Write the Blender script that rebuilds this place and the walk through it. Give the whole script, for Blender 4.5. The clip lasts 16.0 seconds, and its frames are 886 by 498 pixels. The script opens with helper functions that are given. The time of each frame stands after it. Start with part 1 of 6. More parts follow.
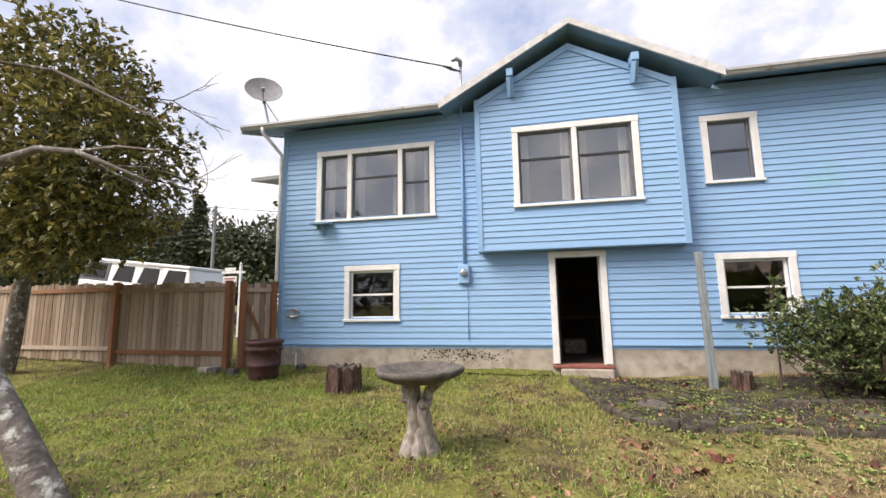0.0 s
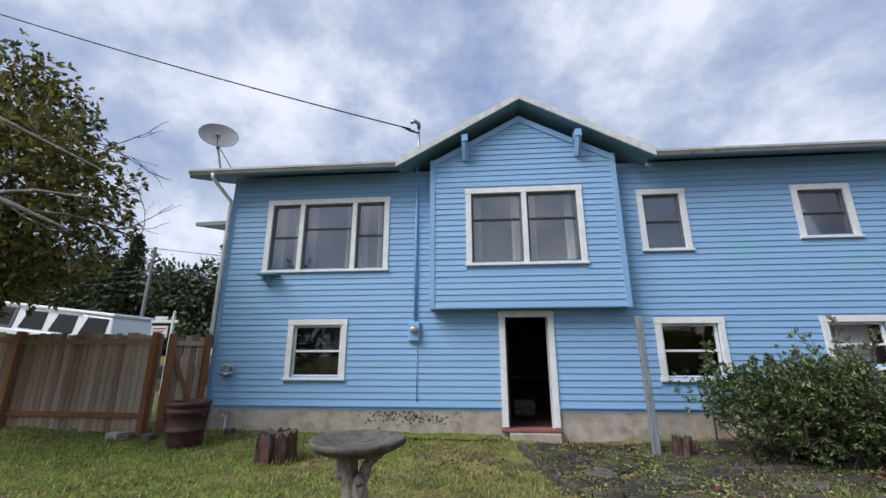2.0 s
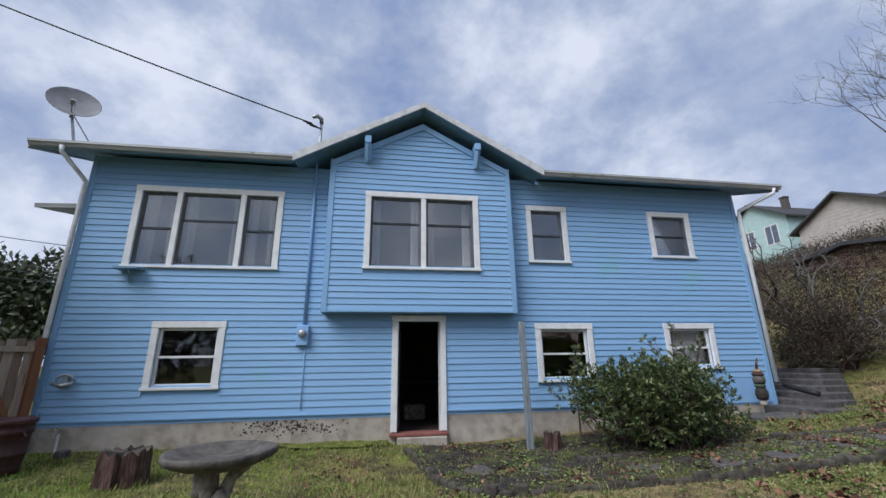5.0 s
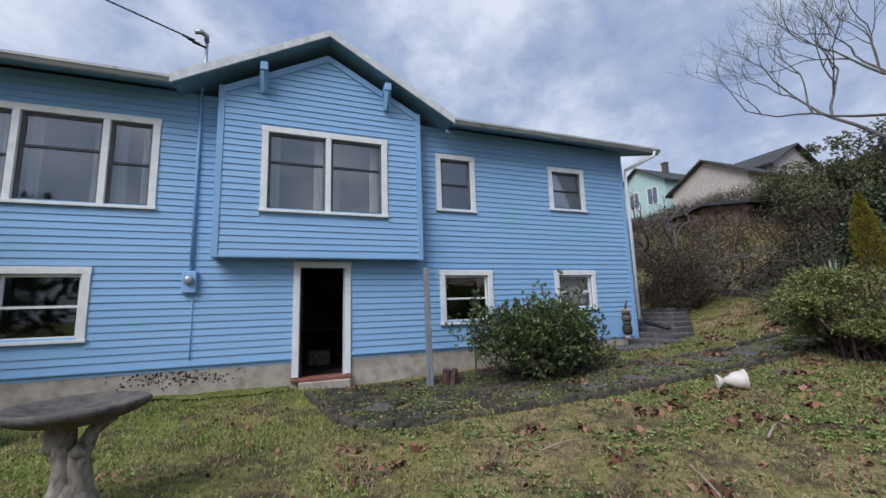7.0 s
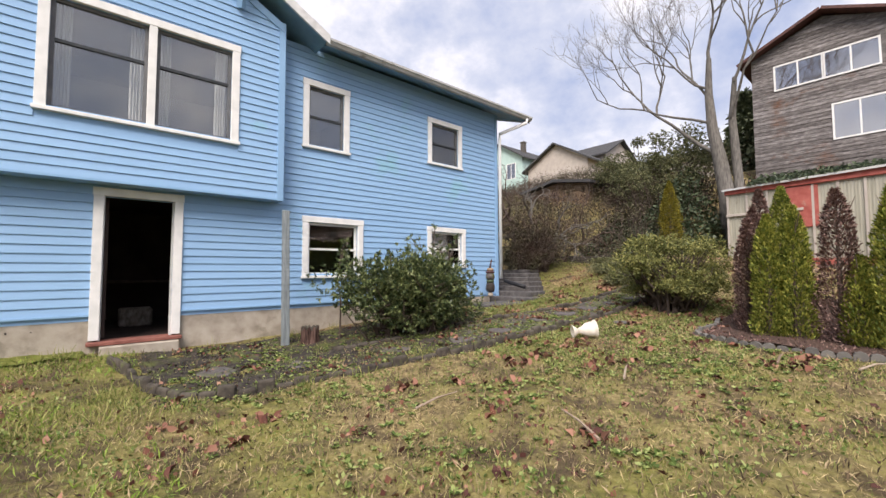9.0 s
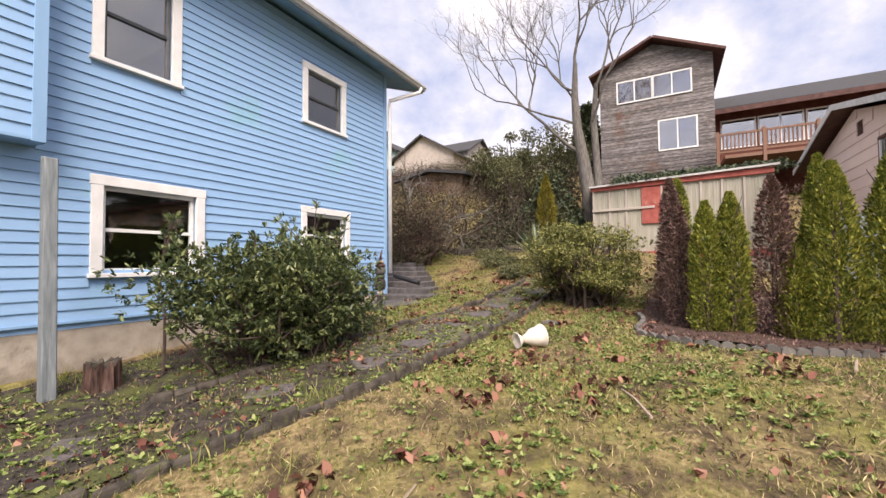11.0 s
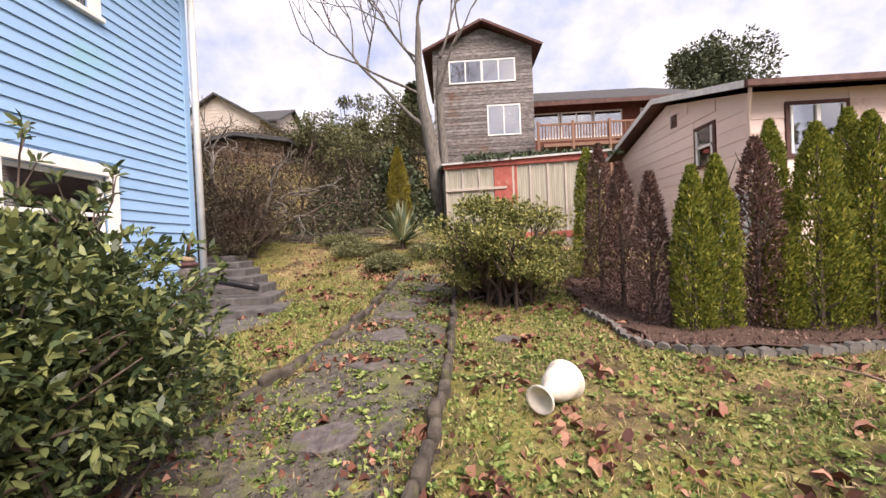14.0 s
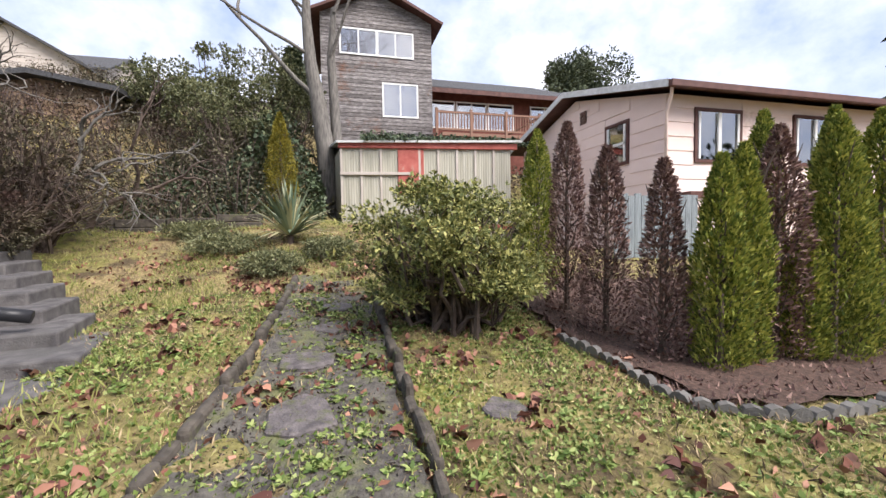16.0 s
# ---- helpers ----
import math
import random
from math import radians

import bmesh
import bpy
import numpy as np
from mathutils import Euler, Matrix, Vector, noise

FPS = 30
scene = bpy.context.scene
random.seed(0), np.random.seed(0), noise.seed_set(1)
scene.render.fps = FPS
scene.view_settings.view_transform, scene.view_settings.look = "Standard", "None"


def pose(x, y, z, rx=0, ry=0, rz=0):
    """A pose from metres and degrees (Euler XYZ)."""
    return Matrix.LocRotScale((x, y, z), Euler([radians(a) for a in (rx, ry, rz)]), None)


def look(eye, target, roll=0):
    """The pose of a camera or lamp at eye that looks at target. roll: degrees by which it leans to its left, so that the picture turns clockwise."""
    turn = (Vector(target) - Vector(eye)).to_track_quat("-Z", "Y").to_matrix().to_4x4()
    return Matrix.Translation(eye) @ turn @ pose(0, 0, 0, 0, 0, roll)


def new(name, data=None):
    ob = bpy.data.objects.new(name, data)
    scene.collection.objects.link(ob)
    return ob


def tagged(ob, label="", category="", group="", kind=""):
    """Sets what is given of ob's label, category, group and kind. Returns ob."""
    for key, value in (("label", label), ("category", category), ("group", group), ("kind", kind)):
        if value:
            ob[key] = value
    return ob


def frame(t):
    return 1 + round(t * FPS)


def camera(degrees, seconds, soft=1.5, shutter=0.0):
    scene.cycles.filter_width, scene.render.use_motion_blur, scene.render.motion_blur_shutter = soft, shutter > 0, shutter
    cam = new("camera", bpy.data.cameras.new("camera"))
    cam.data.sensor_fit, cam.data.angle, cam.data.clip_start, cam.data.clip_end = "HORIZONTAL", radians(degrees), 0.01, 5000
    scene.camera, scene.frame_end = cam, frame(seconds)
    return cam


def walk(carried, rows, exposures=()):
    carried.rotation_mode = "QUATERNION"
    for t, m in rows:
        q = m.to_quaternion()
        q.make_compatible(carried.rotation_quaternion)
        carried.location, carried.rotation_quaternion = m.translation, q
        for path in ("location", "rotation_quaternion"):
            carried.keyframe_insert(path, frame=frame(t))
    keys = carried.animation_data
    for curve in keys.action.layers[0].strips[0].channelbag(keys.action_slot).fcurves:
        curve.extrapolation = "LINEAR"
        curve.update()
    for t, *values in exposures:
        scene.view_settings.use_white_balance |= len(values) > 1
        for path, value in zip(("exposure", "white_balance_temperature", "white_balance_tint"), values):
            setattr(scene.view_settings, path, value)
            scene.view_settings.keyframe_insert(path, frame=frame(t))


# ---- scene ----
cam = camera(95.7, 16.0)
PATH = [
    (0, (-0.385, 0.543, 1.844), (-0.781, 2.485, 2.113), -1.0),
    (0.5, (-0.415, 0.529, 1.879), (-0.778, 2.456, 2.272), -0.3),
    (1, (-0.414, 0.543, 1.894), (-0.716, 2.463, 2.366), -0.0),
    (1.5, (-0.361, 0.561, 1.927), (-0.597, 2.483, 2.428), -0.1),
    (2, (-0.312, 0.562, 1.949), (-0.482, 2.487, 2.466), -0.1),
    (2.5, (-0.303, 0.577, 1.948), (-0.414, 2.502, 2.481), 0.0),
    (3, (-0.285, 0.568, 1.952), (-0.354, 2.491, 2.5), 0.2),
    (3.5, (-0.272, 0.577, 1.963), (-0.282, 2.497, 2.521), 0.1),
    (4, (-0.264, 0.562, 1.956), (-0.19, 2.48, 2.516), -0.1),
    (6.3, (-0.039, 0.613, 1.826), (0.548, 2.472, 2.274), -1.8),
    (6.5, (-0.028, 0.606, 1.826), (0.591, 2.462, 2.242), -1.9),
    (7, (-0.002, 0.604, 1.818), (0.712, 2.448, 2.116), -1.9),
    (7.5, (-0.017, 0.62, 1.706), (0.806, 2.434, 1.88), -1.5),
    (8, (-0.048, 0.7, 1.649), (0.89, 2.465, 1.692), -0.7),
    (8.5, (0.067, 0.924, 1.619), (1.177, 2.587, 1.671), -0.4),
    (9, (0.206, 1.292, 1.627), (1.498, 2.815, 1.733), -0.2),
    (9.5, (0.336, 1.722, 1.627), (1.763, 3.119, 1.737), -0.6),
    (10, (0.534, 2.16, 1.602), (2.073, 3.433, 1.7), -1.1),
    (10.2, (0.621, 2.353, 1.612), (2.205, 3.571, 1.703), -0.9),
    (12.3, (1.942, 4.078, 1.614), (3.854, 4.659, 1.697), -1.9),
    (12.5, (2.062, 4.241, 1.632), (3.991, 4.763, 1.721), -2.2),
    (13, (2.365, 4.593, 1.662), (4.327, 4.973, 1.727), -2.5),
    (13.5, (2.703, 4.839, 1.677), (4.688, 5.079, 1.703), -2.7),
    (14, (3.049, 5.023, 1.697), (5.046, 5.113, 1.67), -2.5),
    (14.5, (3.421, 5.249, 1.727), (5.417, 5.153, 1.661), -2.0),
    (15, (3.832, 5.36, 1.753), (5.813, 5.099, 1.665), -1.7),
    (15.5, (4.274, 5.463, 1.791), (6.229, 5.05, 1.698), -1.2),
    (16, (4.782, 5.57, 1.83), (6.715, 5.065, 1.732), -0.9),
]
EXPOSURES = [(0.0, 0.4, 7000, 16), (0.6, 0.16, 6600, 13), (1.5, -0.17, 6050, 12), (4.0, -0.46, 5800, 12), (6.5, -0.5, 5700, 12), (7.5, -0.36, 5900, 12), (8.4, 0.08, 6500, 15), (9.0, 0.22, 6800, 16), (10.0, 0.34, 7000, 18), (13.0, 0.56, 7350, 23), (15.0, 0.66, 7200, 23), (16.0, 0.68, 6450, 15)]
walk(cam, [(t, look(eye, target, roll)) for t, eye, target, roll in PATH], EXPOSURES)


# ---- light ----
SUN_EL, SUN_AZ = 46.0, 232.0
world = bpy.data.worlds.new("overcast_sky")
scene.world = world
world.use_nodes = True
wt = world.node_tree
wt.nodes.clear()


def wnode(kind, **vals):
    n = wt.nodes.new(kind)
    for k, v in vals.items():
        setattr(n, k, v)
    return n


sky = wnode("ShaderNodeTexSky", sky_type="NISHITA", sun_disc=False)
sky.sun_elevation, sky.sun_rotation = radians(SUN_EL), radians(SUN_AZ)
coord = wnode("ShaderNodeTexCoord")
squash = wnode("ShaderNodeMapping")
squash.inputs["Scale"].default_value = (1.0, 1.0, 1.35)
clouds = wnode("ShaderNodeTexNoise")
clouds.inputs["Scale"].default_value, clouds.inputs["Detail"].default_value, clouds.inputs["Roughness"].default_value = 3.2, 8.0, 0.58
clouds.inputs["Distortion"].default_value = 0.0
tone = wnode("ShaderNodeValToRGB")
tone.color_ramp.elements[0].position, tone.color_ramp.elements[0].color = 0.34, (0.4, 0.5, 0.74, 1)
tone.color_ramp.elements[1].position, tone.color_ramp.elements[1].color = 0.64, (1.2, 1.2, 1.23, 1)
mid = tone.color_ramp.elements.new(0.47)
mid.color = (0.66, 0.73, 0.88, 1)
bg_sky, bg_cloud, both, wout = wnode("ShaderNodeBackground"), wnode("ShaderNodeBackground"), wnode("ShaderNodeMixShader"), wnode("ShaderNodeOutputWorld")
bg_sky.inputs["Strength"].default_value = 0.1
bg_cloud.inputs["Strength"].default_value = 0.98
both.inputs[0].default_value = 0.9
for a, b in ((coord.outputs["Generated"], squash.inputs[0]), (squash.outputs[0], clouds.inputs["Vector"]), (clouds.outputs["Fac"], tone.inputs[0]),
             (tone.outputs[0], bg_cloud.inputs[0]), (sky.outputs[0], bg_sky.inputs[0]), (bg_sky.outputs[0], both.inputs[1]),
             (bg_cloud.outputs[0], both.inputs[2]), (both.outputs[0], wout.inputs[0])):
    wt.links.new(a, b)
sun_data = bpy.data.lights.new("sun", "SUN")
sun_data.energy, sun_data.angle, sun_data.color = 4.4, radians(36), (1.0, 0.96, 0.9)
sun = new("sun", sun_data)
az, el = radians(SUN_AZ), radians(SUN_EL)
sun.matrix_world = look((0, 0, 0), (-math.sin(az) * math.cos(el), -math.cos(az) * math.cos(el), -math.sin(el)))


# ---- materials ----
def material(name, stops, scale=4.0, rough=0.8, bump=0.0, bump_scale=40.0, metal=0.0, stretch=(1, 1, 1), island=0.0, per_object=0.0,
             stain=None, stain_scale=1.2, stain_at=0.62, spec=0.3, distort=0.0, trans=0.0):
    """A surface: noise through a ramp of colours, larger stains, fine relief."""
    m = bpy.data.materials.new(name)
    m.use_nodes = True
    nt = m.node_tree
    bs = nt.nodes["Principled BSDF"]
    bs.inputs["Roughness"].default_value, bs.inputs["Metallic"].default_value = rough, metal
    bs.inputs["Specular IOR Level"].default_value = spec
    tc, mp, nz, rp = (nt.nodes.new(k) for k in ("ShaderNodeTexCoord", "ShaderNodeMapping", "ShaderNodeTexNoise", "ShaderNodeValToRGB"))
    mp.inputs["Scale"].default_value = stretch
    nz.inputs["Scale"].default_value, nz.inputs["Detail"].default_value, nz.inputs["Distortion"].default_value = scale, 6.0, distort
    nt.links.new(tc.outputs["Object"], mp.inputs[0])
    nt.links.new(mp.outputs[0], nz.inputs["Vector"])
    fac = nz.outputs["Fac"]
    if island or per_object:
        src = nt.nodes.new("ShaderNodeNewGeometry").outputs["Random Per Island"] if island else nt.nodes.new("ShaderNodeObjectInfo").outputs["Random"]
        mr = nt.nodes.new("ShaderNodeMix")
        mr.inputs[0].default_value = island or per_object
        nt.links.new(fac, mr.inputs[2])
        nt.links.new(src, mr.inputs[3])
        fac = mr.outputs[0]
    els = rp.color_ramp.elements
    lo, hi = (0.32, 0.68) if not (island or per_object) else (0.22, 0.78)
    for i, c in enumerate(stops):
        p = lo + (hi - lo) * i / max(1, len(stops) - 1)
        e = els[i] if i < 2 else els.new(p)
        e.position, e.color = p, (*c, 1)
    nt.links.new(fac, rp.inputs[0])
    col = rp.outputs[0]
    if stain:
        n2, r2, mx = nt.nodes.new("ShaderNodeTexNoise"), nt.nodes.new("ShaderNodeValToRGB"), nt.nodes.new("ShaderNodeMix")
        n2.inputs["Scale"].default_value, n2.inputs["Detail"].default_value, n2.inputs["Roughness"].default_value = stain_scale, 8.0, 0.65
        r2.color_ramp.elements[0].position, r2.color_ramp.elements[1].position = stain_at, stain_at + 0.12
        mx.data_type = "RGBA"
        nt.links.new(tc.outputs["Object"], n2.inputs["Vector"])
        nt.links.new(n2.outputs["Fac"], r2.inputs[0])
        nt.links.new(r2.outputs[0], mx.inputs[0])
        nt.links.new(col, mx.inputs[6])
        mx.inputs[7].default_value = (*stain, 1)
        col = mx.outputs[2]
    nt.links.new(col, bs.inputs["Base Color"])
    if bump:
        n3, bp = nt.nodes.new("ShaderNodeTexNoise"), nt.nodes.new("ShaderNodeBump")
        n3.inputs["Scale"].default_value, n3.inputs["Detail"].default_value = bump_scale, 5.0
        bp.inputs["Strength"].default_value, bp.inputs["Distance"].default_value = bump, 0.02
        nt.links.new(mp.outputs[0], n3.inputs["Vector"])
        nt.links.new(n3.outputs["Fac"], bp.inputs["Height"])
        nt.links.new(bp.outputs[0], bs.inputs["Normal"])
    if trans:
        tr, ms = nt.nodes.new("ShaderNodeBsdfTranslucent"), nt.nodes.new("ShaderNodeMixShader")
        ms.inputs[0].default_value = trans
        nt.links.new(col, tr.inputs[0])
        nt.links.new(bs.outputs[0], ms.inputs[1])
        nt.links.new(tr.outputs[0], ms.inputs[2])
        nt.links.new(ms.outputs[0], nt.nodes["Material Output"].inputs[0])
    return m


def glass_material(name, tint=(0.9, 0.92, 0.92), gloss=0.1):
    m = bpy.data.materials.new(name)
    m.use_nodes = True
    nt = m.node_tree
    nt.nodes.clear()
    out, mixs, tr, gl, fr, mt = (nt.nodes.new(k) for k in ("ShaderNodeOutputMaterial", "ShaderNodeMixShader", "ShaderNodeBsdfTransparent",
                                                           "ShaderNodeBsdfGlossy", "ShaderNodeFresnel", "ShaderNodeMath"))
    fr.inputs["IOR"].default_value = 1.52
    mt.operation = "ADD"
    mt.inputs[1].default_value = gloss
    tr.inputs[0].default_value = (*tint, 1)
    gl.inputs["Color"].default_value = (0.9, 0.9, 0.9, 1)
    gl.inputs["Roughness"].default_value = 0.03
    for a, b in ((fr.outputs[0], mt.inputs[0]), (mt.outputs[0], mixs.inputs[0]), (tr.outputs[0], mixs.inputs[1]), (gl.outputs[0], mixs.inputs[2]),
                 (mixs.outputs[0], out.inputs[0])):
        nt.links.new(a, b)
    return m


M = {}
M["blue"] = material("blue_paint", [(0.24, 0.41, 0.63), (0.28, 0.46, 0.68)], 3, 0.55, 0.15, 60, stretch=(0.25, 1, 4), per_object=0.25, stain=(0.23, 0.45, 0.56), stain_scale=0.7, stain_at=0.6)
M["blue_flat"] = material("blue_paint_smooth", [(0.25, 0.43, 0.68), (0.29, 0.48, 0.73)], 2, 0.55, 0.08, 50)
M["blue_trim"] = material("blue_trim_paint", [(0.23, 0.4, 0.61), (0.27, 0.45, 0.67)], 5, 0.5, 0.1, 60, stretch=(1, 1, 0.3))
# Darker than the siding: shade under the eaves is mixed into this blue.
M["teal"] = material("blue_paint_with_shade", [(0.14, 0.26, 0.36), (0.18, 0.32, 0.43)], 5, 0.6, 0.1, 40)
M["white"] = material("white_paint", [(0.7, 0.7, 0.68), (0.82, 0.81, 0.79)], 6, 0.5, 0.1, 50, stain=(0.55, 0.53, 0.48), stain_scale=6, stain_at=0.64)
M["white_worn"] = material("weathered_white_paint", [(0.52, 0.52, 0.51), (0.68, 0.68, 0.67)], 8, 0.6, 0.15, 40, stain=(0.36, 0.35, 0.32), stain_scale=3, stain_at=0.64)
M["sash"] = material("grey_window_sash", [(0.1, 0.105, 0.11), (0.16, 0.16, 0.165)], 8, 0.5)
M["sash_dark"] = material("dark_sash", [(0.025, 0.03, 0.035), (0.05, 0.055, 0.06)], 8, 0.5)
M["glass"] = glass_material("window_glass")
M["glass_low"] = glass_material("shaded_window_glass", gloss=0.02)
M["glass_far"] = glass_material("far_window_glass", gloss=0.3)
M["room"] = material("dim_room_wall", [(0.3, 0.28, 0.25), (0.36, 0.34, 0.3)], 3, 0.9)
# Near-black brown paints in the lack of light inside rooms.
M["room_dark"] = material("unlit_room_brown", [(0.045, 0.03, 0.028), (0.07, 0.05, 0.045)], 3, 0.9)
M["curtain"] = material("grey_curtain_cloth", [(0.4, 0.39, 0.37), (0.55, 0.54, 0.52)], 6, 0.9, stretch=(8, 8, 0.3))
M["concrete"] = material("old_concrete", [(0.3, 0.26, 0.21), (0.4, 0.35, 0.29), (0.46, 0.41, 0.35)], 5, 0.9, 0.35, 30, stain=(0.19, 0.17, 0.13), stain_scale=1.8, stain_at=0.6)
M["concrete_grey"] = material("grey_concrete", [(0.065, 0.06, 0.06), (0.14, 0.13, 0.125)], 8, 0.9, 0.4, 50, stain=(0.09, 0.085, 0.08), stain_scale=2.5, stain_at=0.55)
M["slate"] = material("wet_slate_slab", [(0.075, 0.066, 0.066), (0.155, 0.135, 0.132)], 16, 0.75, 0.8, 45, stain=(0.1, 0.105, 0.05), stain_scale=7, stain_at=0.5)
M["brick"] = material("red_painted_sill", [(0.2, 0.075, 0.06), (0.28, 0.115, 0.09)], 12, 0.85, 0.3, 60)
M["gutter"] = material("gutter_metal", [(0.36, 0.36, 0.35), (0.48, 0.48, 0.46)], 6, 0.45, stain=(0.22, 0.21, 0.19), stain_scale=4, stain_at=0.6, stretch=(0.3, 1, 1))
M["shingle"] = material("roof_shingles", [(0.04, 0.041, 0.044), (0.085, 0.085, 0.088)], 25, 0.95, 0.5, 60)
M["fence"] = material("weathered_cedar_boards", [(0.2, 0.14, 0.1), (0.33, 0.25, 0.185), (0.44, 0.36, 0.285)], 7, 0.85, 0.4, 30, stretch=(6, 6, 0.5), per_object=0.5, stain=(0.16, 0.11, 0.07), stain_scale=3)
M["fence_red"] = material("red_cedar_rails", [(0.2, 0.085, 0.04), (0.3, 0.15, 0.08)], 5, 0.8, 0.3, 30, stretch=(1, 1, 0.6), per_object=0.4)
M["grey_wood"] = material("grey_weathered_wood", [(0.15, 0.175, 0.185), (0.27, 0.3, 0.31)], 7, 0.85, 0.4, 30, stretch=(6, 6, 0.4))
M["barrel"] = material("maroon_plastic", [(0.05, 0.022, 0.022), (0.085, 0.04, 0.038)], 8, 0.6, 0.1, 30)
M["stone"] = material("birdbath_stone", [(0.15, 0.125, 0.105), (0.27, 0.235, 0.2), (0.36, 0.33, 0.29)], 22, 0.9, 0.9, 30, stretch=(1, 1, 0.5), stain=(0.13, 0.11, 0.1), stain_scale=4, stain_at=0.56)
M["stone_dark"] = material("birdbath_bowl_stone", [(0.07, 0.062, 0.055), (0.14, 0.125, 0.11)], 10, 0.85, 0.5, 35, stain=(0.24, 0.215, 0.19), stain_scale=7)
M["bark_red"] = material("stump_bark", [(0.028, 0.016, 0.014), (0.085, 0.048, 0.038), (0.15, 0.095, 0.08)], 10, 0.95, 0.9, 25, stretch=(3, 3, 0.5))
M["bark_lichen"] = material("lichened_bark", [(0.1, 0.085, 0.075), (0.2, 0.175, 0.16)], 12, 0.95, 0.7, 30, stain=(0.52, 0.53, 0.48), stain_scale=9, stain_at=0.53)
M["bark_grey"] = material("grey_bark", [(0.085, 0.078, 0.07), (0.19, 0.175, 0.155)], 6, 0.95, 0.5, 20, stretch=(3, 3, 0.6), stain=(0.09, 0.08, 0.065), stain_scale=2.5)
M["bark_brown"] = material("brown_twigs", [(0.06, 0.043, 0.036), (0.14, 0.105, 0.085)], 9, 0.95)
M["soil"] = material("dark_soil", [(0.03, 0.025, 0.022), (0.07, 0.058, 0.05)], 12, 0.95, 0.8, 40)
M["mulch"] = material("red_brown_mulch", [(0.04, 0.026, 0.021), (0.13, 0.08, 0.062)], 30, 0.95, 0.9, 60)
M["kerb"] = material("mossy_kerb_stone", [(0.035, 0.03, 0.025), (0.105, 0.09, 0.073)], 9, 0.95, 0.6, 30, stain=(0.12, 0.14, 0.045), stain_scale=5, stain_at=0.58)
M["plastic_white"] = material("dirty_cream_planter", [(0.6, 0.54, 0.46), (0.74, 0.69, 0.6)], 9, 0.7, 0.15, 30, stain=(0.45, 0.38, 0.28), stain_scale=5)
M["pipe_black"] = material("black_corrugated_pipe", [(0.012, 0.012, 0.014), (0.025, 0.025, 0.028)], 5, 0.4)
M["dish"] = material("grey_dish", [(0.2, 0.2, 0.205), (0.27, 0.27, 0.275)], 6, 0.5)
M["metal"] = material("galvanised_metal", [(0.32, 0.33, 0.34), (0.45, 0.46, 0.47)], 8, 0.4, metal=0.6)
M["cable"] = material("black_cable", [(0.03, 0.03, 0.032), (0.05, 0.05, 0.05)], 5, 0.7)
M["car_white"] = material("white_car_paint", [(0.75, 0.75, 0.75), (0.8, 0.8, 0.8)], 2, 0.25, spec=0.5)
M["car_dark"] = material("dark_car_glass", [(0.012, 0.013, 0.015), (0.025, 0.025, 0.027)], 2, 0.5, spec=0.15)
M["metal_dark"] = material("dark_grey_car_panel", [(0.06, 0.062, 0.065), (0.09, 0.092, 0.095)], 3, 0.4, spec=0.5)
M["peach"] = material("peach_siding_paint", [(0.72, 0.565, 0.51), (0.82, 0.66, 0.6)], 2, 0.7, 0.1, 30, per_object=0.4, stain=(0.5, 0.36, 0.28), stain_scale=1.0)
M["brown_trim"] = material("dark_red_brown_trim", [(0.07, 0.03, 0.025), (0.12, 0.055, 0.045)], 5, 0.6)
M["red_wall"] = material("red_brown_stained_wall", [(0.1, 0.03, 0.022), (0.16, 0.055, 0.04)], 4, 0.8)
M["shake"] = material("weathered_shakes", [(0.05, 0.044, 0.042), (0.16, 0.145, 0.14), (0.36, 0.335, 0.325)], 5, 0.95, 0.7, 30, stretch=(1, 1, 4), per_object=0.2, stain=(0.15, 0.075, 0.045), stain_scale=0.6, stain_at=0.58)
M["red_paint"] = material("faded_red_paint", [(0.32, 0.075, 0.06), (0.44, 0.13, 0.105)], 5, 0.7, stain=(0.4, 0.25, 0.2), stain_scale=4, stain_at=0.6)
M["moss"] = material("bright_moss", [(0.06, 0.075, 0.015), (0.13, 0.145, 0.025), (0.2, 0.2, 0.05)], 9, 0.95, 0.8, 50)
M["edging_grey"] = material("pale_concrete_edging", [(0.085, 0.08, 0.075), (0.18, 0.17, 0.155)], 9, 0.9, 0.4, 50, per_object=0.5)
M["fibre"] = material("greenish_fibreglass_sheet", [(0.3, 0.29, 0.23), (0.42, 0.4, 0.33)], 3, 0.6, stretch=(1, 3, 0.3), stain=(0.22, 0.19, 0.14), stain_scale=1.5)
M["cedar_deck"] = material("weathered_cedar_deck", [(0.16, 0.085, 0.06), (0.26, 0.15, 0.105)], 5, 0.8, stretch=(1, 1, 0.4), per_object=0.5)
M["pale"] = material("pale_house_paint", [(0.42, 0.37, 0.33), (0.5, 0.45, 0.4)], 3, 0.8)
M["mint"] = material("mint_house_paint", [(0.4, 0.55, 0.52), (0.48, 0.62, 0.58)], 3, 0.8)
M["tan_brick"] = material("tan_wall", [(0.25, 0.17, 0.11), (0.33, 0.24, 0.16)], 12, 0.9)
M["asphalt"] = material("asphalt_road", [(0.04, 0.04, 0.042), (0.065, 0.065, 0.065)], 30, 0.9, 0.3, 60)
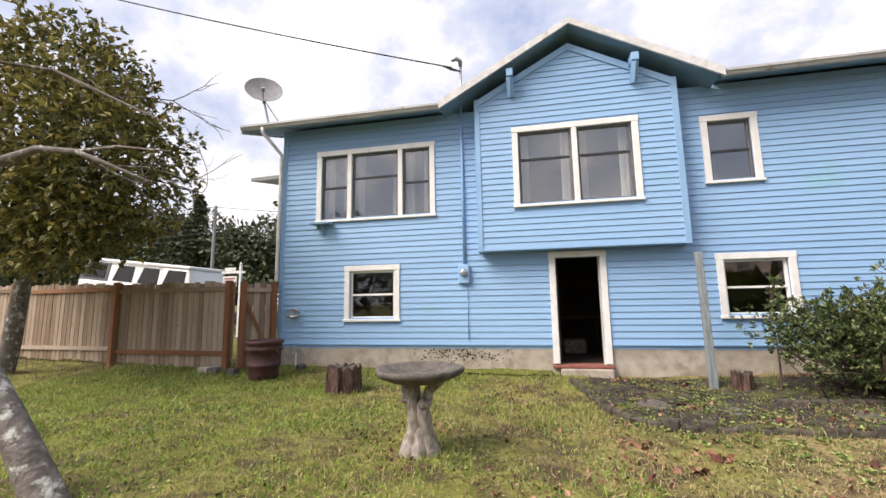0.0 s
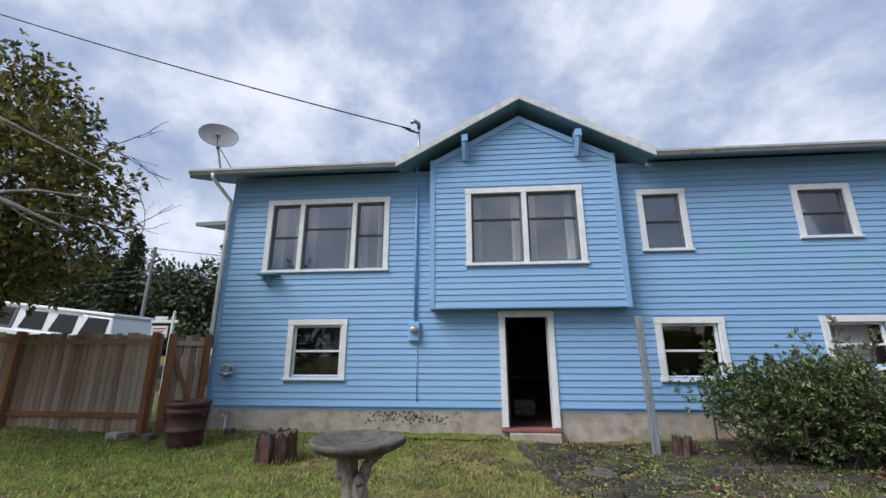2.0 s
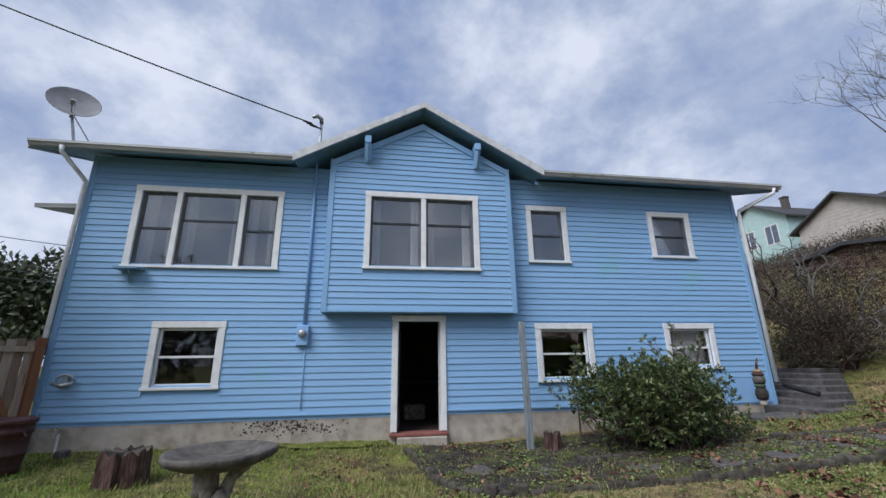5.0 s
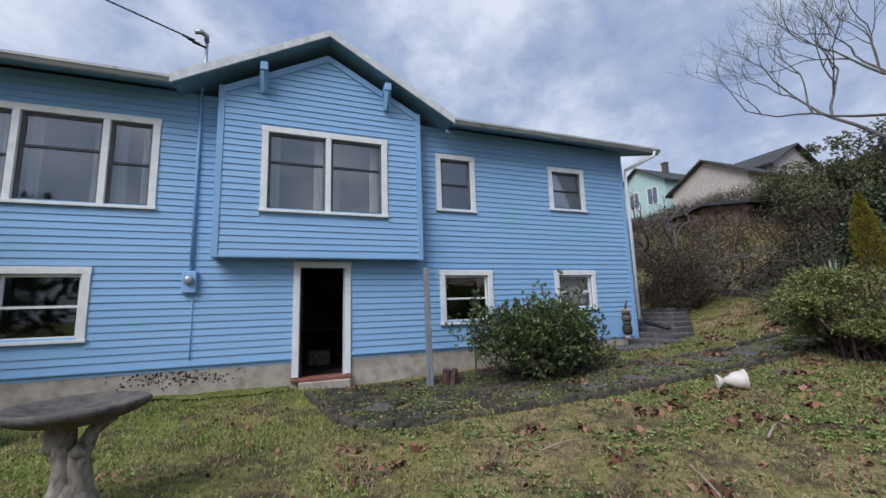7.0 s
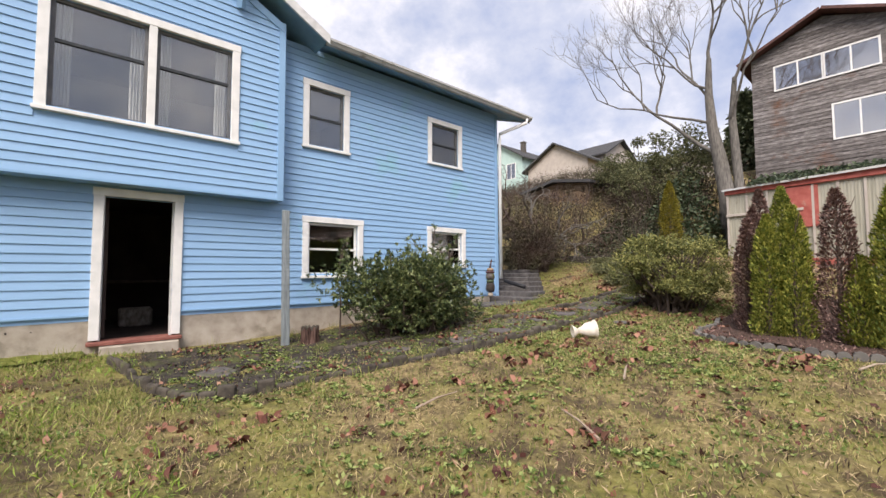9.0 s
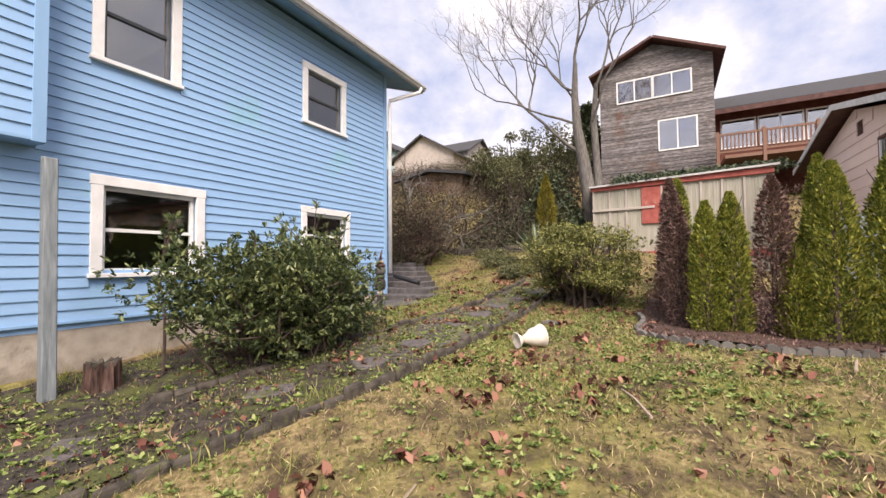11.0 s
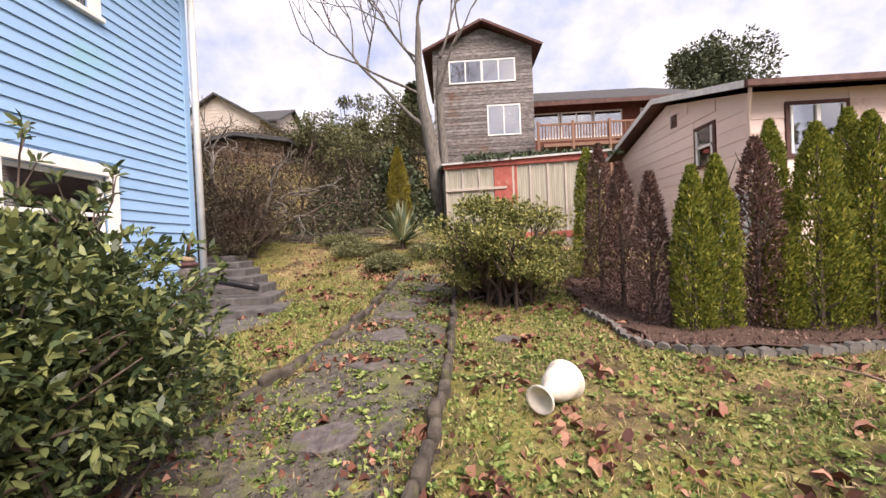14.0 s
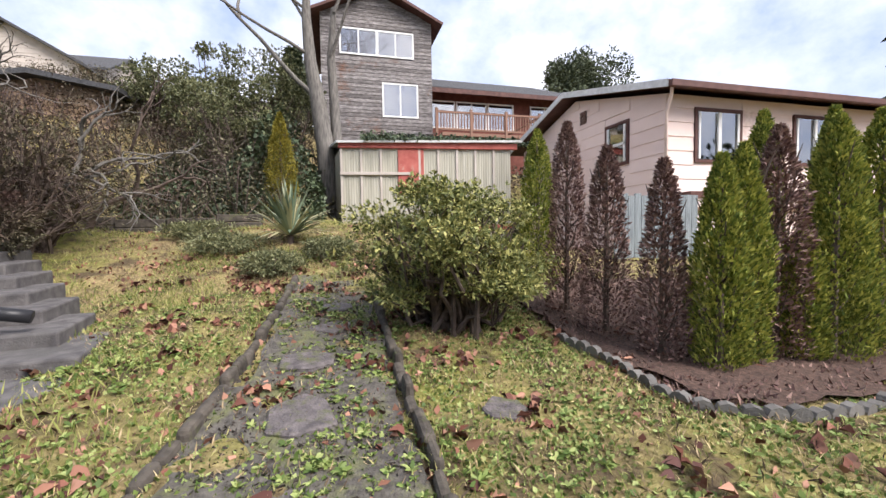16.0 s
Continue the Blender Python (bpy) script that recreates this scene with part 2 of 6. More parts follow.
# leaves
M["leaf_rhodo"] = material("rhododendron_leaves", [(0.032, 0.054, 0.024), (0.095, 0.13, 0.052), (0.23, 0.26, 0.1)], 2.5, 0.42, island=0.75, trans=0.15)
M["leaf_magnolia"] = material("olive_green_leaves", [(0.055, 0.065, 0.022), (0.15, 0.15, 0.048), (0.36, 0.3, 0.09)], 1.5, 0.45, island=0.7, trans=0.2)
M["leaf_shrub"] = material("small_olive_leaves", [(0.075, 0.095, 0.03), (0.2, 0.215, 0.07), (0.4, 0.375, 0.13)], 2.5, 0.6, island=0.7, trans=0.15)
M["thuja"] = material("green_thuja_sprays", [(0.075, 0.11, 0.02), (0.22, 0.255, 0.045), (0.46, 0.44, 0.09)], 3, 0.7, island=0.65, trans=0.15)
M["thuja_dead"] = material("dead_brown_thuja_sprays", [(0.1, 0.056, 0.052), (0.21, 0.125, 0.108), (0.36, 0.24, 0.2)], 3, 0.85, island=0.65)
M["conifer_gold"] = material("golden_conifer_sprays", [(0.1, 0.1, 0.012), (0.2, 0.17, 0.02), (0.3, 0.24, 0.03)], 3, 0.7, island=0.6)
M["bramble"] = material("bramble_leaves", [(0.04, 0.036, 0.022), (0.095, 0.085, 0.05), (0.18, 0.165, 0.095)], 0.6, 0.7, island=0.6, stain=(0.085, 0.05, 0.04), stain_scale=0.35, stain_at=0.48)
M["leaf_bank"] = material("bank_shrub_leaves", [(0.06, 0.07, 0.03), (0.15, 0.16, 0.075), (0.29, 0.29, 0.15)], 0.8, 0.55, island=0.65, trans=0.15)
M["ivy"] = material("ivy_leaves", [(0.028, 0.045, 0.024), (0.08, 0.105, 0.052)], 2, 0.5, island=0.7)
M["far_leaf"] = material("far_tree_leaves", [(0.035, 0.05, 0.032), (0.085, 0.105, 0.06), (0.14, 0.16, 0.095)], 0.3, 0.8, island=0.5)
M["yucca"] = material("yucca_blades", [(0.09, 0.13, 0.08), (0.2, 0.25, 0.16), (0.5, 0.46, 0.26)], 2, 0.5, island=0.9)
M["grass_blade"] = material("grass_blades", [(0.08, 0.12, 0.024), (0.21, 0.24, 0.055), (0.46, 0.42, 0.17)], 0.5, 0.7, island=0.55, trans=0.2)
M["grass_dry"] = material("dry_straw", [(0.36, 0.28, 0.13), (0.6, 0.48, 0.25)], 2, 0.8, island=0.8)
M["weed"] = material("low_weed_leaves", [(0.07, 0.115, 0.025), (0.175, 0.235, 0.06), (0.34, 0.39, 0.14)], 2, 0.6, island=0.8, trans=0.2)
M["thatch"] = material("brown_grass_thatch", [(0.05, 0.034, 0.022), (0.16, 0.112, 0.065), (0.38, 0.29, 0.17)], 2, 0.85, island=0.85)
M["grass_green"] = material("fresh_green_grass", [(0.09, 0.165, 0.02), (0.19, 0.3, 0.042), (0.34, 0.44, 0.085)], 0.8, 0.65, island=0.6, trans=0.2)
M["dead_leaf"] = material("dead_red_brown_leaves", [(0.075, 0.028, 0.022), (0.19, 0.075, 0.05), (0.36, 0.19, 0.13)], 3, 0.7, island=0.9)


def ground_material():
    m = bpy.data.materials.new("mossy_lawn")
    m.use_nodes = True
    nt = m.node_tree
    bs = nt.nodes["Principled BSDF"]
    bs.inputs["Roughness"].default_value = 0.95
    bs.inputs["Specular IOR Level"].default_value = 0.15
    tc = nt.nodes.new("ShaderNodeTexCoord")

    def layer(scale, stops, detail=8.0):
        n, r = nt.nodes.new("ShaderNodeTexNoise"), nt.nodes.new("ShaderNodeValToRGB")
        n.inputs["Scale"].default_value, n.inputs["Detail"].default_value, n.inputs["Roughness"].default_value = scale, detail, 0.68
        nt.links.new(tc.outputs["Object"], n.inputs["Vector"])
        nt.links.new(n.outputs["Fac"], r.inputs[0])
        r.color_ramp.elements[0].position, r.color_ramp.elements[0].color = stops[0][0], (*stops[0][1], 1)
        r.color_ramp.elements[1].position, r.color_ramp.elements[1].color = stops[-1][0], (*stops[-1][1], 1)
        for p, c in stops[1:-1]:
            r.color_ramp.elements.new(p).color = (*c, 1)
        return r.outputs[0], n.outputs["Fac"]

    def mix(a, b, f):
        x = nt.nodes.new("ShaderNodeMix")
        x.data_type = "RGBA"
        nt.links.new(f, x.inputs[0])
        nt.links.new(a, x.inputs[6])
        nt.links.new(b, x.inputs[7])
        return x.outputs[2]
    green, _ = layer(9, [(0.3, (0.065, 0.075, 0.02)), (0.5, (0.17, 0.18, 0.04)), (0.7, (0.31, 0.28, 0.08))])
    straw, fine = layer(22, [(0.3, (0.1, 0.07, 0.035)), (0.5, (0.27, 0.205, 0.1)), (0.7, (0.46, 0.37, 0.19))])
    earth, _ = layer(30, [(0.3, (0.035, 0.027, 0.018)), (0.7, (0.14, 0.1, 0.062))])
    big, _ = layer(0.55, [(0.34, (0, 0, 0)), (0.56, (1, 1, 1))])
    bare, _ = layer(2.3, [(0.46, (0, 0, 0)), (0.6, (0.95, 0.95, 0.95))])
    # greener towards the fence side of the yard
    sep, mr = nt.nodes.new("ShaderNodeSeparateXYZ"), nt.nodes.new("ShaderNodeMapRange")
    nt.links.new(tc.outputs["Object"], sep.inputs[0])
    nt.links.new(sep.outputs[0], mr.inputs[0])
    mr.inputs[1].default_value, mr.inputs[2].default_value, mr.inputs[3].default_value, mr.inputs[4].default_value = -2.5, 2.5, 0.25, 1.0
    mm = nt.nodes.new("ShaderNodeMath")
    mm.operation = "MULTIPLY"
    nt.links.new(big, mm.inputs[0])
    nt.links.new(mr.outputs[0], mm.inputs[1])
    col = mix(mix(green, straw, mm.outputs[0]), earth, bare)
    nt.links.new(col, bs.inputs["Base Color"])
    bp = nt.nodes.new("ShaderNodeBump")
    bp.inputs["Strength"].default_value, bp.inputs["Distance"].default_value = 0.9, 0.03
    nt.links.new(fine, bp.inputs["Height"])
    nt.links.new(bp.outputs[0], bs.inputs["Normal"])
    return m


M["ground"] = ground_material()


# ---- tools for meshes ----
def mesh_ob(name, verts, faces, mat, parent=None, smooth=False):
    me = bpy.data.meshes.new(name)
    me.from_pydata([tuple(v) for v in verts], [], faces)
    me.materials.append(M[mat])
    if smooth:
        me.polygons.foreach_set("use_smooth", [True] * len(me.polygons))
    ob = new(name, me)
    if parent:
        ob.parent = parent
    return ob


def box_geo(x0, x1, y0, y1, z0, z1):
    v = [(x, y, z) for x in (x0, x1) for y in (y0, y1) for z in (z0, z1)]
    return v, [(0, 1, 3, 2), (4, 6, 7, 5), (0, 4, 5, 1), (2, 3, 7, 6), (0, 2, 6, 4), (1, 5, 7, 3)]


def joined(geos):
    vs, fs = [], []
    for v, f in geos:
        n = len(vs)
        vs += [tuple(p) for p in v]
        fs += [tuple(i + n for i in q) for q in f]
    return vs, fs


def bevelled(ob, width=0.008, segs=1):
    md = ob.modifiers.new("bevel", "BEVEL")
    md.width, md.segments, md.limit_method = width, segs, "ANGLE"
    return ob


def boxes(name, specs, mat, parent=None, bevel=0.0):
    ob = mesh_ob(name, *joined([box_geo(*s) for s in specs]), mat, parent)
    return bevelled(ob, bevel) if bevel else ob


def empty(name, label, category, group=""):
    return tagged(new(name), label, category, group)


def tube_geo(pts, radii, n=8, cap=True):
    pts = [Vector(p) for p in pts]
    vs, fs, up = [], [], None
    for i, p in enumerate(pts):
        d = (pts[min(i + 1, len(pts) - 1)] - pts[max(i - 1, 0)]).normalized()
        if up is None:
            up = Vector((0, 0, 1)) if abs(d.z) < 0.9 else Vector((1, 0, 0))
        a = d.cross(up).normalized()
        b = a.cross(d).normalized()
        up = b
        r = radii[i] if hasattr(radii, "__len__") else radii
        for k in range(n):
            t = 2 * math.pi * k / n
            vs.append(p + a * (r * math.cos(t)) + b * (r * math.sin(t)))
    for i in range(len(pts) - 1):
        for k in range(n):
            fs.append((i * n + k, i * n + (k + 1) % n, (i + 1) * n + (k + 1) % n, (i + 1) * n + k))
    if cap:
        fs += [tuple(range(n - 1, -1, -1)), tuple(range((len(pts) - 1) * n, len(pts) * n))]
    return vs, fs


def lathe_geo(profile, n=24, centre=(0, 0, 0), wobble=0.0):
    vs, fs = [], []
    cx, cy, cz = centre
    for r, z in profile:
        for k in range(n):
            a = 2 * math.pi * k / n
            q = r * (1 + wobble * noise.noise((math.cos(a) * 1.7, math.sin(a) * 1.7, z * 3)))
            vs.append((cx + q * math.cos(a), cy + q * math.sin(a), cz + z))
    for i in range(len(profile) - 1):
        for k in range(n):
            fs.append((i * n + k, i * n + (k + 1) % n, (i + 1) * n + (k + 1) % n, (i + 1) * n + k))
    return vs, fs


def leaves_ob(name, pos, axis, size, mat, width=0.4, parent=None, seed=1, fold=0.25, oval=False):
    """Many leaves in one mesh: a folded diamond, or an oval blade, at each place, along its axis."""
    rng = np.random.default_rng(seed)
    pos, axis = np.asarray(pos, float), np.asarray(axis, float)
    n = len(pos)
    size = np.broadcast_to(np.asarray(size, float), (n,))[:, None]
    axis = axis / (np.linalg.norm(axis, axis=1, keepdims=True) + 1e-9)
    ref = rng.normal(size=(n, 3))
    ref[:, 2] = np.abs(ref[:, 2]) + 0.8
    side = np.cross(axis, ref)
    side /= np.linalg.norm(side, axis=1, keepdims=True) + 1e-9
    nor = np.cross(side, axis)
    mid = pos + axis * size * 0.5
    v = np.stack([pos, mid + side * size * width * 0.5 + nor * size * fold * 0.3, pos + axis * size - nor * size * fold * 0.3,
                  mid - side * size * width * 0.5 + nor * size * fold * 0.3], 1).reshape(-1, 3)
    k = 4
    if oval:
        k, w, lift = 6, side * size * width * 0.5, nor * size * fold * 0.3
        lo, hi = pos + axis * size * 0.32, pos + axis * size * 0.74
        v = np.stack([pos, lo + w + lift, hi + w * 0.85 + lift, pos + axis * size - lift, hi - w * 0.85 + lift, lo - w + lift], 1).reshape(-1, 3)
    me = bpy.data.meshes.new(name)
    me.vertices.add(k * n)
    me.vertices.foreach_set("co", v.ravel())
    me.loops.add(k * n)
    me.loops.foreach_set("vertex_index", np.arange(k * n))
    me.polygons.add(n)
    me.polygons.foreach_set("loop_start", np.arange(0, k * n, k))
    me.polygons.foreach_set("loop_total", np.full(n, k))
    me.update(calc_edges=True)
    me.materials.append(M[mat])
    ob = new(name, me)
    if parent:
        ob.parent = parent
    return ob


def branch_tree(rng, start, direction, length, radius, depth, spread=0.6, up=0.15, shrink=0.72, kids=(2, 3), segs=4, crook=0.18):
    """Segments of a branching tree, and its twig ends."""
    geos, tips = [], []

    def grow(p, d, ln, r, k):
        pts, rad = [Vector(p)], [r]
        d = Vector(d).normalized()
        for i in range(segs):
            d = (d + Vector(rng.normal(size=3) * crook) + Vector((0, 0, up * 0.4))).normalized()
            pts.append(pts[-1] + d * (ln / segs))
            rad.append(r * (1 - 0.45 * (i + 1) / segs))
        geos.append(tube_geo(pts, rad, 8 if r > 0.06 else (5 if r > 0.015 else 3), False))
        if k == 0:
            tips.append((pts[-1], d))
            return
        for j in range(int(rng.integers(kids[0], kids[1] + 1))):
            side = Vector(rng.normal(size=3))
            side = (side - d * side.dot(d)).normalized()
            nd = (d + side * spread * rng.uniform(0.6, 1.3) + Vector((0, 0, up))).normalized()
            at = pts[-1] if j == 0 else pts[int(rng.integers(2, segs + 1))]
            grow(at, nd, ln * shrink * rng.uniform(0.8, 1.15), r * 0.62, k - 1)
    grow(start, direction, length, radius, depth)
    return geos, tips


# ---- ground ----
def smooth(a, b, v):
    t = np.clip((np.asarray(v, float) - a) / (b - a), 0, 1)
    return t * t * (3 - 2 * t)


def ground_z(x, y):
    x, y = np.asarray(x, float), np.asarray(y, float)
    z = np.interp(x, [-40, -12, -6, -1, 1, 2.5, 4, 6, 8, 10, 12, 13.5, 15], [0.9, 0.6, 0.5, 0.38, 0.33, 0.39, 0.5, 0.66, 0.77, 1.02, 1.5, 1.85, 2.0])
    z = z + 0.03 * np.clip(y - 5, -3, 2) * smooth(4, 8, x) * (1 - smooth(9, 11, x))
    near = smooth(7.0, 8.6, y)
    z = z + near * np.interp(x, [-8, -5, 0, 2, 5, 9], [0.05, 0.07, 0.14, 0.08, 0.02, -0.1])
    # the low side towards the neighbour
    z = z * (1 - smooth(9, 14, x) * (1 - smooth(1.0, 4.5, y))) + 1.25 * smooth(9, 14, x) * (1 - smooth(1.0, 4.5, y))
    # the bank
    hill = np.interp(x, [14.5, 16, 18, 21, 25, 32, 60, 1500], [0, 0.4, 1.4, 3.2, 4.6, 6.0, 9, 9])
    z = z + hill * smooth(5.2, 7.2, y) + hill * 0.75 * (1 - smooth(5.2, 7.2, y)) * smooth(18.5, 24, x)
    z = z + smooth(9.5, 14, y) * smooth(8.5, 13, x) * 1.3
    # the street behind the fence
    z = z + smooth(9.0, 12.0, y) * (1 - smooth(-9, -4, x)) * np.interp(x, [-18, -10], [1.15, 0.3])
    return z


def build_ground():
    def lines(a, b, step, far):
        core = list(np.arange(a, b + 1e-6, step))
        out_lo, out_hi, d, lo, hi = [], [], step, a, b
        while hi < far:
            d *= 1.35
            lo -= d
            hi += d
            out_lo.insert(0, lo)
            out_hi.append(hi)
        return np.array(out_lo + core + out_hi)
    xs, ys = lines(-9, 16, 0.14, 1500), lines(-2, 9.5, 0.14, 1500)
    gx, gy = np.meshgrid(xs, ys)
    gz = ground_z(gx, gy)
    fine = (gx > -10) & (gx < 17) & (gy > -3) & (gy < 10)
    for i in range(gx.shape[0]):
        for j in range(gx.shape[1]):
            if fine[i, j]:
                gz[i, j] += 0.035 * noise.noise((gx[i, j] * 1.3, gy[i, j] * 1.3, 0)) + 0.02 * noise.noise((gx[i, j] * 4, gy[i, j] * 4, 3))
    ny, nx = gx.shape
    idx = np.arange(nx * ny).reshape(ny, nx)
    faces = np.stack([idx[:-1, :-1], idx[:-1, 1:], idx[1:, 1:], idx[1:, :-1]], -1).reshape(-1, 4)
    ob = mesh_ob("ground", np.stack([gx, gy, gz], -1).reshape(-1, 3).tolist(), faces.tolist(), "ground", smooth=True)
    return tagged(ob, "uneven lawn of moss, grass and bare patches", "ground", kind="structure")


build_ground()


def gz1(x, y):
    return float(ground_z(x, y))


# ---- the blue house ----
WALL_Y, BAY_Y = 8.725, 8.434
HX0, HX1, SILL_Z, TOP_Z = -5.82, 8.45, 1.04, 5.95
LAP = 0.12
house = empty("house", "two-storey blue house with white-trimmed windows and lap siding", "house")


def cut_spans(x0, x1, z0, z1, holes):
    """The spans of a row that no hole covers."""
    spans = [(x0, x1)]
    for hx0, hx1, hz0, hz1 in holes:
        if hz1 <= z0 + 0.01 or hz0 >= z1 - 0.01:
            continue
        nxt = []
        for a, b in spans:
            if hx1 <= a or hx0 >= b:
                nxt.append((a, b))
            else:
                if hx0 - a > 0.02:
                    nxt.append((a, hx0))
                if b - hx1 > 0.02:
                    nxt.append((hx1, b))
        spans = nxt
    return spans


def wall_with_holes(name, x0, x1, y0, y1, z0, z1, holes, mat, parent):
    zs = sorted({z0, z1, *[z for h in holes for z in h[2:] if z0 < z < z1]})
    geos = []
    for a, b in zip(zs[:-1], zs[1:]):
        for p, q in cut_spans(x0, x1, a, b, holes):
            geos.append(box_geo(p, q, y0, y1, a, b))
    return mesh_ob(name, *joined(geos), mat, parent)


def lap_boards(parent, x0, x1, z0, z1, y, holes, mat="blue", lap=LAP, name="siding_board", shape=None, flip=None):
    """Overlapping boards facing -y, or by flip, a map to another side; shape gives the span of a row."""
    z, k = z0, 0
    while z < z1 - 0.01:
        zt = min(z + lap, z1)
        a0, b0 = shape(z, zt) if shape else (x0, x1)
        if b0 - a0 < 0.05:
            break
        for a, b in cut_spans(a0, b0, z, zt, holes):
            wob = 0.0015 * math.sin(k * 2.3 + a)
            v = [(a, y - 0.026 + wob, z - 0.01), (b, y - 0.026 - wob, z - 0.012), (b, y - 0.004, z - 0.012), (a, y - 0.004, z - 0.012),
                 (a, y - 0.008, zt), (b, y - 0.008, zt), (b, y - 0.002, zt), (a, y - 0.002, zt)]
            if flip:
                v = [flip(p) for p in v]
            mesh_ob(name, v, [(0, 1, 5, 4), (3, 2, 1, 0), (4, 5, 6, 7), (0, 4, 7, 3), (1, 2, 6, 5), (2, 3, 7, 6)], mat, parent)
        z, k = z + lap, k + 1


# outer edges of the trim: x0, x1, z0, z1
W1, W2, W3, W4 = (-4.97, -2.2, 3.69, 5.36), (-0.53, 1.842, 3.69, 5.35), (3.02, 3.98, 3.975, 5.315), (6.03, 7.13, 4.165, 5.3)
W5, W6, W7 = (-4.25, -3.0, 1.49, 2.69), (3.04, 4.31, 1.487, 2.664), (6.01, 7.235, 1.69, 2.667)
DOOR = (0.08, 1.145, 0.65, 2.815)
TRIM = 0.115


def inner(w):
    return (w[0] + TRIM, w[1] - TRIM, w[2] + TRIM * 0.7, w[3] - TRIM)


FRONT_HOLES = [inner(w) for w in (W1, W3, W4, W5, W6, W7)] + [(DOOR[0] + TRIM, DOOR[1] - TRIM, DOOR[2], DOOR[3] - TRIM), (-1.15, 2.45, 2.95, 5.8)]
front = wall_with_holes("wall", HX0, HX1, WALL_Y, WALL_Y + 0.14, SILL_Z - 0.1, TOP_Z, FRONT_HOLES, "blue_flat", house)
wall_with_holes("foundation", HX0 + 0.02, HX1 - 0.02, WALL_Y + 0.006, WALL_Y + 0.24, -0.3, SILL_Z - 0.1, [(DOOR[0] + 0.05, DOOR[1] - 0.05, 0.62, 3)], "concrete", house)
boxes("wall", [(HX0, HX0 + 0.14, WALL_Y + 0.14, 17.0, -0.3, TOP_Z), (HX1 - 0.14, HX1, WALL_Y + 0.14, 17.0, -0.3, TOP_Z), (HX0, HX1, 17.0, 17.14, -0.3, TOP_Z)], "blue_flat", house)
bay = empty("wall", "", "")
bay.parent = house
BX0, BX1, BZ0, BZ1 = -1.25, 2.55, 2.85, 6.02
wall_with_holes("bay_front", BX0, BX1, BAY_Y, BAY_Y + 0.1, BZ0 + 0.03, BZ1, [inner(W2)], "blue_flat", bay)
for a in (BX0, BX1 - 0.1):
    boxes("bay_side", [(a, a + 0.1, BAY_Y + 0.1, WALL_Y, BZ0 + 0.03, BZ1)], "blue_flat", bay)
boxes("bay_floor", [(BX0 - 0.02, BX1 + 0.02, BAY_Y - 0.03, WALL_Y, BZ0, BZ0 + 0.03)], "blue_trim", bay)
APEX_X, RIDGE_Z, SLOPE = 0.65, 7.06, 0.55
mesh_ob("bay_gable", *joined([([(BX0, BAY_Y, BZ1), (BX1, BAY_Y, BZ1), (APEX_X, BAY_Y, BZ1 + 1.02), (BX0, BAY_Y + 0.1, BZ1), (BX1, BAY_Y + 0.1, BZ1), (APEX_X, BAY_Y + 0.1, BZ1 + 1.02)],
                              [(0, 1, 2), (5, 4, 3), (0, 2, 5, 3), (1, 4, 5, 2), (0, 3, 4, 1)])]), "blue_flat", bay)


# corner boards, water table, bay corner trim
boxes("corner_board", [(HX0 - 0.03, HX0 + 0.07, WALL_Y - 0.035, WALL_Y + 0.1, SILL_Z - 0.03, TOP_Z)], "blue_trim", house, 0.004)
boxes("corner_board", [(HX1 - 0.08, HX1 + 0.03, WALL_Y - 0.035, WALL_Y + 0.1, 0.8, TOP_Z)], "blue_trim", house, 0.004)
for a in (BX0 - 0.03, BX1 - 0.08):
    boxes("corner_board", [(a, a + 0.11, BAY_Y - 0.035, BAY_Y + 0.08, BZ0 - 0.01, BZ1 + 0.02)], "blue_trim", house, 0.004)
boxes("drip_board", [(HX0, DOOR[0], WALL_Y - 0.04, WALL_Y, SILL_Z - 0.035, SILL_Z - 0.008), (DOOR[1], 6.25, WALL_Y - 0.04, WALL_Y, SILL_Z - 0.035, SILL_Z - 0.008)], "blue_trim", house)
boxes("lower_panel", [(6.25, HX1 - 0.08, WALL_Y - 0.02, WALL_Y + 0.003, 0.98, 1.5)], "blue_flat", house)


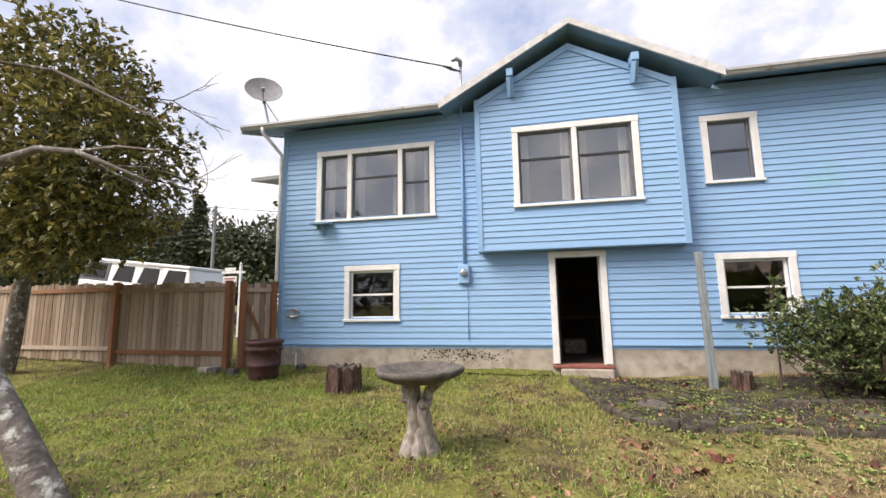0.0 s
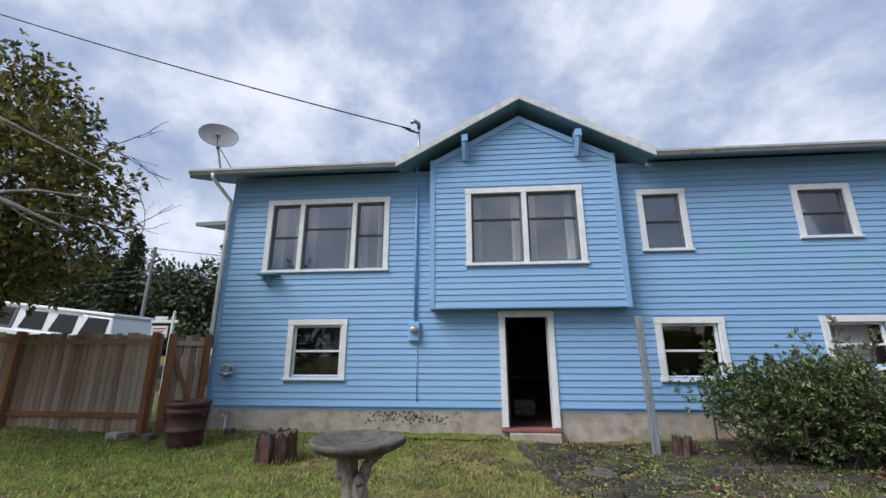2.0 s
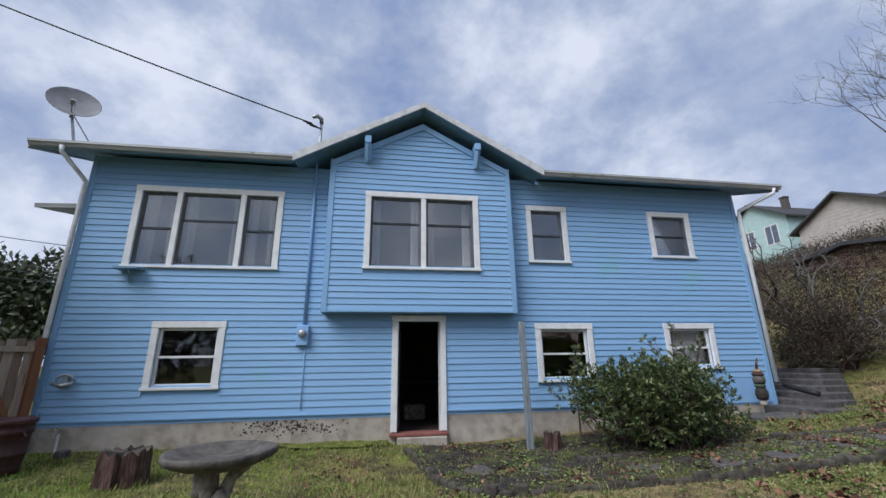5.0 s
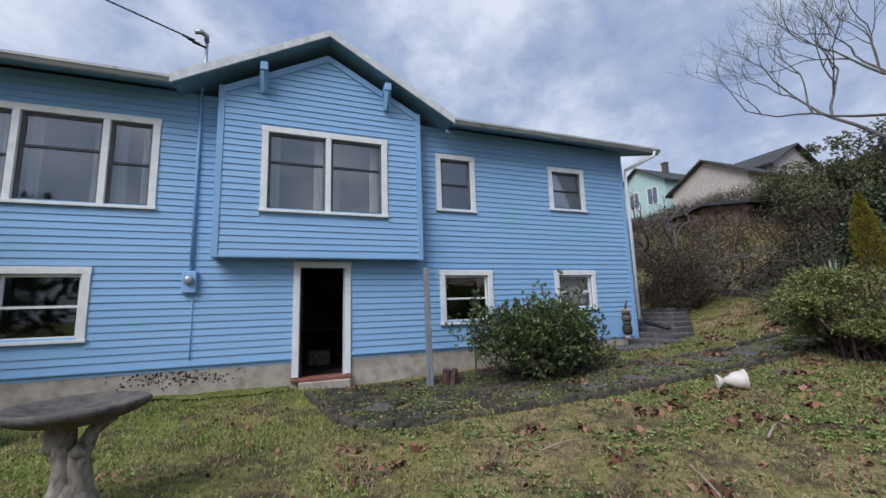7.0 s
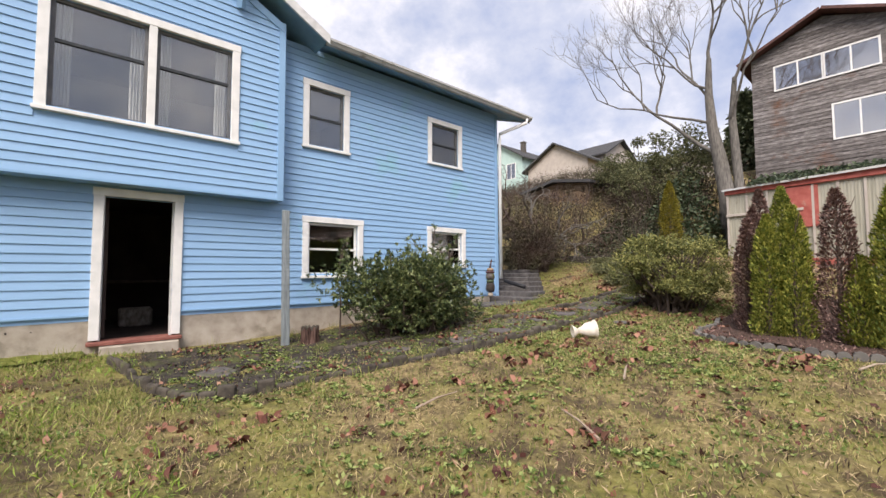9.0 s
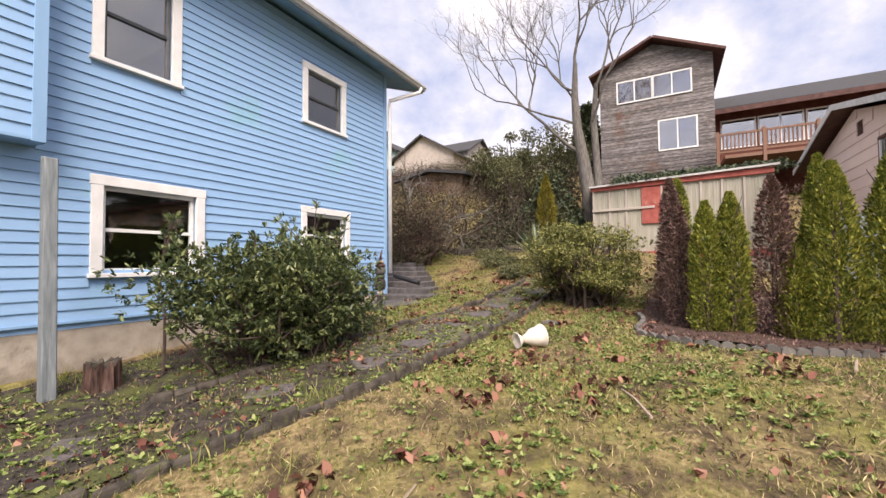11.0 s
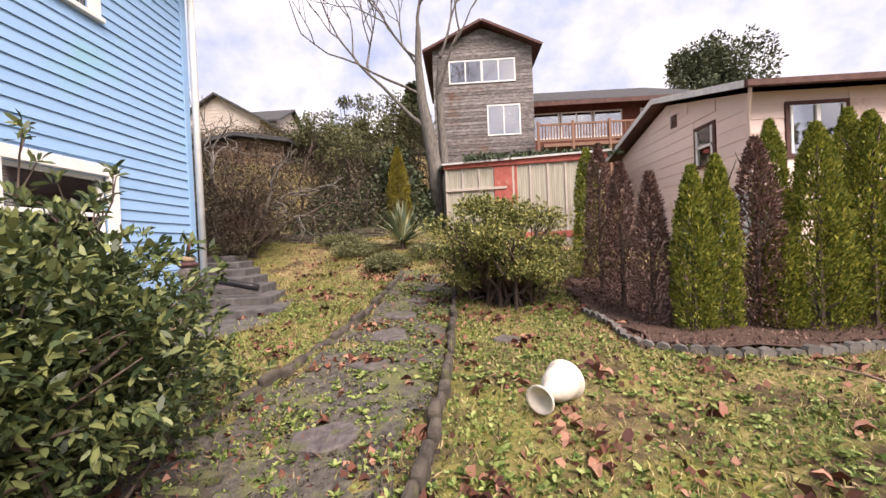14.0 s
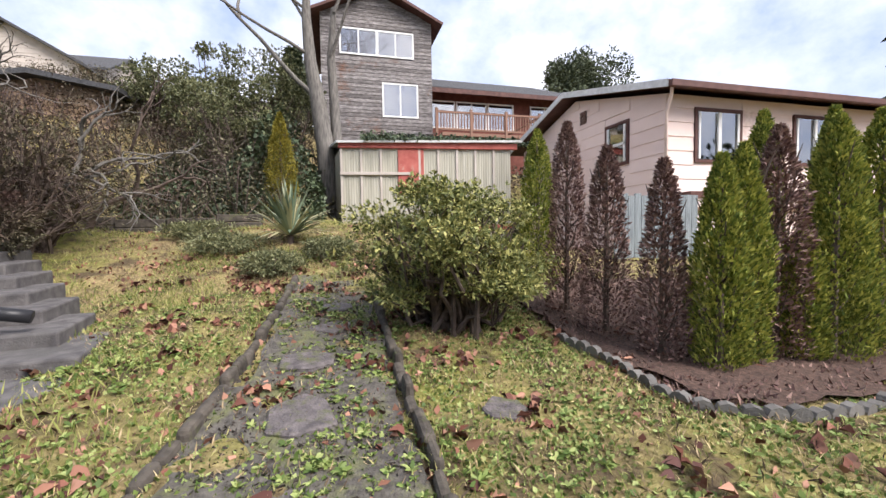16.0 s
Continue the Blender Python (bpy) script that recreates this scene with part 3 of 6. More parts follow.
# windows
def window(parent, w, y, panes, rail, sash="sash", trim="white", glass="glass", drapes=False):
    """Trim, sashes with a meeting rail, and glass. panes: the x bounds of the lights; rail: height of the rail, a share."""
    win = new("window")
    win.parent = parent
    x0, x1, z0, z1 = w
    t = TRIM
    trims = [(x0, x0 + t, y - 0.045, y + 0.01, z0 + 0.05, z1 - t), (x1 - t, x1, y - 0.045, y + 0.01, z0 + 0.05, z1 - t),
             (x0 - 0.01, x1 + 0.01, y - 0.048, y + 0.01, z1 - t, z1), (x0 - 0.02, x1 + 0.02, y - 0.07, y + 0.01, z0, z0 + 0.05)]
    ix0, ix1, iz0, iz1 = x0 + t, x1 - t, z0 + 0.05, z1 - t
    cuts = [ix0] + [c for p in panes for c in (p - 0.05, p + 0.05)] + [ix1]
    for p in panes:
        trims.append((p - 0.05, p + 0.05, y - 0.043, y + 0.02, iz0, iz1))
    boxes("casing", trims, trim, win, 0.004)
    for a, b in zip(cuts[0::2], cuts[1::2]):
        r = rail if not hasattr(rail, "__len__") else rail[cuts.index(a) // 2]
        zr = iz0 + (iz1 - iz0) * r
        s = 0.045
        boxes("sash", [(a, a + s, y + 0.03, y + 0.07, iz0, iz1), (b - s, b, y + 0.03, y + 0.07, iz0, iz1), (a + s, b - s, y + 0.03, y + 0.07, iz0, iz0 + s + 0.01),
                       (a + s, b - s, y + 0.03, y + 0.07, iz1 - s, iz1)], sash, win)
        boxes("meeting_rail", [(a + s, b - s, y + 0.022, y + 0.075, zr - 0.02, zr + 0.02)], "sash_dark" if sash == "sash" else sash, win)
        pane = boxes("pane", [(a + s, b - s, y + 0.048, y + 0.053, iz0 + s, zr - 0.02), (a + s, b - s, y + 0.056, y + 0.061, zr + 0.02, iz1 - s)], glass, win)
        pane.visible_shadow = False
        # reveal behind the sash
        for e in (a - 0.002, b):
            boxes("jamb", [(e, e + 0.002, y + 0.02, y + 0.16, iz0, iz1)], sash, win)
        if drapes:
            vs, fs = [], []
            for sgn, edge in ((1, a), (-1, b)):
                n, base = 14, len(vs)
                for i in range(n + 1):
                    xx = edge + sgn * (0.04 + 0.16 * i / n)
                    yy = y + 0.24 + 0.02 * math.sin(i * 1.9)
                    vs += [(xx, yy, iz0 - 0.1), (xx, yy, iz1 + 0.1)]
                fs += [(base + 2 * i, base + 2 * i + 2, base + 2 * i + 3, base + 2 * i + 1) for i in range(n)]
            mesh_ob("curtain", vs, fs, "curtain", win)
    return win


window(house, W1, WALL_Y, [-4.17, -2.98], [0.5, 0.62, 0.5], drapes=True)
window(house, W2, BAY_Y, [0.67], [0.62, 0.62], drapes=True)
window(house, W3, WALL_Y, [], 0.5)
window(house, W4, WALL_Y, [], 0.5)
window(house, W5, WALL_Y, [], 0.5, sash="white", glass="glass_low")
window(house, W6, WALL_Y, [], 0.5, sash="white", glass="glass_low")
window(house, W7, WALL_Y, [], 0.5, sash="white", glass="glass_low")
# a white slatted blind behind one of the low windows
blind = empty("blind", "white slatted blind hanging inside a low window", "blind")
for i in range(26):
    z = 1.86 + i * 0.028
    mesh_ob("slat", [(6.14, 8.9, z), (7.1, 8.9, z), (7.1, 8.918, z + 0.02), (6.14, 8.918, z + 0.02)], [(0, 1, 2, 3)], "white", blind)

# the open doorway
doorway = new("door")
doorway.parent = house
dx0, dx1, dz0, dz1 = DOOR
boxes("casing", [(dx0, dx0 + TRIM, WALL_Y - 0.05, WALL_Y + 0.02, dz0 + 0.02, dz1 - TRIM), (dx1 - TRIM, dx1, WALL_Y - 0.05, WALL_Y + 0.02, dz0 + 0.02, dz1 - TRIM),
                 (dx0 - 0.01, dx1 + 0.01, WALL_Y - 0.052, WALL_Y + 0.02, dz1 - TRIM, dz1)], "white", doorway, 0.004)
for e in (dx0 + TRIM, dx1 - TRIM):
    boxes("jamb", [(e - 0.015, e + 0.015, WALL_Y + 0.02, WALL_Y + 0.16, dz0, dz1 - TRIM)], "white_worn", doorway)
# The leaf takes the unlit-room colour, so its shade is painted too.
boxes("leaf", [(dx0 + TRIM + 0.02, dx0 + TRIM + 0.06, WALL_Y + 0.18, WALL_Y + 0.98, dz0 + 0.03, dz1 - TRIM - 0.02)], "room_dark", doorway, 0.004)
boxes("threshold", [(dx0 - 0.02, dx1 + 0.02, WALL_Y - 0.12, WALL_Y + 0.2, dz0 - 0.05, dz0)], "brick", doorway, 0.006)
boxes("step", [(dx0 + 0.12, dx1 - 0.02, WALL_Y - 0.2, WALL_Y, 0.38, dz0 - 0.06)], "concrete", doorway, 0.012)

# rooms behind the openings; the basement's gloom is put into its colour
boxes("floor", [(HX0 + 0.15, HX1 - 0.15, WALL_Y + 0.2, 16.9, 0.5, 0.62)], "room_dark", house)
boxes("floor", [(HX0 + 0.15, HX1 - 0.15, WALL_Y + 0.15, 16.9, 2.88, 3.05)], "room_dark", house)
boxes("ceiling", [(HX0 + 0.15, HX1 - 0.15, WALL_Y + 0.15, 16.9, 5.75, 5.85)], "room", house)
boxes("partition", [(HX0 + 0.15, HX1 - 0.15, 12.6, 12.7, 3.05, 5.75)], "room", house)
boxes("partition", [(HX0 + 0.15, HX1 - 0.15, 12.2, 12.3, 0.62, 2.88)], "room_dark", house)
boxes("partition", [(-1.8, -1.7, WALL_Y + 0.15, 12.6, 3.05, 5.75), (2.65, 2.75, WALL_Y + 0.15, 12.6, 3.05, 5.75), (5.0, 5.1, WALL_Y + 0.15, 12.6, 3.05, 5.75)], "room", house)
bin_in = tagged(bevelled(mesh_ob("storage_box", *box_geo(0.45, 0.95, 10.6, 11.0, 0.62, 0.95), "stone"), 0.03), "grey storage box on the dark basement floor", "box")
bench = empty("workbench", "dark wooden workbench in the basement", "table")
boxes("top", [(0.1, 1.5, 11.3, 12.1, 1.4, 1.45)], "bark_brown", bench, 0.006)
for lx in (0.15, 1.4):
    for ly in (11.35, 12.0):
        boxes("leg", [(lx, lx + 0.06, ly, ly + 0.06, 0.62, 1.4)], "bark_brown", bench)

# roof: long eave with gutter, cross gable over the bay
EAVE_Y, EAVE_Z, RX0, RX1 = 8.22, 5.9, -6.6, 9.33
PITCH = 0.36


def slab(name, quad, thick, mat, parent):
    a, b, c, d = (Vector(p) for p in quad)
    nrm = (b - a).cross(d - a).normalized() * -thick
    v = [a, b, c, d, a + nrm, b + nrm, c + nrm, d + nrm]
    return mesh_ob(name, v, [(0, 1, 2, 3), (7, 6, 5, 4), (0, 4, 5, 1), (1, 5, 6, 2), (2, 6, 7, 3), (3, 7, 4, 0)], mat, parent)


ridge_y = 12.9
ridge_z = EAVE_Z + (ridge_y - EAVE_Y) * PITCH
MY = 9.1
MZ = EAVE_Z + (MY - EAVE_Y) * PITCH
for a, b, y, z in ((RX0, -1.98, EAVE_Y, EAVE_Z), (3.26, RX1, EAVE_Y, EAVE_Z), (-1.98, 3.26, MY, MZ)):
    slab("roof", [(a, y, z + 0.02), (b, y, z + 0.02), (b, ridge_y, ridge_z), (a, ridge_y, ridge_z)], 0.05, "shingle", house)
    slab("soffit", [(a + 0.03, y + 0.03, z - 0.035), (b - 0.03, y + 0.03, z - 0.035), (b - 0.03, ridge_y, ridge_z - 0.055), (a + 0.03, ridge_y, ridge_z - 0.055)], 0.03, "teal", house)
slab("roof", [(RX1, 17.6, EAVE_Z + 0.02), (RX0, 17.6, EAVE_Z + 0.02), (RX0, ridge_y, ridge_z), (RX1, ridge_y, ridge_z)], 0.05, "shingle", house)
for gx in (HX0, HX1 - 0.14):
    mesh_ob("gable_wall", *joined([([(gx, WALL_Y, TOP_Z - 0.05), (gx, 17.1, TOP_Z - 0.05), (gx, ridge_y, ridge_z - 0.1), (gx + 0.14, WALL_Y, TOP_Z - 0.05), (gx + 0.14, 17.1, TOP_Z - 0.05), (gx + 0.14, ridge_y, ridge_z - 0.1)],
                                    [(0, 1, 2), (5, 4, 3), (0, 2, 5, 3), (1, 4, 5, 2)])]), "blue_flat", house)
for fx in (RX0 - 0.03, RX1):
    slab("barge_board", [(fx, EAVE_Y, EAVE_Z - 0.12), (fx, ridge_y, ridge_z - 0.14), (fx, ridge_y, ridge_z + 0.03), (fx, EAVE_Y, EAVE_Z + 0.05)], 0.03, "white_worn", house)


def gutter(x0, x1):
    prof = [(0.0, 0.0), (0.0, -0.1), (-0.07, -0.105), (-0.1, -0.05), (-0.115, -0.045), (-0.115, 0.0), (-0.1, 0.0), (-0.1, -0.03), (-0.06, -0.09), (-0.01, -0.09), (-0.01, 0.0)]
    n = len(prof)
    vs = [(x, EAVE_Y + 0.01 + p[0], EAVE_Z + 0.03 + p[1]) for x in (x0, x1) for p in prof]
    fs = [(i, (i + 1) % n, n + (i + 1) % n, n + i) for i in range(n)] + [tuple(range(n)), tuple(range(2 * n - 1, n - 1, -1))]
    return mesh_ob("gutter", vs, fs, "gutter", house)


GABLE_Y = 8.1
GX0, GX1, GZ0, GTOP = -1.97, 3.27, 5.88, 7.35
gutter(RX0, GX0 + 0.02)
gutter(GX1 - 0.02, RX1)
for sx, gx in ((-1, GX0), (1, GX1)):
    quad = [(gx, GABLE_Y + 0.02, GZ0 + 0.06), (APEX_X, GABLE_Y + 0.02, GTOP - 0.03), (APEX_X, 11.6, GTOP - 0.03), (gx, 9.0, GZ0 + 0.06)]
    quad2 = [(p[0], p[1], p[2] - 0.05) for p in quad]
    if sx > 0:
        quad = [quad[1], quad[0], quad[3], quad[2]]
        quad2 = [quad2[1], quad2[0], quad2[3], quad2[2]]
    slab("roof", quad, 0.045, "shingle", house)
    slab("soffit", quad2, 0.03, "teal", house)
    d = Vector((APEX_X - gx, 0, GTOP - GZ0))
    v = []
    for yy in (GABLE_Y - 0.02, GABLE_Y + 0.018):
        v += [(gx, yy, GZ0 - 0.1), (APEX_X, yy, GTOP - 0.11), (APEX_X, yy, GTOP + 0.02), (gx, yy, GZ0 + 0.08)]
    mesh_ob("barge_board", v, [(0, 1, 2, 3), (7, 6, 5, 4), (0, 4, 5, 1), (2, 6, 7, 3), (0, 3, 7, 4)], "white_worn", house)
    # knee brace and frieze under the gable
    kx = APEX_X + sx * 1.17
    kz = GTOP - 0.27 - 1.17 * (GTOP - GZ0) / (GX1 - APEX_X)
    boxes("bracket", [(kx - 0.065, kx + 0.065, GABLE_Y + 0.022, BAY_Y - 0.047, kz - 0.1, kz + 0.06)], "blue_trim", house, 0.006)
    mesh_ob("bracket", *tube_geo([(kx, GABLE_Y + 0.07, kz - 0.1), (kx, BAY_Y - 0.06, kz - 0.42)], 0.07, 4), "blue_trim", house)
    v = []
    bx = BX0 if sx < 0 else BX1
    for yy in (BAY_Y - 0.045, BAY_Y - 0.02):
        v += [(bx, yy, BZ1 - 0.16), (APEX_X, yy, BZ1 + 0.86), (APEX_X, yy, BZ1 + 1.0), (bx, yy, BZ1 - 0.02)]
    mesh_ob("frieze", v, [(0, 1, 2, 3), (7, 6, 5, 4), (0, 4, 5, 1), (2, 6, 7, 3), (0, 3, 7, 4), (1, 5, 6, 2)], "blue_trim", house)

# downspouts, conduit and meter
def pipe(name, pts, r, mat, parent, n=8):
    return mesh_ob(name, *tube_geo(pts, r, n), mat, parent, smooth=True)


pipe("downspout", [(RX0 + 0.55, EAVE_Y - 0.06, EAVE_Z - 0.06), (RX0 + 0.56, EAVE_Y - 0.05, EAVE_Z - 0.17), (HX0 - 0.03, WALL_Y - 0.1, EAVE_Z - 0.55), (HX0 - 0.03, WALL_Y - 0.1, EAVE_Z - 0.7), (HX0 - 0.05, WALL_Y - 0.1, 2.0), (HX0 - 0.05, WALL_Y - 0.1, 0.6)], 0.04, "white_worn", house)
pipe("downspout", [(RX1 - 0.2, EAVE_Y - 0.06, EAVE_Z - 0.06), (RX1 - 0.22, EAVE_Y - 0.05, EAVE_Z - 0.17), (HX1 + 0.06, WALL_Y - 0.1, EAVE_Z - 0.5), (HX1 + 0.05, WALL_Y - 0.1, EAVE_Z - 0.65), (HX1 + 0.05, WALL_Y - 0.1, 1.4)], 0.045, "white", house)
pipe("conduit", [(-1.6, WALL_Y - 0.05, 2.6), (-1.6, WALL_Y - 0.05, 6.2)], 0.028, "blue_flat", house)
pipe("conduit", [(-1.56, WALL_Y - 0.038, 2.25), (-1.55, WALL_Y - 0.038, 1.1)], 0.008, "blue_trim", house, 5)
meter = empty("electric_meter", "grey electric meter box with a round glass dial on the siding", "meter")
boxes("box", [(-1.72, -1.5, WALL_Y - 0.11, WALL_Y - 0.027, 2.24, 2.62)], "blue_flat", meter, 0.012)
g = tube_geo([(-1.61, WALL_Y - 0.11, 2.46), (-1.61, WALL_Y - 0.16, 2.46), (-1.61, WALL_Y - 0.18, 2.46)], [0.075, 0.075, 0.055], 20)
mesh_ob("dial", *g, "metal", meter, True)
# service mast and drop cable
mast = empty("service_mast", "galvanised service mast with insulators on the roof", "mast")
mesh_ob("pole", *tube_geo([(-1.62, 8.95, 6.15), (-1.62, 8.95, 7.2)], 0.03, 8), "metal", mast, True)
mesh_ob("weatherhead", *tube_geo([(-1.62, 8.95, 7.18), (-1.62, 8.9, 7.28), (-1.7, 8.85, 7.32), (-1.8, 8.82, 7.27)], [0.045, 0.05, 0.05, 0.04], 8), "metal", mast, True)
mesh_ob("insulator", *joined([tube_geo([(-1.62 - 0.1 * i, 8.93, 7.05 + 0.05 * i), (-1.85 - 0.08 * i, 8.85, 7.08 + 0.05 * i)], 0.02, 6) for i in range(3)]), "cable", mast)
cable = mesh_ob("service_cable", *tube_geo([Vector((-1.8, 8.85, 7.12)).lerp(Vector((-16.3, 7.3, 11.75)), i / 24) - Vector((0, 0, 0.7 * (i / 24) * (1 - i / 24))) for i in range(25)], 0.016, 5), "cable")
tagged(cable, "black overhead service cable sagging to the house", "cable")

# satellite dish on the eave
dish = empty("satellite_dish", "grey satellite dish on a tripod at the roof edge", "satellite dish")
dc = Vector((-6.35, 8.55, 7.02))
dn = Vector((0.5, -0.75, 0.42)).normalized()
rot = dn.to_track_quat("Z", "X").to_matrix()
prof = [(0.0, -0.085), (0.17, -0.07), (0.31, -0.045), (0.42, 0.0), (0.425, 0.012), (0.41, 0.005), (0.3, -0.032), (0.16, -0.057), (0.0, -0.068)]
v, f = lathe_geo(prof, 28)
mesh_ob("reflector", [dc + rot @ Vector((p[0], p[1], p[2])) for p in v], f, "dish", dish, True)
mesh_ob("mount", *joined([tube_geo([dc - dn * 0.07, dc + Vector((0.02, -0.02, -0.25)), (-6.2, 8.62, 6.06)], 0.025, 6), tube_geo([dc + Vector((0.02, -0.02, -0.25)), (-6.05, 8.95, 6.15)], 0.012, 5),
                          tube_geo([dc + Vector((0.02, -0.02, -0.25)), (-6.4, 8.95, 6.15)], 0.012, 5), tube_geo([dc - Vector((0, 0, 0.36)), dc + dn * 0.3 - Vector((0, 0, 0.3))], 0.016, 5), tube_geo([dc + dn * 0.27 - Vector((0, 0, 0.3)), dc + dn * 0.34 - Vector((0, 0, 0.26))], 0.045, 8)]), "metal", dish)
# small lower roof at the far corner
slab("roof", [(-8.1, 10.5, 5.56), (HX0, 10.5, 5.62), (HX0, 14, 6.3), (-8.1, 14, 6.3)], 0.1, "gutter", house)

# small painted shelf under the wide window
ledge = empty("wall_shelf", "small blue wooden shelf bracketed under a window", "shelf")
boxes("board", [(-4.98, -4.55, WALL_Y - 0.26, WALL_Y - 0.03, 3.62, 3.66)], "teal", ledge, 0.004)
mesh_ob("bracket", *tube_geo([(-4.76, WALL_Y - 0.2, 3.62), (-4.76, WALL_Y - 0.1, 3.52), (-4.76, WALL_Y - 0.04, 3.38)], 0.02, 6), "teal", ledge)
# hose hanger and tap
hanger = empty("hose_hanger", "metal hose hanger on the blue siding", "hose hanger")
mesh_ob("ring", *tube_geo([(-5.42 + 0.14 * math.cos(a), WALL_Y - 0.1, 1.68 + 0.1 * math.sin(a)) for a in np.linspace(0, 2 * math.pi, 17)], 0.018, 6), "metal", hanger, True)
mesh_ob("tray", *tube_geo([(-5.56, WALL_Y - 0.12, 1.64), (-5.42, WALL_Y - 0.16, 1.6), (-5.28, WALL_Y - 0.12, 1.64)], 0.035, 6), "metal", hanger, True)
mesh_ob("plate", *box_geo(-5.46, -5.38, WALL_Y - 0.1, WALL_Y - 0.02, 1.6, 1.76), "metal", hanger)
tap = empty("garden_tap", "garden tap with a white pipe at the foundation", "tap")
mesh_ob("riser", *tube_geo([(-5.35, WALL_Y - 0.06, 0.4), (-5.35, WALL_Y - 0.06, 0.86)], 0.018, 6), "white", tap)
mesh_ob("spout", *tube_geo([(-5.35, WALL_Y - 0.02, 0.88), (-5.35, WALL_Y - 0.14, 0.86), (-5.36, WALL_Y - 0.17, 0.8)], 0.02, 6), "metal", tap)
mesh_ob("wheel", *tube_geo([(-5.35 + 0.035 * math.cos(a), WALL_Y - 0.12, 0.94 + 0.035 * math.sin(a)) for a in np.linspace(0, 6.283, 9)], 0.008, 4), "metal", tap)


# ---- the yard ----
def birdbath():
    cx, cy = -1.47, 4.58
    z = gz1(cx, cy)
    b = empty("birdbath", "stone birdbath with a wide bowl on a tree-trunk pedestal", "birdbath")
    prof = [(0.0, 0.665), (0.17, 0.67), (0.3, 0.7), (0.4, 0.745), (0.432, 0.775), (0.436, 0.805), (0.42, 0.822), (0.395, 0.815), (0.34, 0.785), (0.2, 0.745), (0.0, 0.735)]
    mesh_ob("bowl", *lathe_geo(prof, 40, (cx, cy, z), 0.07), "stone_dark", b, True)
    stem = []

    def limb(pts, radii, n=16):
        v, f = tube_geo([(cx + p[0], cy + p[1], z + p[2]) for p in pts], radii, n)
        stem.append(([Vector(q) + Vector(q - Vector((cx, cy, q.z))).normalized() * 0.012 * noise.noise(Vector((q.x * 22, q.y * 22, q.z * 6))) for q in v], f))
    limb([(-0.1, -0.03, -0.1), (-0.085, -0.02, 0.06), (-0.05, 0.0, 0.2), (-0.045, 0.0, 0.36), (-0.075, 0.0, 0.52), (-0.1, 0.01, 0.6), (-0.11, 0.02, 0.69)], [0.14, 0.105, 0.085, 0.078, 0.085, 0.1, 0.085])
    limb([(0.11, 0.0, -0.1), (0.09, 0.0, 0.05), (0.055, 0.0, 0.2), (0.04, -0.02, 0.34), (0.035, -0.03, 0.48)], [0.14, 0.1, 0.08, 0.072, 0.062])
    limb([(0.01, -0.08, -0.1), (0.005, -0.06, 0.08), (0.0, -0.035, 0.26)], [0.12, 0.08, 0.04])
    limb([(0.02, 0.1, -0.1), (0.01, 0.06, 0.1), (0.0, 0.03, 0.3)], [0.12, 0.085, 0.05])
    limb([(0.035, -0.02, 0.42), (0.07, -0.01, 0.52), (0.1, 0.0, 0.6), (0.17, 0.0, 0.665), (0.21, 0.0, 0.7)], [0.06, 0.055, 0.048, 0.045, 0.05], 12)
    limb([(0.03, -0.05, 0.46), (0.07, -0.075, 0.49), (0.085, -0.09, 0.51)], [0.05, 0.055, 0.06], 10)
    limb([(-0.1, -0.02, 0.5), (-0.175, -0.02, 0.535)], [0.055, 0.05], 10)
    mesh_ob("pedestal", *joined(stem), "stone", b, True)
    return b


birdbath()


def stump(cx, cy, r, h):
    z = gz1(cx, cy)
    s = empty("tree_stump", "cut tree stump with dark red ragged bark", "stump")
    n, vs, fs = 40, [], []
    for k, (q, hz) in enumerate(((1.15, -0.1), (1.04, 0.1 * h), (1.0, 0.5 * h), (0.98, h))):
        for i in range(n):
            a = 2 * math.pi * i / n
            w = q * r * (1 + 0.1 * math.sin(i * 2.6) * math.cos(i * 1.1) + 0.05 * math.sin(i * 5.1))
            vs.append((cx + w * math.cos(a), cy + w * math.sin(a), z + hz + (0.04 * math.sin(i * 1.7) if k == 3 else 0)))
    for k in range(3):
        fs += [(k * n + i, k * n + (i + 1) % n, (k + 1) * n + (i + 1) % n, (k + 1) * n + i) for i in range(n)]
    mesh_ob("bark", vs, fs, "bark_red", s)
    mesh_ob("cut_face", [(cx, cy, z + h * 0.97)] + [tuple(vs[3 * n + i]) for i in range(n)], [(0, i + 1, (i + 1) % n + 1) for i in range(n)], "kerb", s)


stump(-3.4, 6.92, 0.28, 0.4)
stump(2.85, 7.8, 0.14, 0.24)


def barrel():
    cx, cy = -5.3, 7.5
    z = gz1(cx, cy)
    b = empty("garbage_can", "dark maroon plastic garbage can by the fence gate", "garbage can")
    mesh_ob("body", *lathe_geo([(0.0, -0.03), (0.25, -0.03), (0.27, 0.1), (0.285, 0.24), (0.298, 0.25), (0.3, 0.28), (0.29, 0.29), (0.305, 0.52), (0.322, 0.53), (0.325, 0.58), (0.312, 0.59), (0.318, 0.64), (0.34, 0.65), (0.345, 0.7), (0.325, 0.72), (0.3, 0.7), (0.25, 0.1), (0, 0.08)], 28, (cx, cy, z)), "barrel", b, True)
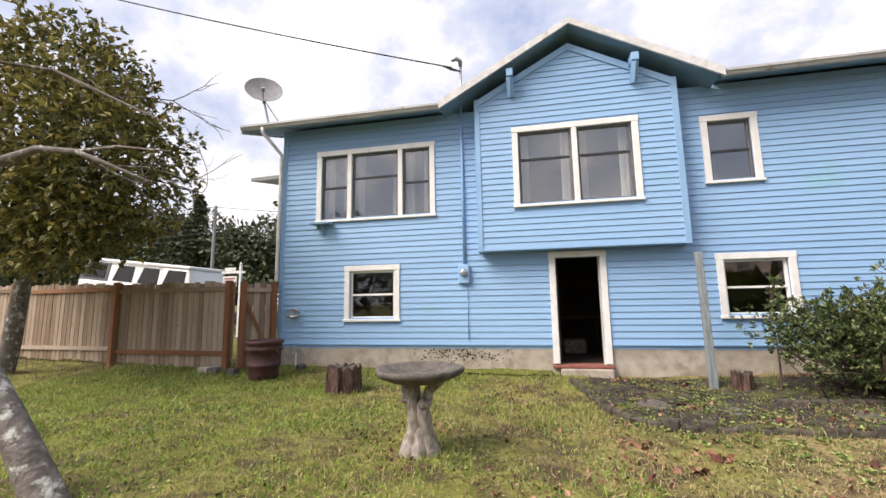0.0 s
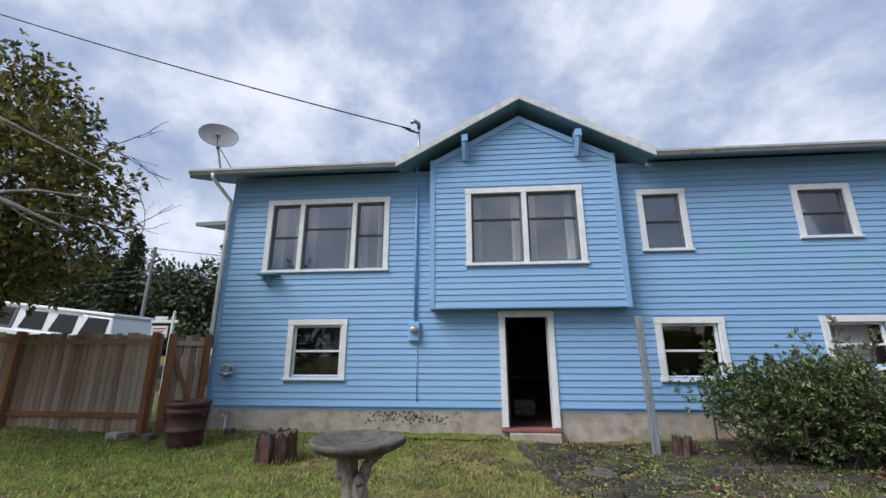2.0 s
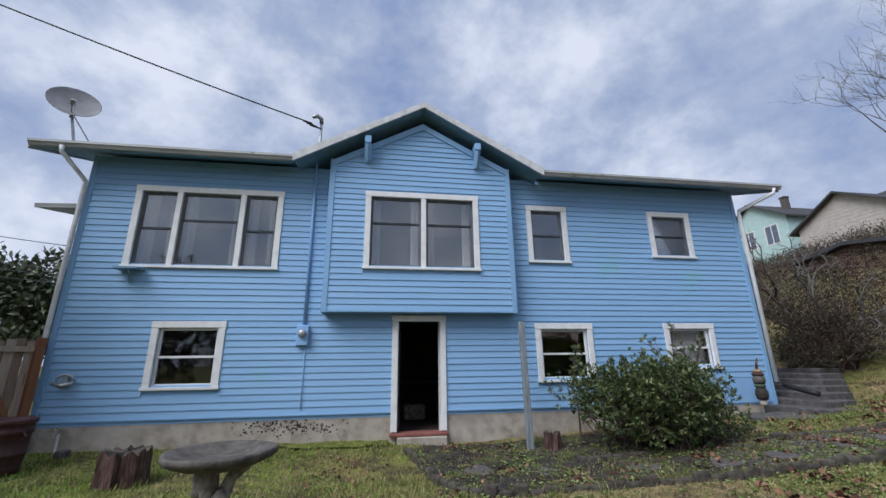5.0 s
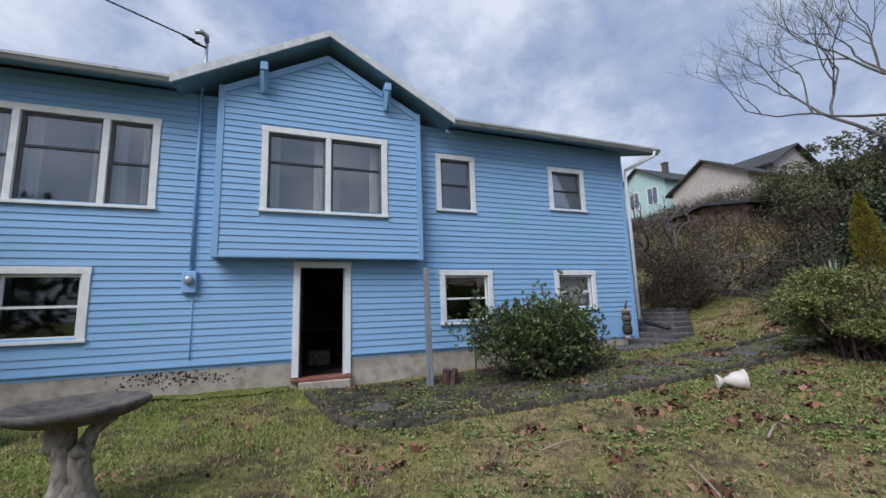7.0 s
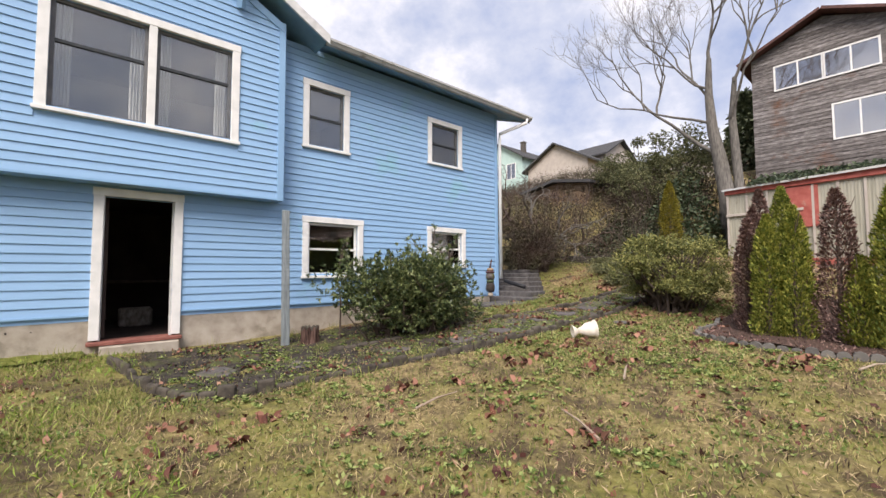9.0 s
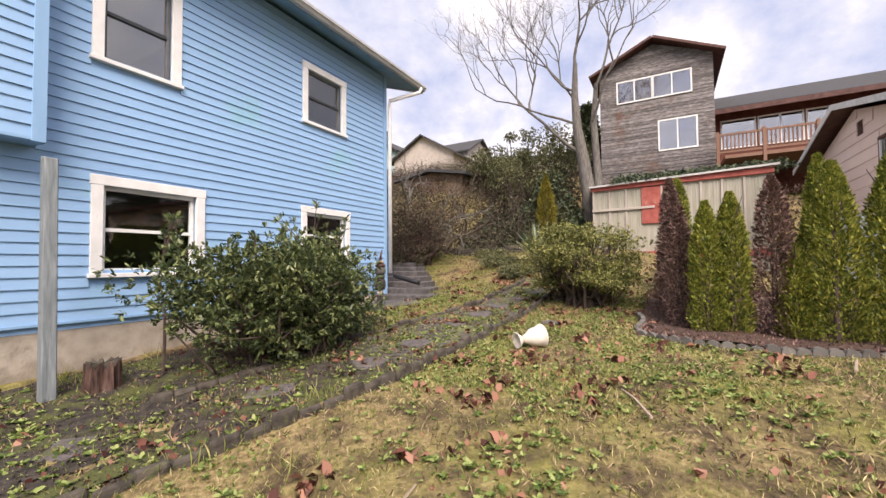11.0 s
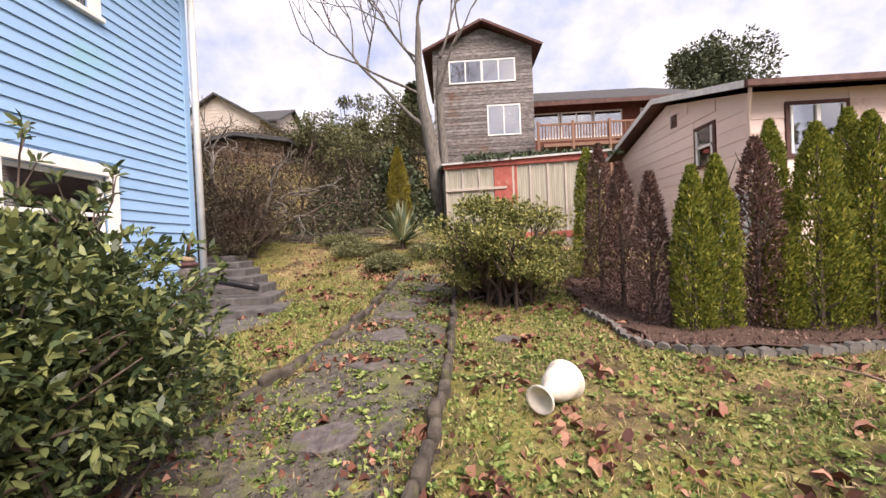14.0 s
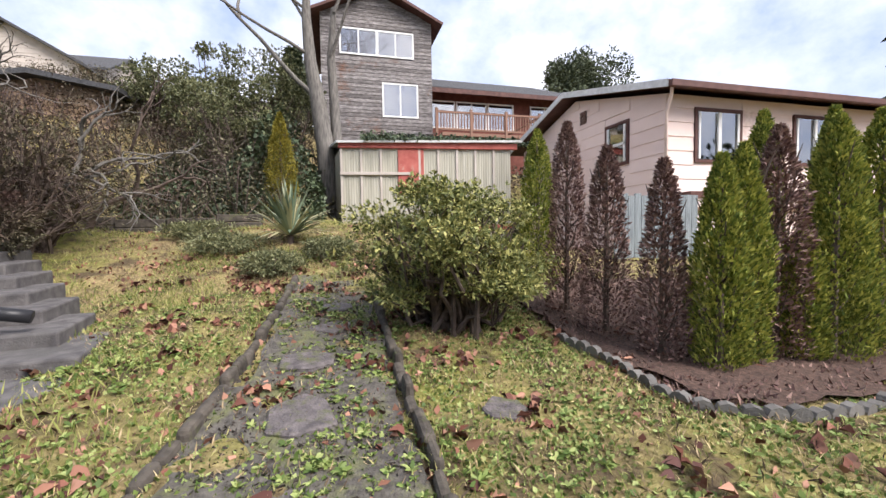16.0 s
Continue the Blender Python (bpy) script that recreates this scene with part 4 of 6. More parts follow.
    mesh_ob("handle", *joined([tube_geo([(cx - 0.32, cy - 0.1, z + 0.55), (cx - 0.37, cy - 0.1, z + 0.5), (cx - 0.32, cy - 0.1, z + 0.44)], 0.015, 5), tube_geo([(cx + 0.32, cy - 0.1, z + 0.55), (cx + 0.37, cy - 0.1, z + 0.5), (cx + 0.32, cy - 0.1, z + 0.44)], 0.015, 5)]), "barrel", b)


barrel()

# the timber post beside the bed
post = tagged(bevelled(mesh_ob("timber_post", *joined([([(2.42, 7.82, 0.3), (2.53, 7.82, 0.3), (2.53, 7.92, 0.3), (2.42, 7.92, 0.3), (2.45, 7.98, 2.62), (2.55, 7.98, 2.62), (2.55, 8.08, 2.64), (2.45, 8.08, 2.64)],
               [(3, 2, 1, 0), (4, 5, 6, 7), (0, 1, 5, 4), (1, 2, 6, 5), (2, 3, 7, 6), (3, 0, 4, 7)])]), "grey_wood"), 0.008), "leaning grey weathered timber post in the planting bed", "post")


# fence
def fence_run(p0, p1, height, posts, gate=False):
    f = empty("fence_gate" if gate else "fence", "weathered cedar gate with a diagonal brace" if gate else "weathered cedar board fence with red-brown posts and rails", "gate" if gate else "fence")
    p0, p1 = Vector((*p0, 0)), Vector((*p1, 0))
    d = p1 - p0
    ln = d.length
    d.normalize()
    nrm = Vector((d.y, -d.x, 0))
    if nrm.y > 0:
        nrm = -nrm
    rng = np.random.default_rng(int(ln * 100))

    def put(name, s0, s1, o0, o1, z0, z1, mat, tilt=0.0):
        vs = []
        for s in (s0, s1):
            for o in (o0, o1):
                for k, z in enumerate((z0, z1)):
                    q = p0 + d * (s + tilt * k) + nrm * o
                    vs.append((q.x, q.y, z))
        return mesh_ob(name, vs, box_geo(0, 1, 0, 1, 0, 1)[1], mat, f)

    def zat(s):
        q = p0 + d * s
        return gz1(q.x, q.y)
    s, w = 0.0, 0.138
    while s < ln - 0.05:
        q = zat(s)
        put("board", s + 0.006, min(s + w - 0.009, ln), -0.01 + rng.uniform(-0.004, 0.004), 0.012, q + 0.03 + rng.uniform(0, 0.05), q + height + rng.uniform(-0.03, 0.03), "fence", rng.uniform(-0.014, 0.014))
        s += w
    for hz in (0.28, height - 0.2):
        n = max(1, int(ln / 2.9))
        for i in range(n):
            a, b = ln * i / n, ln * (i + 1) / n
            z = zat((a + b) / 2)
            put("rail", a + 0.03, b - 0.03, 0.014, 0.055, z + hz, z + hz + 0.09, "fence_red" if (i + int(hz)) % 2 == 0 else "fence")
    for s in posts:
        z = zat(s)
        bevelled(put("post", s - 0.055, s + 0.055, 0.02, 0.13, z - 0.3, z + height + 0.03, "fence_red"), 0.006)
    if gate:
        v0, v1 = p0 + d * 0.08 + nrm * 0.03, p0 + d * (ln - 0.1) + nrm * 0.03
        z = zat(ln / 2)
        mesh_ob("brace", *tube_geo([(v0.x, v0.y, z + height - 0.3), (v1.x, v1.y, z + 0.3)], 0.045, 4), "fence_red", f)
        boxes("latch", [(p1.x - 0.12, p1.x - 0.06, p1.y - 0.12, p1.y - 0.05, z + 1.05, z + 1.25)], "fence_red", f)
    return f


fence_run((-16.4, 8.6), (-6.38, 7.98), 1.82, (0.02, 3.4, 6.82, 9.95))
fence_run((-6.3, 8.0), (-5.88, 8.62), 1.8, (0.06, 0.7), True)
# blocks at the foot of the fence
rng = np.random.default_rng(5)
for bx, by, sx in ((-6.75, 7.75, 0.18), (-6.55, 7.7, 0.12), (-6.15, 7.72, 0.1), (-5.0, 8.3, 0.08)):
    z = gz1(bx, by)
    ob = bevelled(mesh_ob("broken_block", *box_geo(bx - sx, bx + sx, by - 0.08, by + 0.08, z - 0.05, z + 0.12), "concrete_grey" if sx < 0.15 else "concrete"), 0.03, 2)
    ob.rotation_euler = (0, 0, 0)
    tagged(ob, "broken pale concrete block in the grass", "block", "blocks at the fence")


# the garden wall totem by the corner
def totem():
    cx, cy = 7.72, 8.3
    z = gz1(cx, cy)
    t = empty("garden_totem", "stacked clay garden totem on a metal rod", "garden ornament")
    mesh_ob("rod", *tube_geo([(cx, cy, z - 0.1), (cx, cy, z + 0.95)], 0.015, 6), "cable", t)
    for r, z0, h, mat in ((0.07, 0.2, 0.12, "concrete"), (0.115, 0.32, 0.23, "soil"), (0.1, 0.55, 0.08, "ivy"), (0.115, 0.63, 0.16, "slate"), (0.115, 0.79, 0.06, "barrel"), (0.085, 0.85, 0.07, "tan_brick")):
        mesh_ob("bead", *lathe_geo([(0, 0), (r * 0.8, 0.0), (r, h * 0.35), (r * 0.95, h * 0.75), (r * 0.7, h), (0, h)], 16, (cx, cy, z + z0)), mat, t, True)
    mesh_ob("finial", *tube_geo([(cx, cy, z + 0.9), (cx + 0.02, cy, z + 1.03), (cx + 0.06, cy, z + 1.14)], [0.028, 0.022, 0.012], 8), "bark_red", t, True)


totem()


# steps up along the house
steps = empty("garden_steps", "worn grey concrete garden steps climbing beside the house", "steps")
for i in range(7):
    rx, ry, zz = 8.3 + 0.4 * i, 7.45 + 0.34 * i, 0.93 + 0.118 * i
    a = Vector((rx, ry, 0))
    e = Vector((-0.12, 1.0, 0)).normalized()
    q = Vector((1.0, 0.2, 0)).normalized()
    pts = [a, a + e * 1.3, a + e * 1.3 + q * 0.9, a + q * 0.9]
    vs = [(p.x, p.y, zz - 0.4) for p in pts] + [(p.x, p.y, zz) for p in pts]
    bevelled(mesh_ob("step", vs, [(3, 2, 1, 0), (4, 5, 6, 7), (0, 1, 5, 4), (1, 2, 6, 5), (2, 3, 7, 6), (3, 0, 4, 7)], "concrete_grey", steps), 0.02, 2)
landing = tagged(bevelled(mesh_ob("concrete_slab", *joined([([(6.9, 7.75, 0.5), (8.3, 7.3, 0.5), (8.35, 8.5, 0.5), (7.2, 8.45, 0.5), (6.9, 7.75, 0.82), (8.3, 7.3, 0.83), (8.35, 8.5, 0.82), (7.2, 8.45, 0.81)],
                 [(3, 2, 1, 0), (4, 5, 6, 7), (0, 1, 5, 4), (1, 2, 6, 5), (2, 3, 7, 6), (3, 0, 4, 7)])]), "concrete_grey"), 0.015), "mossy grey concrete slab below the steps", "slab")
drain = mesh_ob("drain_pipe", *tube_geo([(8.62, 8.6, 1.34), (8.64, 8.42, 1.29), (8.7, 8.12, 1.21), (8.73, 7.98, 1.175)], 0.055, 12), "pipe_black", None, True)
tagged(drain, "black corrugated drain pipe lying over the steps", "pipe")

# kerbs of the bed and path
def kerb_run(pts, label, name, h=0.1, w=0.1):
    k = empty(name, label, "edging")
    rng = np.random.default_rng(len(pts))
    for a, b in zip(pts[:-1], pts[1:]):
        a, b = Vector((*a, 0)), Vector((*b, 0))
        n = max(1, round((b - a).length / 0.2))
        for i in range(n):
            p, q = a.lerp(b, i / n), a.lerp(b, (i + 0.96) / n)
            d = (q - p).normalized()
            s = Vector((-d.y, d.x, 0)) * w * 0.5 * rng.uniform(0.8, 1.2)
            j = Vector((0, 0, 0)) + s * rng.uniform(-0.3, 0.3)
            hh = h * rng.uniform(0.55, 1.35)
            vs = []
            for c in (p + j, q + j):
                z = gz1(c.x, c.y)
                vs += [(c + s).to_tuple()[:2] + (z - 0.1,), (c + s * 0.8).to_tuple()[:2] + (z + hh,), (c - s * 0.8).to_tuple()[:2] + (z + hh,), (c - s).to_tuple()[:2] + (z - 0.1,)]
            bevelled(mesh_ob("kerb_piece", vs, [(0, 1, 2, 3), (7, 6, 5, 4), (0, 4, 5, 1), (1, 5, 6, 2), (2, 6, 7, 3), (3, 7, 4, 0)], "kerb", k), 0.028, 2)
    return k


kerb_run([(0.3, 8.1), (0.5, 7.5), (0.62, 6.7), (0.85, 6.2), (1.3, 5.85), (2.4, 5.68), (3.6, 5.43), (5.0, 5.24), (6.5, 5.16), (8.0, 5.15), (9.9, 5.16)], "low mossy kerb round the planting bed and path", "bed_edging", 0.1, 0.085)
kerb_run([(5.1, 6.75), (6.1, 6.47), (7.05, 6.38), (8.7, 6.24), (10.6, 6.15)], "low mossy kerb along the garden path", "path_edging", 0.08, 0.085)
kerb_run([(2.9, 7.05), (3.8, 6.85), (4.7, 6.8)], "row of low stones in front of the shrub", "bed_edging", 0.05, 0.12)

# soil in the bed
def patch(name, poly, mat, label, lift=0.012, step=0.16):
    xs = [p[0] for p in poly]
    ys = [p[1] for p in poly]

    def inside(x, y):
        c = False
        for (ax, ay), (bx, by) in zip(poly, poly[1:] + poly[:1]):
            if (ay > y) != (by > y) and x < (bx - ax) * (y - ay) / (by - ay) + ax:
                c = not c
        return c
    gx, gy = np.arange(min(xs), max(xs) + step, step), np.arange(min(ys), max(ys) + step, step)
    vid, vs, fs = {}, [], []

    def vert(i, j):
        if (i, j) not in vid:
            x, y = gx[i], gy[j]
            jx, jy = 0.05 * noise.noise((x * 5, y * 5, 1)), 0.05 * noise.noise((x * 5, y * 5, 7))
            vid[i, j] = len(vs)
            vs.append((x + jx * 1.6, y + jy * 1.6, gz1(x, y) + 0.035 * noise.noise((x * 1.3, y * 1.3, 0)) + lift + 0.03 * noise.noise((x * 3, y * 3, 4))))
        return vid[i, j]
    for i in range(len(gx) - 1):
        for j in range(len(gy) - 1):
            if inside(gx[i] + step / 2, gy[j] + step / 2):
                fs.append((vert(i, j), vert(i + 1, j), vert(i + 1, j + 1), vert(i, j + 1)))
    return tagged(mesh_ob(name, vs, fs, mat, smooth=True), label, "soil", kind="structure")


M["bed_soil"] = material("weedy_dark_soil", [(0.022, 0.018, 0.015), (0.075, 0.062, 0.052)], 14, 0.95, 1.0, 45, stain=(0.085, 0.095, 0.03), stain_scale=2.6, stain_at=0.5)
M["path_soil"] = material("mossy_gravel_path", [(0.05, 0.045, 0.04), (0.13, 0.118, 0.1)], 18, 0.95, 0.8, 55, stain=(0.13, 0.135, 0.06), stain_scale=3.5, stain_at=0.5)
patch("bed_ground", [(0.45, 8.3), (0.6, 7.3), (0.75, 6.5), (1.35, 5.95), (2.5, 5.75), (3.8, 5.5), (4.6, 5.4), (5.0, 6.6), (6.4, 7.2), (6.6, 8.5), (0.5, 8.5)], "bed_soil", "dark weedy soil of the planting bed")
patch("path_ground", [(4.5, 5.4), (6.5, 5.22), (10.2, 5.22), (10.8, 6.1), (8.7, 6.18), (7.0, 6.32), (6.0, 6.42), (4.9, 6.7)], "path_soil", "mossy gravel of the garden path")
patch("mulch_bed", [(8.9, 3.5), (8.2, 3.42), (7.4, 3.34), (6.95, 3.3), (6.68, 2.95), (6.62, 2.4), (6.72, 1.6), (6.82, 0.6), (6.9, -2.5), (9.0, -2.5), (10.2, 2.4), (10.2, 3.1)], "mulch", "red-brown mulch under the hedge trees", 0.05)

# flagstones
flags = empty("stepping_stones", "irregular grey slate stepping stones in the path", "paving")
rng = np.random.default_rng(12)
for fx, fy, fr in ((3.5, 6.2, 0.26), (4.5, 5.9, 0.24), (5.28, 5.84, 0.23), (6.42, 5.82, 0.25), (7.22, 5.8, 0.28), (8.05, 5.82, 0.26), (8.8, 5.7, 0.28), (9.4, 5.6, 0.26), (7.02, 4.6, 0.2), (2.2, 6.6, 0.25), (1.35, 7.0, 0.32)):
    n = 6
    ang = np.linspace(0, 2 * math.pi, n, endpoint=False) + rng.uniform(-0.35, 0.35, n)
    z = gz1(fx, fy)
    rr = 0.85 * fr * rng.uniform(0.8, 1.15, n)
    top = [(fx + r * math.cos(a), fy + r * math.sin(a), gz1(fx, fy) + 0.5 * (gz1(fx + r * math.cos(a), fy + r * math.sin(a)) - gz1(fx, fy)) + 0.03) for r, a in zip(rr, ang)]
    vs = top + [(x, y, q - 0.1) for x, y, q in top]
    bevelled(mesh_ob("stone", vs, [tuple(range(n))] + [(i, n + i, n + (i + 1) % n, (i + 1) % n) for i in range(n)], "slate", flags), 0.012)

# scalloped concrete edging of the hedge bed
edge = empty("scalloped_edging", "scalloped grey concrete edging round the hedge bed", "edging")
line = [Vector((*p, 0)) for p in ((8.2, 3.5), (7.73, 3.4), (7.36, 3.42), (7.05, 3.45), (6.78, 3.38), (6.62, 3.15), (6.52, 2.85), (6.5, 2.4), (6.58, 1.9), (6.66, 1.4), (6.72, 0.4), (6.8, -1.5))]
dist = 0.0
rng = np.random.default_rng(3)
for a, b in zip(line[:-1], line[1:]):
    ln = (b - a).length
    while dist < ln:
        c = a.lerp(b, dist / ln)
        d = (b - a).normalized()
        s = Vector((-d.y, d.x, 0))
        z = gz1(c.x, c.y) + rng.uniform(-0.02, 0.01)
        prof = [(-0.062, -0.08), (0.062, -0.08), (0.062, 0.035), (0.045, 0.065), (0.0, 0.08), (-0.045, 0.065), (-0.062, 0.035)]
        vs = [(c + d * u + s * o).to_tuple()[:2] + (z + h,) for o in (-0.03, 0.03) for u, h in prof]
        n = 7
        mesh_ob("scallop", vs, [tuple(range(n)), tuple(range(2 * n - 1, n - 1, -1))] + [(i, n + i, n + (i + 1) % n, (i + 1) % n) for i in range(n)], "edging_grey", edge)
        dist += 0.132
    dist -= ln


# the fallen planter
def planter():
    c = Vector((5.62, 4.47, gz1(5.62, 4.47)))
    p = empty("urn_planter", "cream plastic urn planter lying on its side on the lawn", "planter")
    ax = Vector((0.72, -0.62, 0.1)).normalized()
    m = Matrix.Translation(c + Vector((0, 0, 0.12))) @ ax.to_track_quat("Z", "Y").to_matrix().to_4x4() @ Matrix.Scale(0.72, 4)
    body = [(0.0, -0.14), (0.06, -0.13), (0.075, -0.08), (0.1, -0.04), (0.14, 0.02), (0.155, 0.1), (0.16, 0.17), (0.185, 0.19), (0.19, 0.215), (0.17, 0.22), (0.145, 0.18), (0.13, 0.05), (0.0, -0.02)]
    foot = [(0.03, -0.135), (0.05, -0.15), (0.075, -0.18), (0.11, -0.22), (0.13, -0.24), (0.13, -0.255), (0.115, -0.255), (0.09, -0.225), (0.05, -0.18), (0.0, -0.165)]
    for nm, pr in (("bowl", body), ("foot", foot)):
        v, f = lathe_geo(pr, 28)
        mesh_ob(nm, [m @ Vector(q) for q in v], f, "plastic_white", p, True)


planter()

patch("moss_strip", [(-3.2, 8.5), (-2.0, 8.38), (-0.6, 8.3), (0.05, 8.3), (0.1, 8.72), (-3.2, 8.72)], "moss", "bright moss strip along the foundation", 0.04, 0.12)
# dark pitting in the old concrete
rng = np.random.default_rng(44)
pits = []
for i in range(260):
    px, pz, pr = rng.normal(-1.75, 0.42), rng.normal(0.82, 0.09), rng.uniform(0.006, 0.02)
    if 0.6 < pz < 0.98:
        a = rng.uniform(0.7, 1.4)
        pits.append(([(px + pr * a * math.cos(k), WALL_Y + 0.003, pz + pr * math.sin(k)) for k in np.linspace(0, 6.283, 7)[:-1]], [(5, 4, 3, 2, 1, 0)]))
tagged(mesh_ob("pitting", *joined(pits), "soil", house), kind="stuff")


# ---- plants ----
def ball_leaves(rng, centre, radii, n, shell=0.55, flat=0.0):
    """Places and axes of leaves in lumpy clusters within an ellipsoid."""
    d = rng.normal(size=(n, 3))
    d /= np.linalg.norm(d, axis=1, keepdims=True)
    lump = np.array([1 + 0.28 * noise.noise(Vector(q) * 2.3 + Vector(centre)) + 0.16 * noise.noise(Vector(q) * 6.1) for q in d])
    r = (shell + (1 - shell) * rng.random(n) ** 0.6) * lump
    pos = np.asarray(centre) + d * r[:, None] * np.asarray(radii)
    return pos, d


def rosettes(rng, pos, dirs, per, spread):
    """Whorls of leaves round twig ends."""
    p = np.repeat(pos, per, 0) + rng.normal(size=(len(pos) * per, 3)) * 0.012
    a = np.repeat(dirs, per, 0) + rng.normal(size=(len(pos) * per, 3)) * spread
    return p, a


def shrub(name, label, centre, radii, clusters, per, size, mat, seed, stems=9, width=0.35, shell=0.55, spread=0.8, low=0.1, wood="bark_brown", lobes=0, lobe=(0.52, 0.52, 0.38), reach=0.66, oval=False):
    rng = np.random.default_rng(seed)
    cx, cy, cz = centre
    g = gz1(cx, cy)
    ob = empty(name, label, "shrub")
    if lobes:
        parts = []
        for i in range(lobes):
            o = rng.normal(size=3)
            o *= reach * rng.random() ** 0.4 / np.linalg.norm(o)
            parts.append(ball_leaves(rng, np.array(centre) + o * np.array(radii), np.array(radii) * np.array(lobe) * rng.uniform(0.7, 1.2), clusters // lobes, shell))
        pos, d = np.concatenate([q[0] for q in parts]), np.concatenate([q[1] for q in parts])
    else:
        pos, d = ball_leaves(rng, centre, radii, clusters, shell)
    keep = pos[:, 2] > g + low
    pos, d = pos[keep], d[keep]
    p, a = rosettes(rng, pos, d + np.array([0, 0, 0.35]), per, spread)
    tagged(leaves_ob("foliage", p, a, size * rng.uniform(0.65, 1.25, len(p)), mat, width, ob, seed, 0.25, oval), kind="stuff")
    geos = []
    for i in range(stems):
        q = pos[int(rng.integers(len(pos)))]
        base = Vector((cx + rng.normal() * radii[0] * 0.15, cy + rng.normal() * radii[1] * 0.15, g - 0.1))
        q = Vector(q)
        m = base.lerp(q, 0.5) + Vector(rng.normal(size=3) * 0.12)
        geos.append(tube_geo([base, base.lerp(m, 0.5) + Vector((0, 0, 0.1)), m, q], [0.03, 0.024, 0.017, 0.006], 5, False))
        for k in range(3):
            q2 = Vector(pos[int(rng.integers(len(pos)))])
            if (q2 - m).length < max(radii) * 0.9:
                geos.append(tube_geo([m, m.lerp(q2, 0.5) + Vector(rng.normal(size=3) * 0.05), q2], [0.012, 0.009, 0.004], 4, False))
    mesh_ob("branches", *joined(geos), wood, ob)
    return ob


shrub("rhododendron", "dense dark green rhododendron bush against the house", (4.4, 7.2, 1.26), (1.55, 1.05, 1.1), 4800, 10, 0.06, "leaf_rhodo", 21, 70, 0.34, 0.35, 0.85, lobes=30, lobe=(0.48, 0.48, 0.34), oval=True)
rng = np.random.default_rng(77)
# thin tall twigs at the window side
for bx, by, hz in ((5.35, 7.6, 2.5), (5.6, 7.7, 2.35), (3.35, 7.75, 2.4)):
    tw = empty("rhododendron_shoot", "tall leafy rhododendron shoot by the low window", "shrub", "rhododendron shoots")
    geos, tips = branch_tree(rng, (bx, by, gz1(bx, by)), (0.05, 0, 1), (hz - 0.7) * 0.62, 0.018, 2, 0.55, 0.2, 0.45, (3, 4), 3, 0.1)
    mesh_ob("stem", *joined(geos), "bark_brown", tw)
    p, a = rosettes(rng, np.array([t[0] for t in tips]), np.array([t[1] for t in tips]), 11, 0.75)
    tagged(leaves_ob("leaves", p, a, 0.085 * rng.uniform(0.7, 1.2, len(p)), "leaf_rhodo", 0.3, tw, 8, 0.25, True), kind="stuff")
shrub("azalea", "sprawling olive-green azalea at the end of the path", (8.75, 4.48, 1.64), (1.02, 1.02, 0.95), 4700, 7, 0.05, "leaf_shrub", 31, 90, 0.45, 0.15, 0.9, 0.22, lobes=46, lobe=(0.36, 0.36, 0.15), reach=0.9)
for i, (jx, jy, jr) in enumerate(((11.0, 6.5, 0.55), (12.2, 7.4, 0.8), (11.7, 5.7, 0.55), (13.6, 8.2, 0.8))):
    shrub("ground_juniper", "low grey-green spreading juniper on the slope", (jx, jy, gz1(jx, jy) + 0.12), (jr, jr * 0.8, 0.17), 1100, 5, 0.06, "leaf_bank", 330 + i, 6, 0.3, 0.2, 0.9, 0.0)
shrub("dark_shrub", "dark evergreen shrub by the top of the steps", (11.1, 10.0, 2.0), (0.65, 0.65, 0.55), 1500, 6, 0.06, "bramble", 34, 30, 0.3)


# the hedge trees
def thuja(x, y, top, r, dead, seed, gold=False):
    rng = np.random.default_rng(seed)
    g = gz1(x, y)
    h = top - g
    ob = empty("thuja", ("dead brown columnar thuja in the mulch bed" if dead else "golden cone-shaped conifer on the slope" if gold else "green columnar thuja in the mulch bed"), "tree", "" if gold else "hedge of thujas")
    r = r * (0.7 if dead else 0.78)
    n = int((5600 if dead else 9500) * (0.55 + h * r))
    t = rng.random(n) ** 0.85
    prof = np.interp(t, [0, 0.05, 0.2, 0.5, 0.75, 0.9, 1.0], [0.8, 1.0, 1.0, 0.86, 0.62, 0.34, 0.03])
    a = rng.uniform(0, 2 * math.pi, n)
    lump = 1 + 0.22 * np.sin(a * 3 + t * 9 + seed) * np.cos(t * 17 + a) + rng.normal(size=n) * 0.06
    rad = r * prof * lump * (0.55 + 0.45 * rng.random(n) ** 0.5)
    pos = np.stack([x + rad * np.cos(a), y + rad * np.sin(a), g + 0.03 + t * h * 0.99], 1)
    ax = np.stack([np.cos(a), np.sin(a), np.full(n, 1.5 if not dead else 0.9)], 1) + rng.normal(size=(n, 3)) * 0.45
    tagged(leaves_ob("foliage", pos, ax, rng.uniform(0.028, 0.062, n), "thuja_dead" if dead else "conifer_gold" if gold else "thuja", 0.42, ob, seed), kind="stuff")
    geos = [tube_geo([(x, y, g - 0.1), (x, y, g + h * 0.5), (x, y, g + h * 0.93)], [0.035, 0.025, 0.006], 6, False)]
    for i in range(26 if dead else 10):
        b = rng.uniform(0, 6.28)
        z = g + rng.uniform(0.08, 0.8) * h
        q = r * rng.uniform(0.6, 1.0)
        geos.append(tube_geo([(x, y, z), (x + q * math.cos(b) * 0.6, y + q * math.sin(b) * 0.6, z + 0.12), (x + q * math.cos(b), y + q * math.sin(b), z + 0.32)], [0.012, 0.008, 0.003], 4, False))
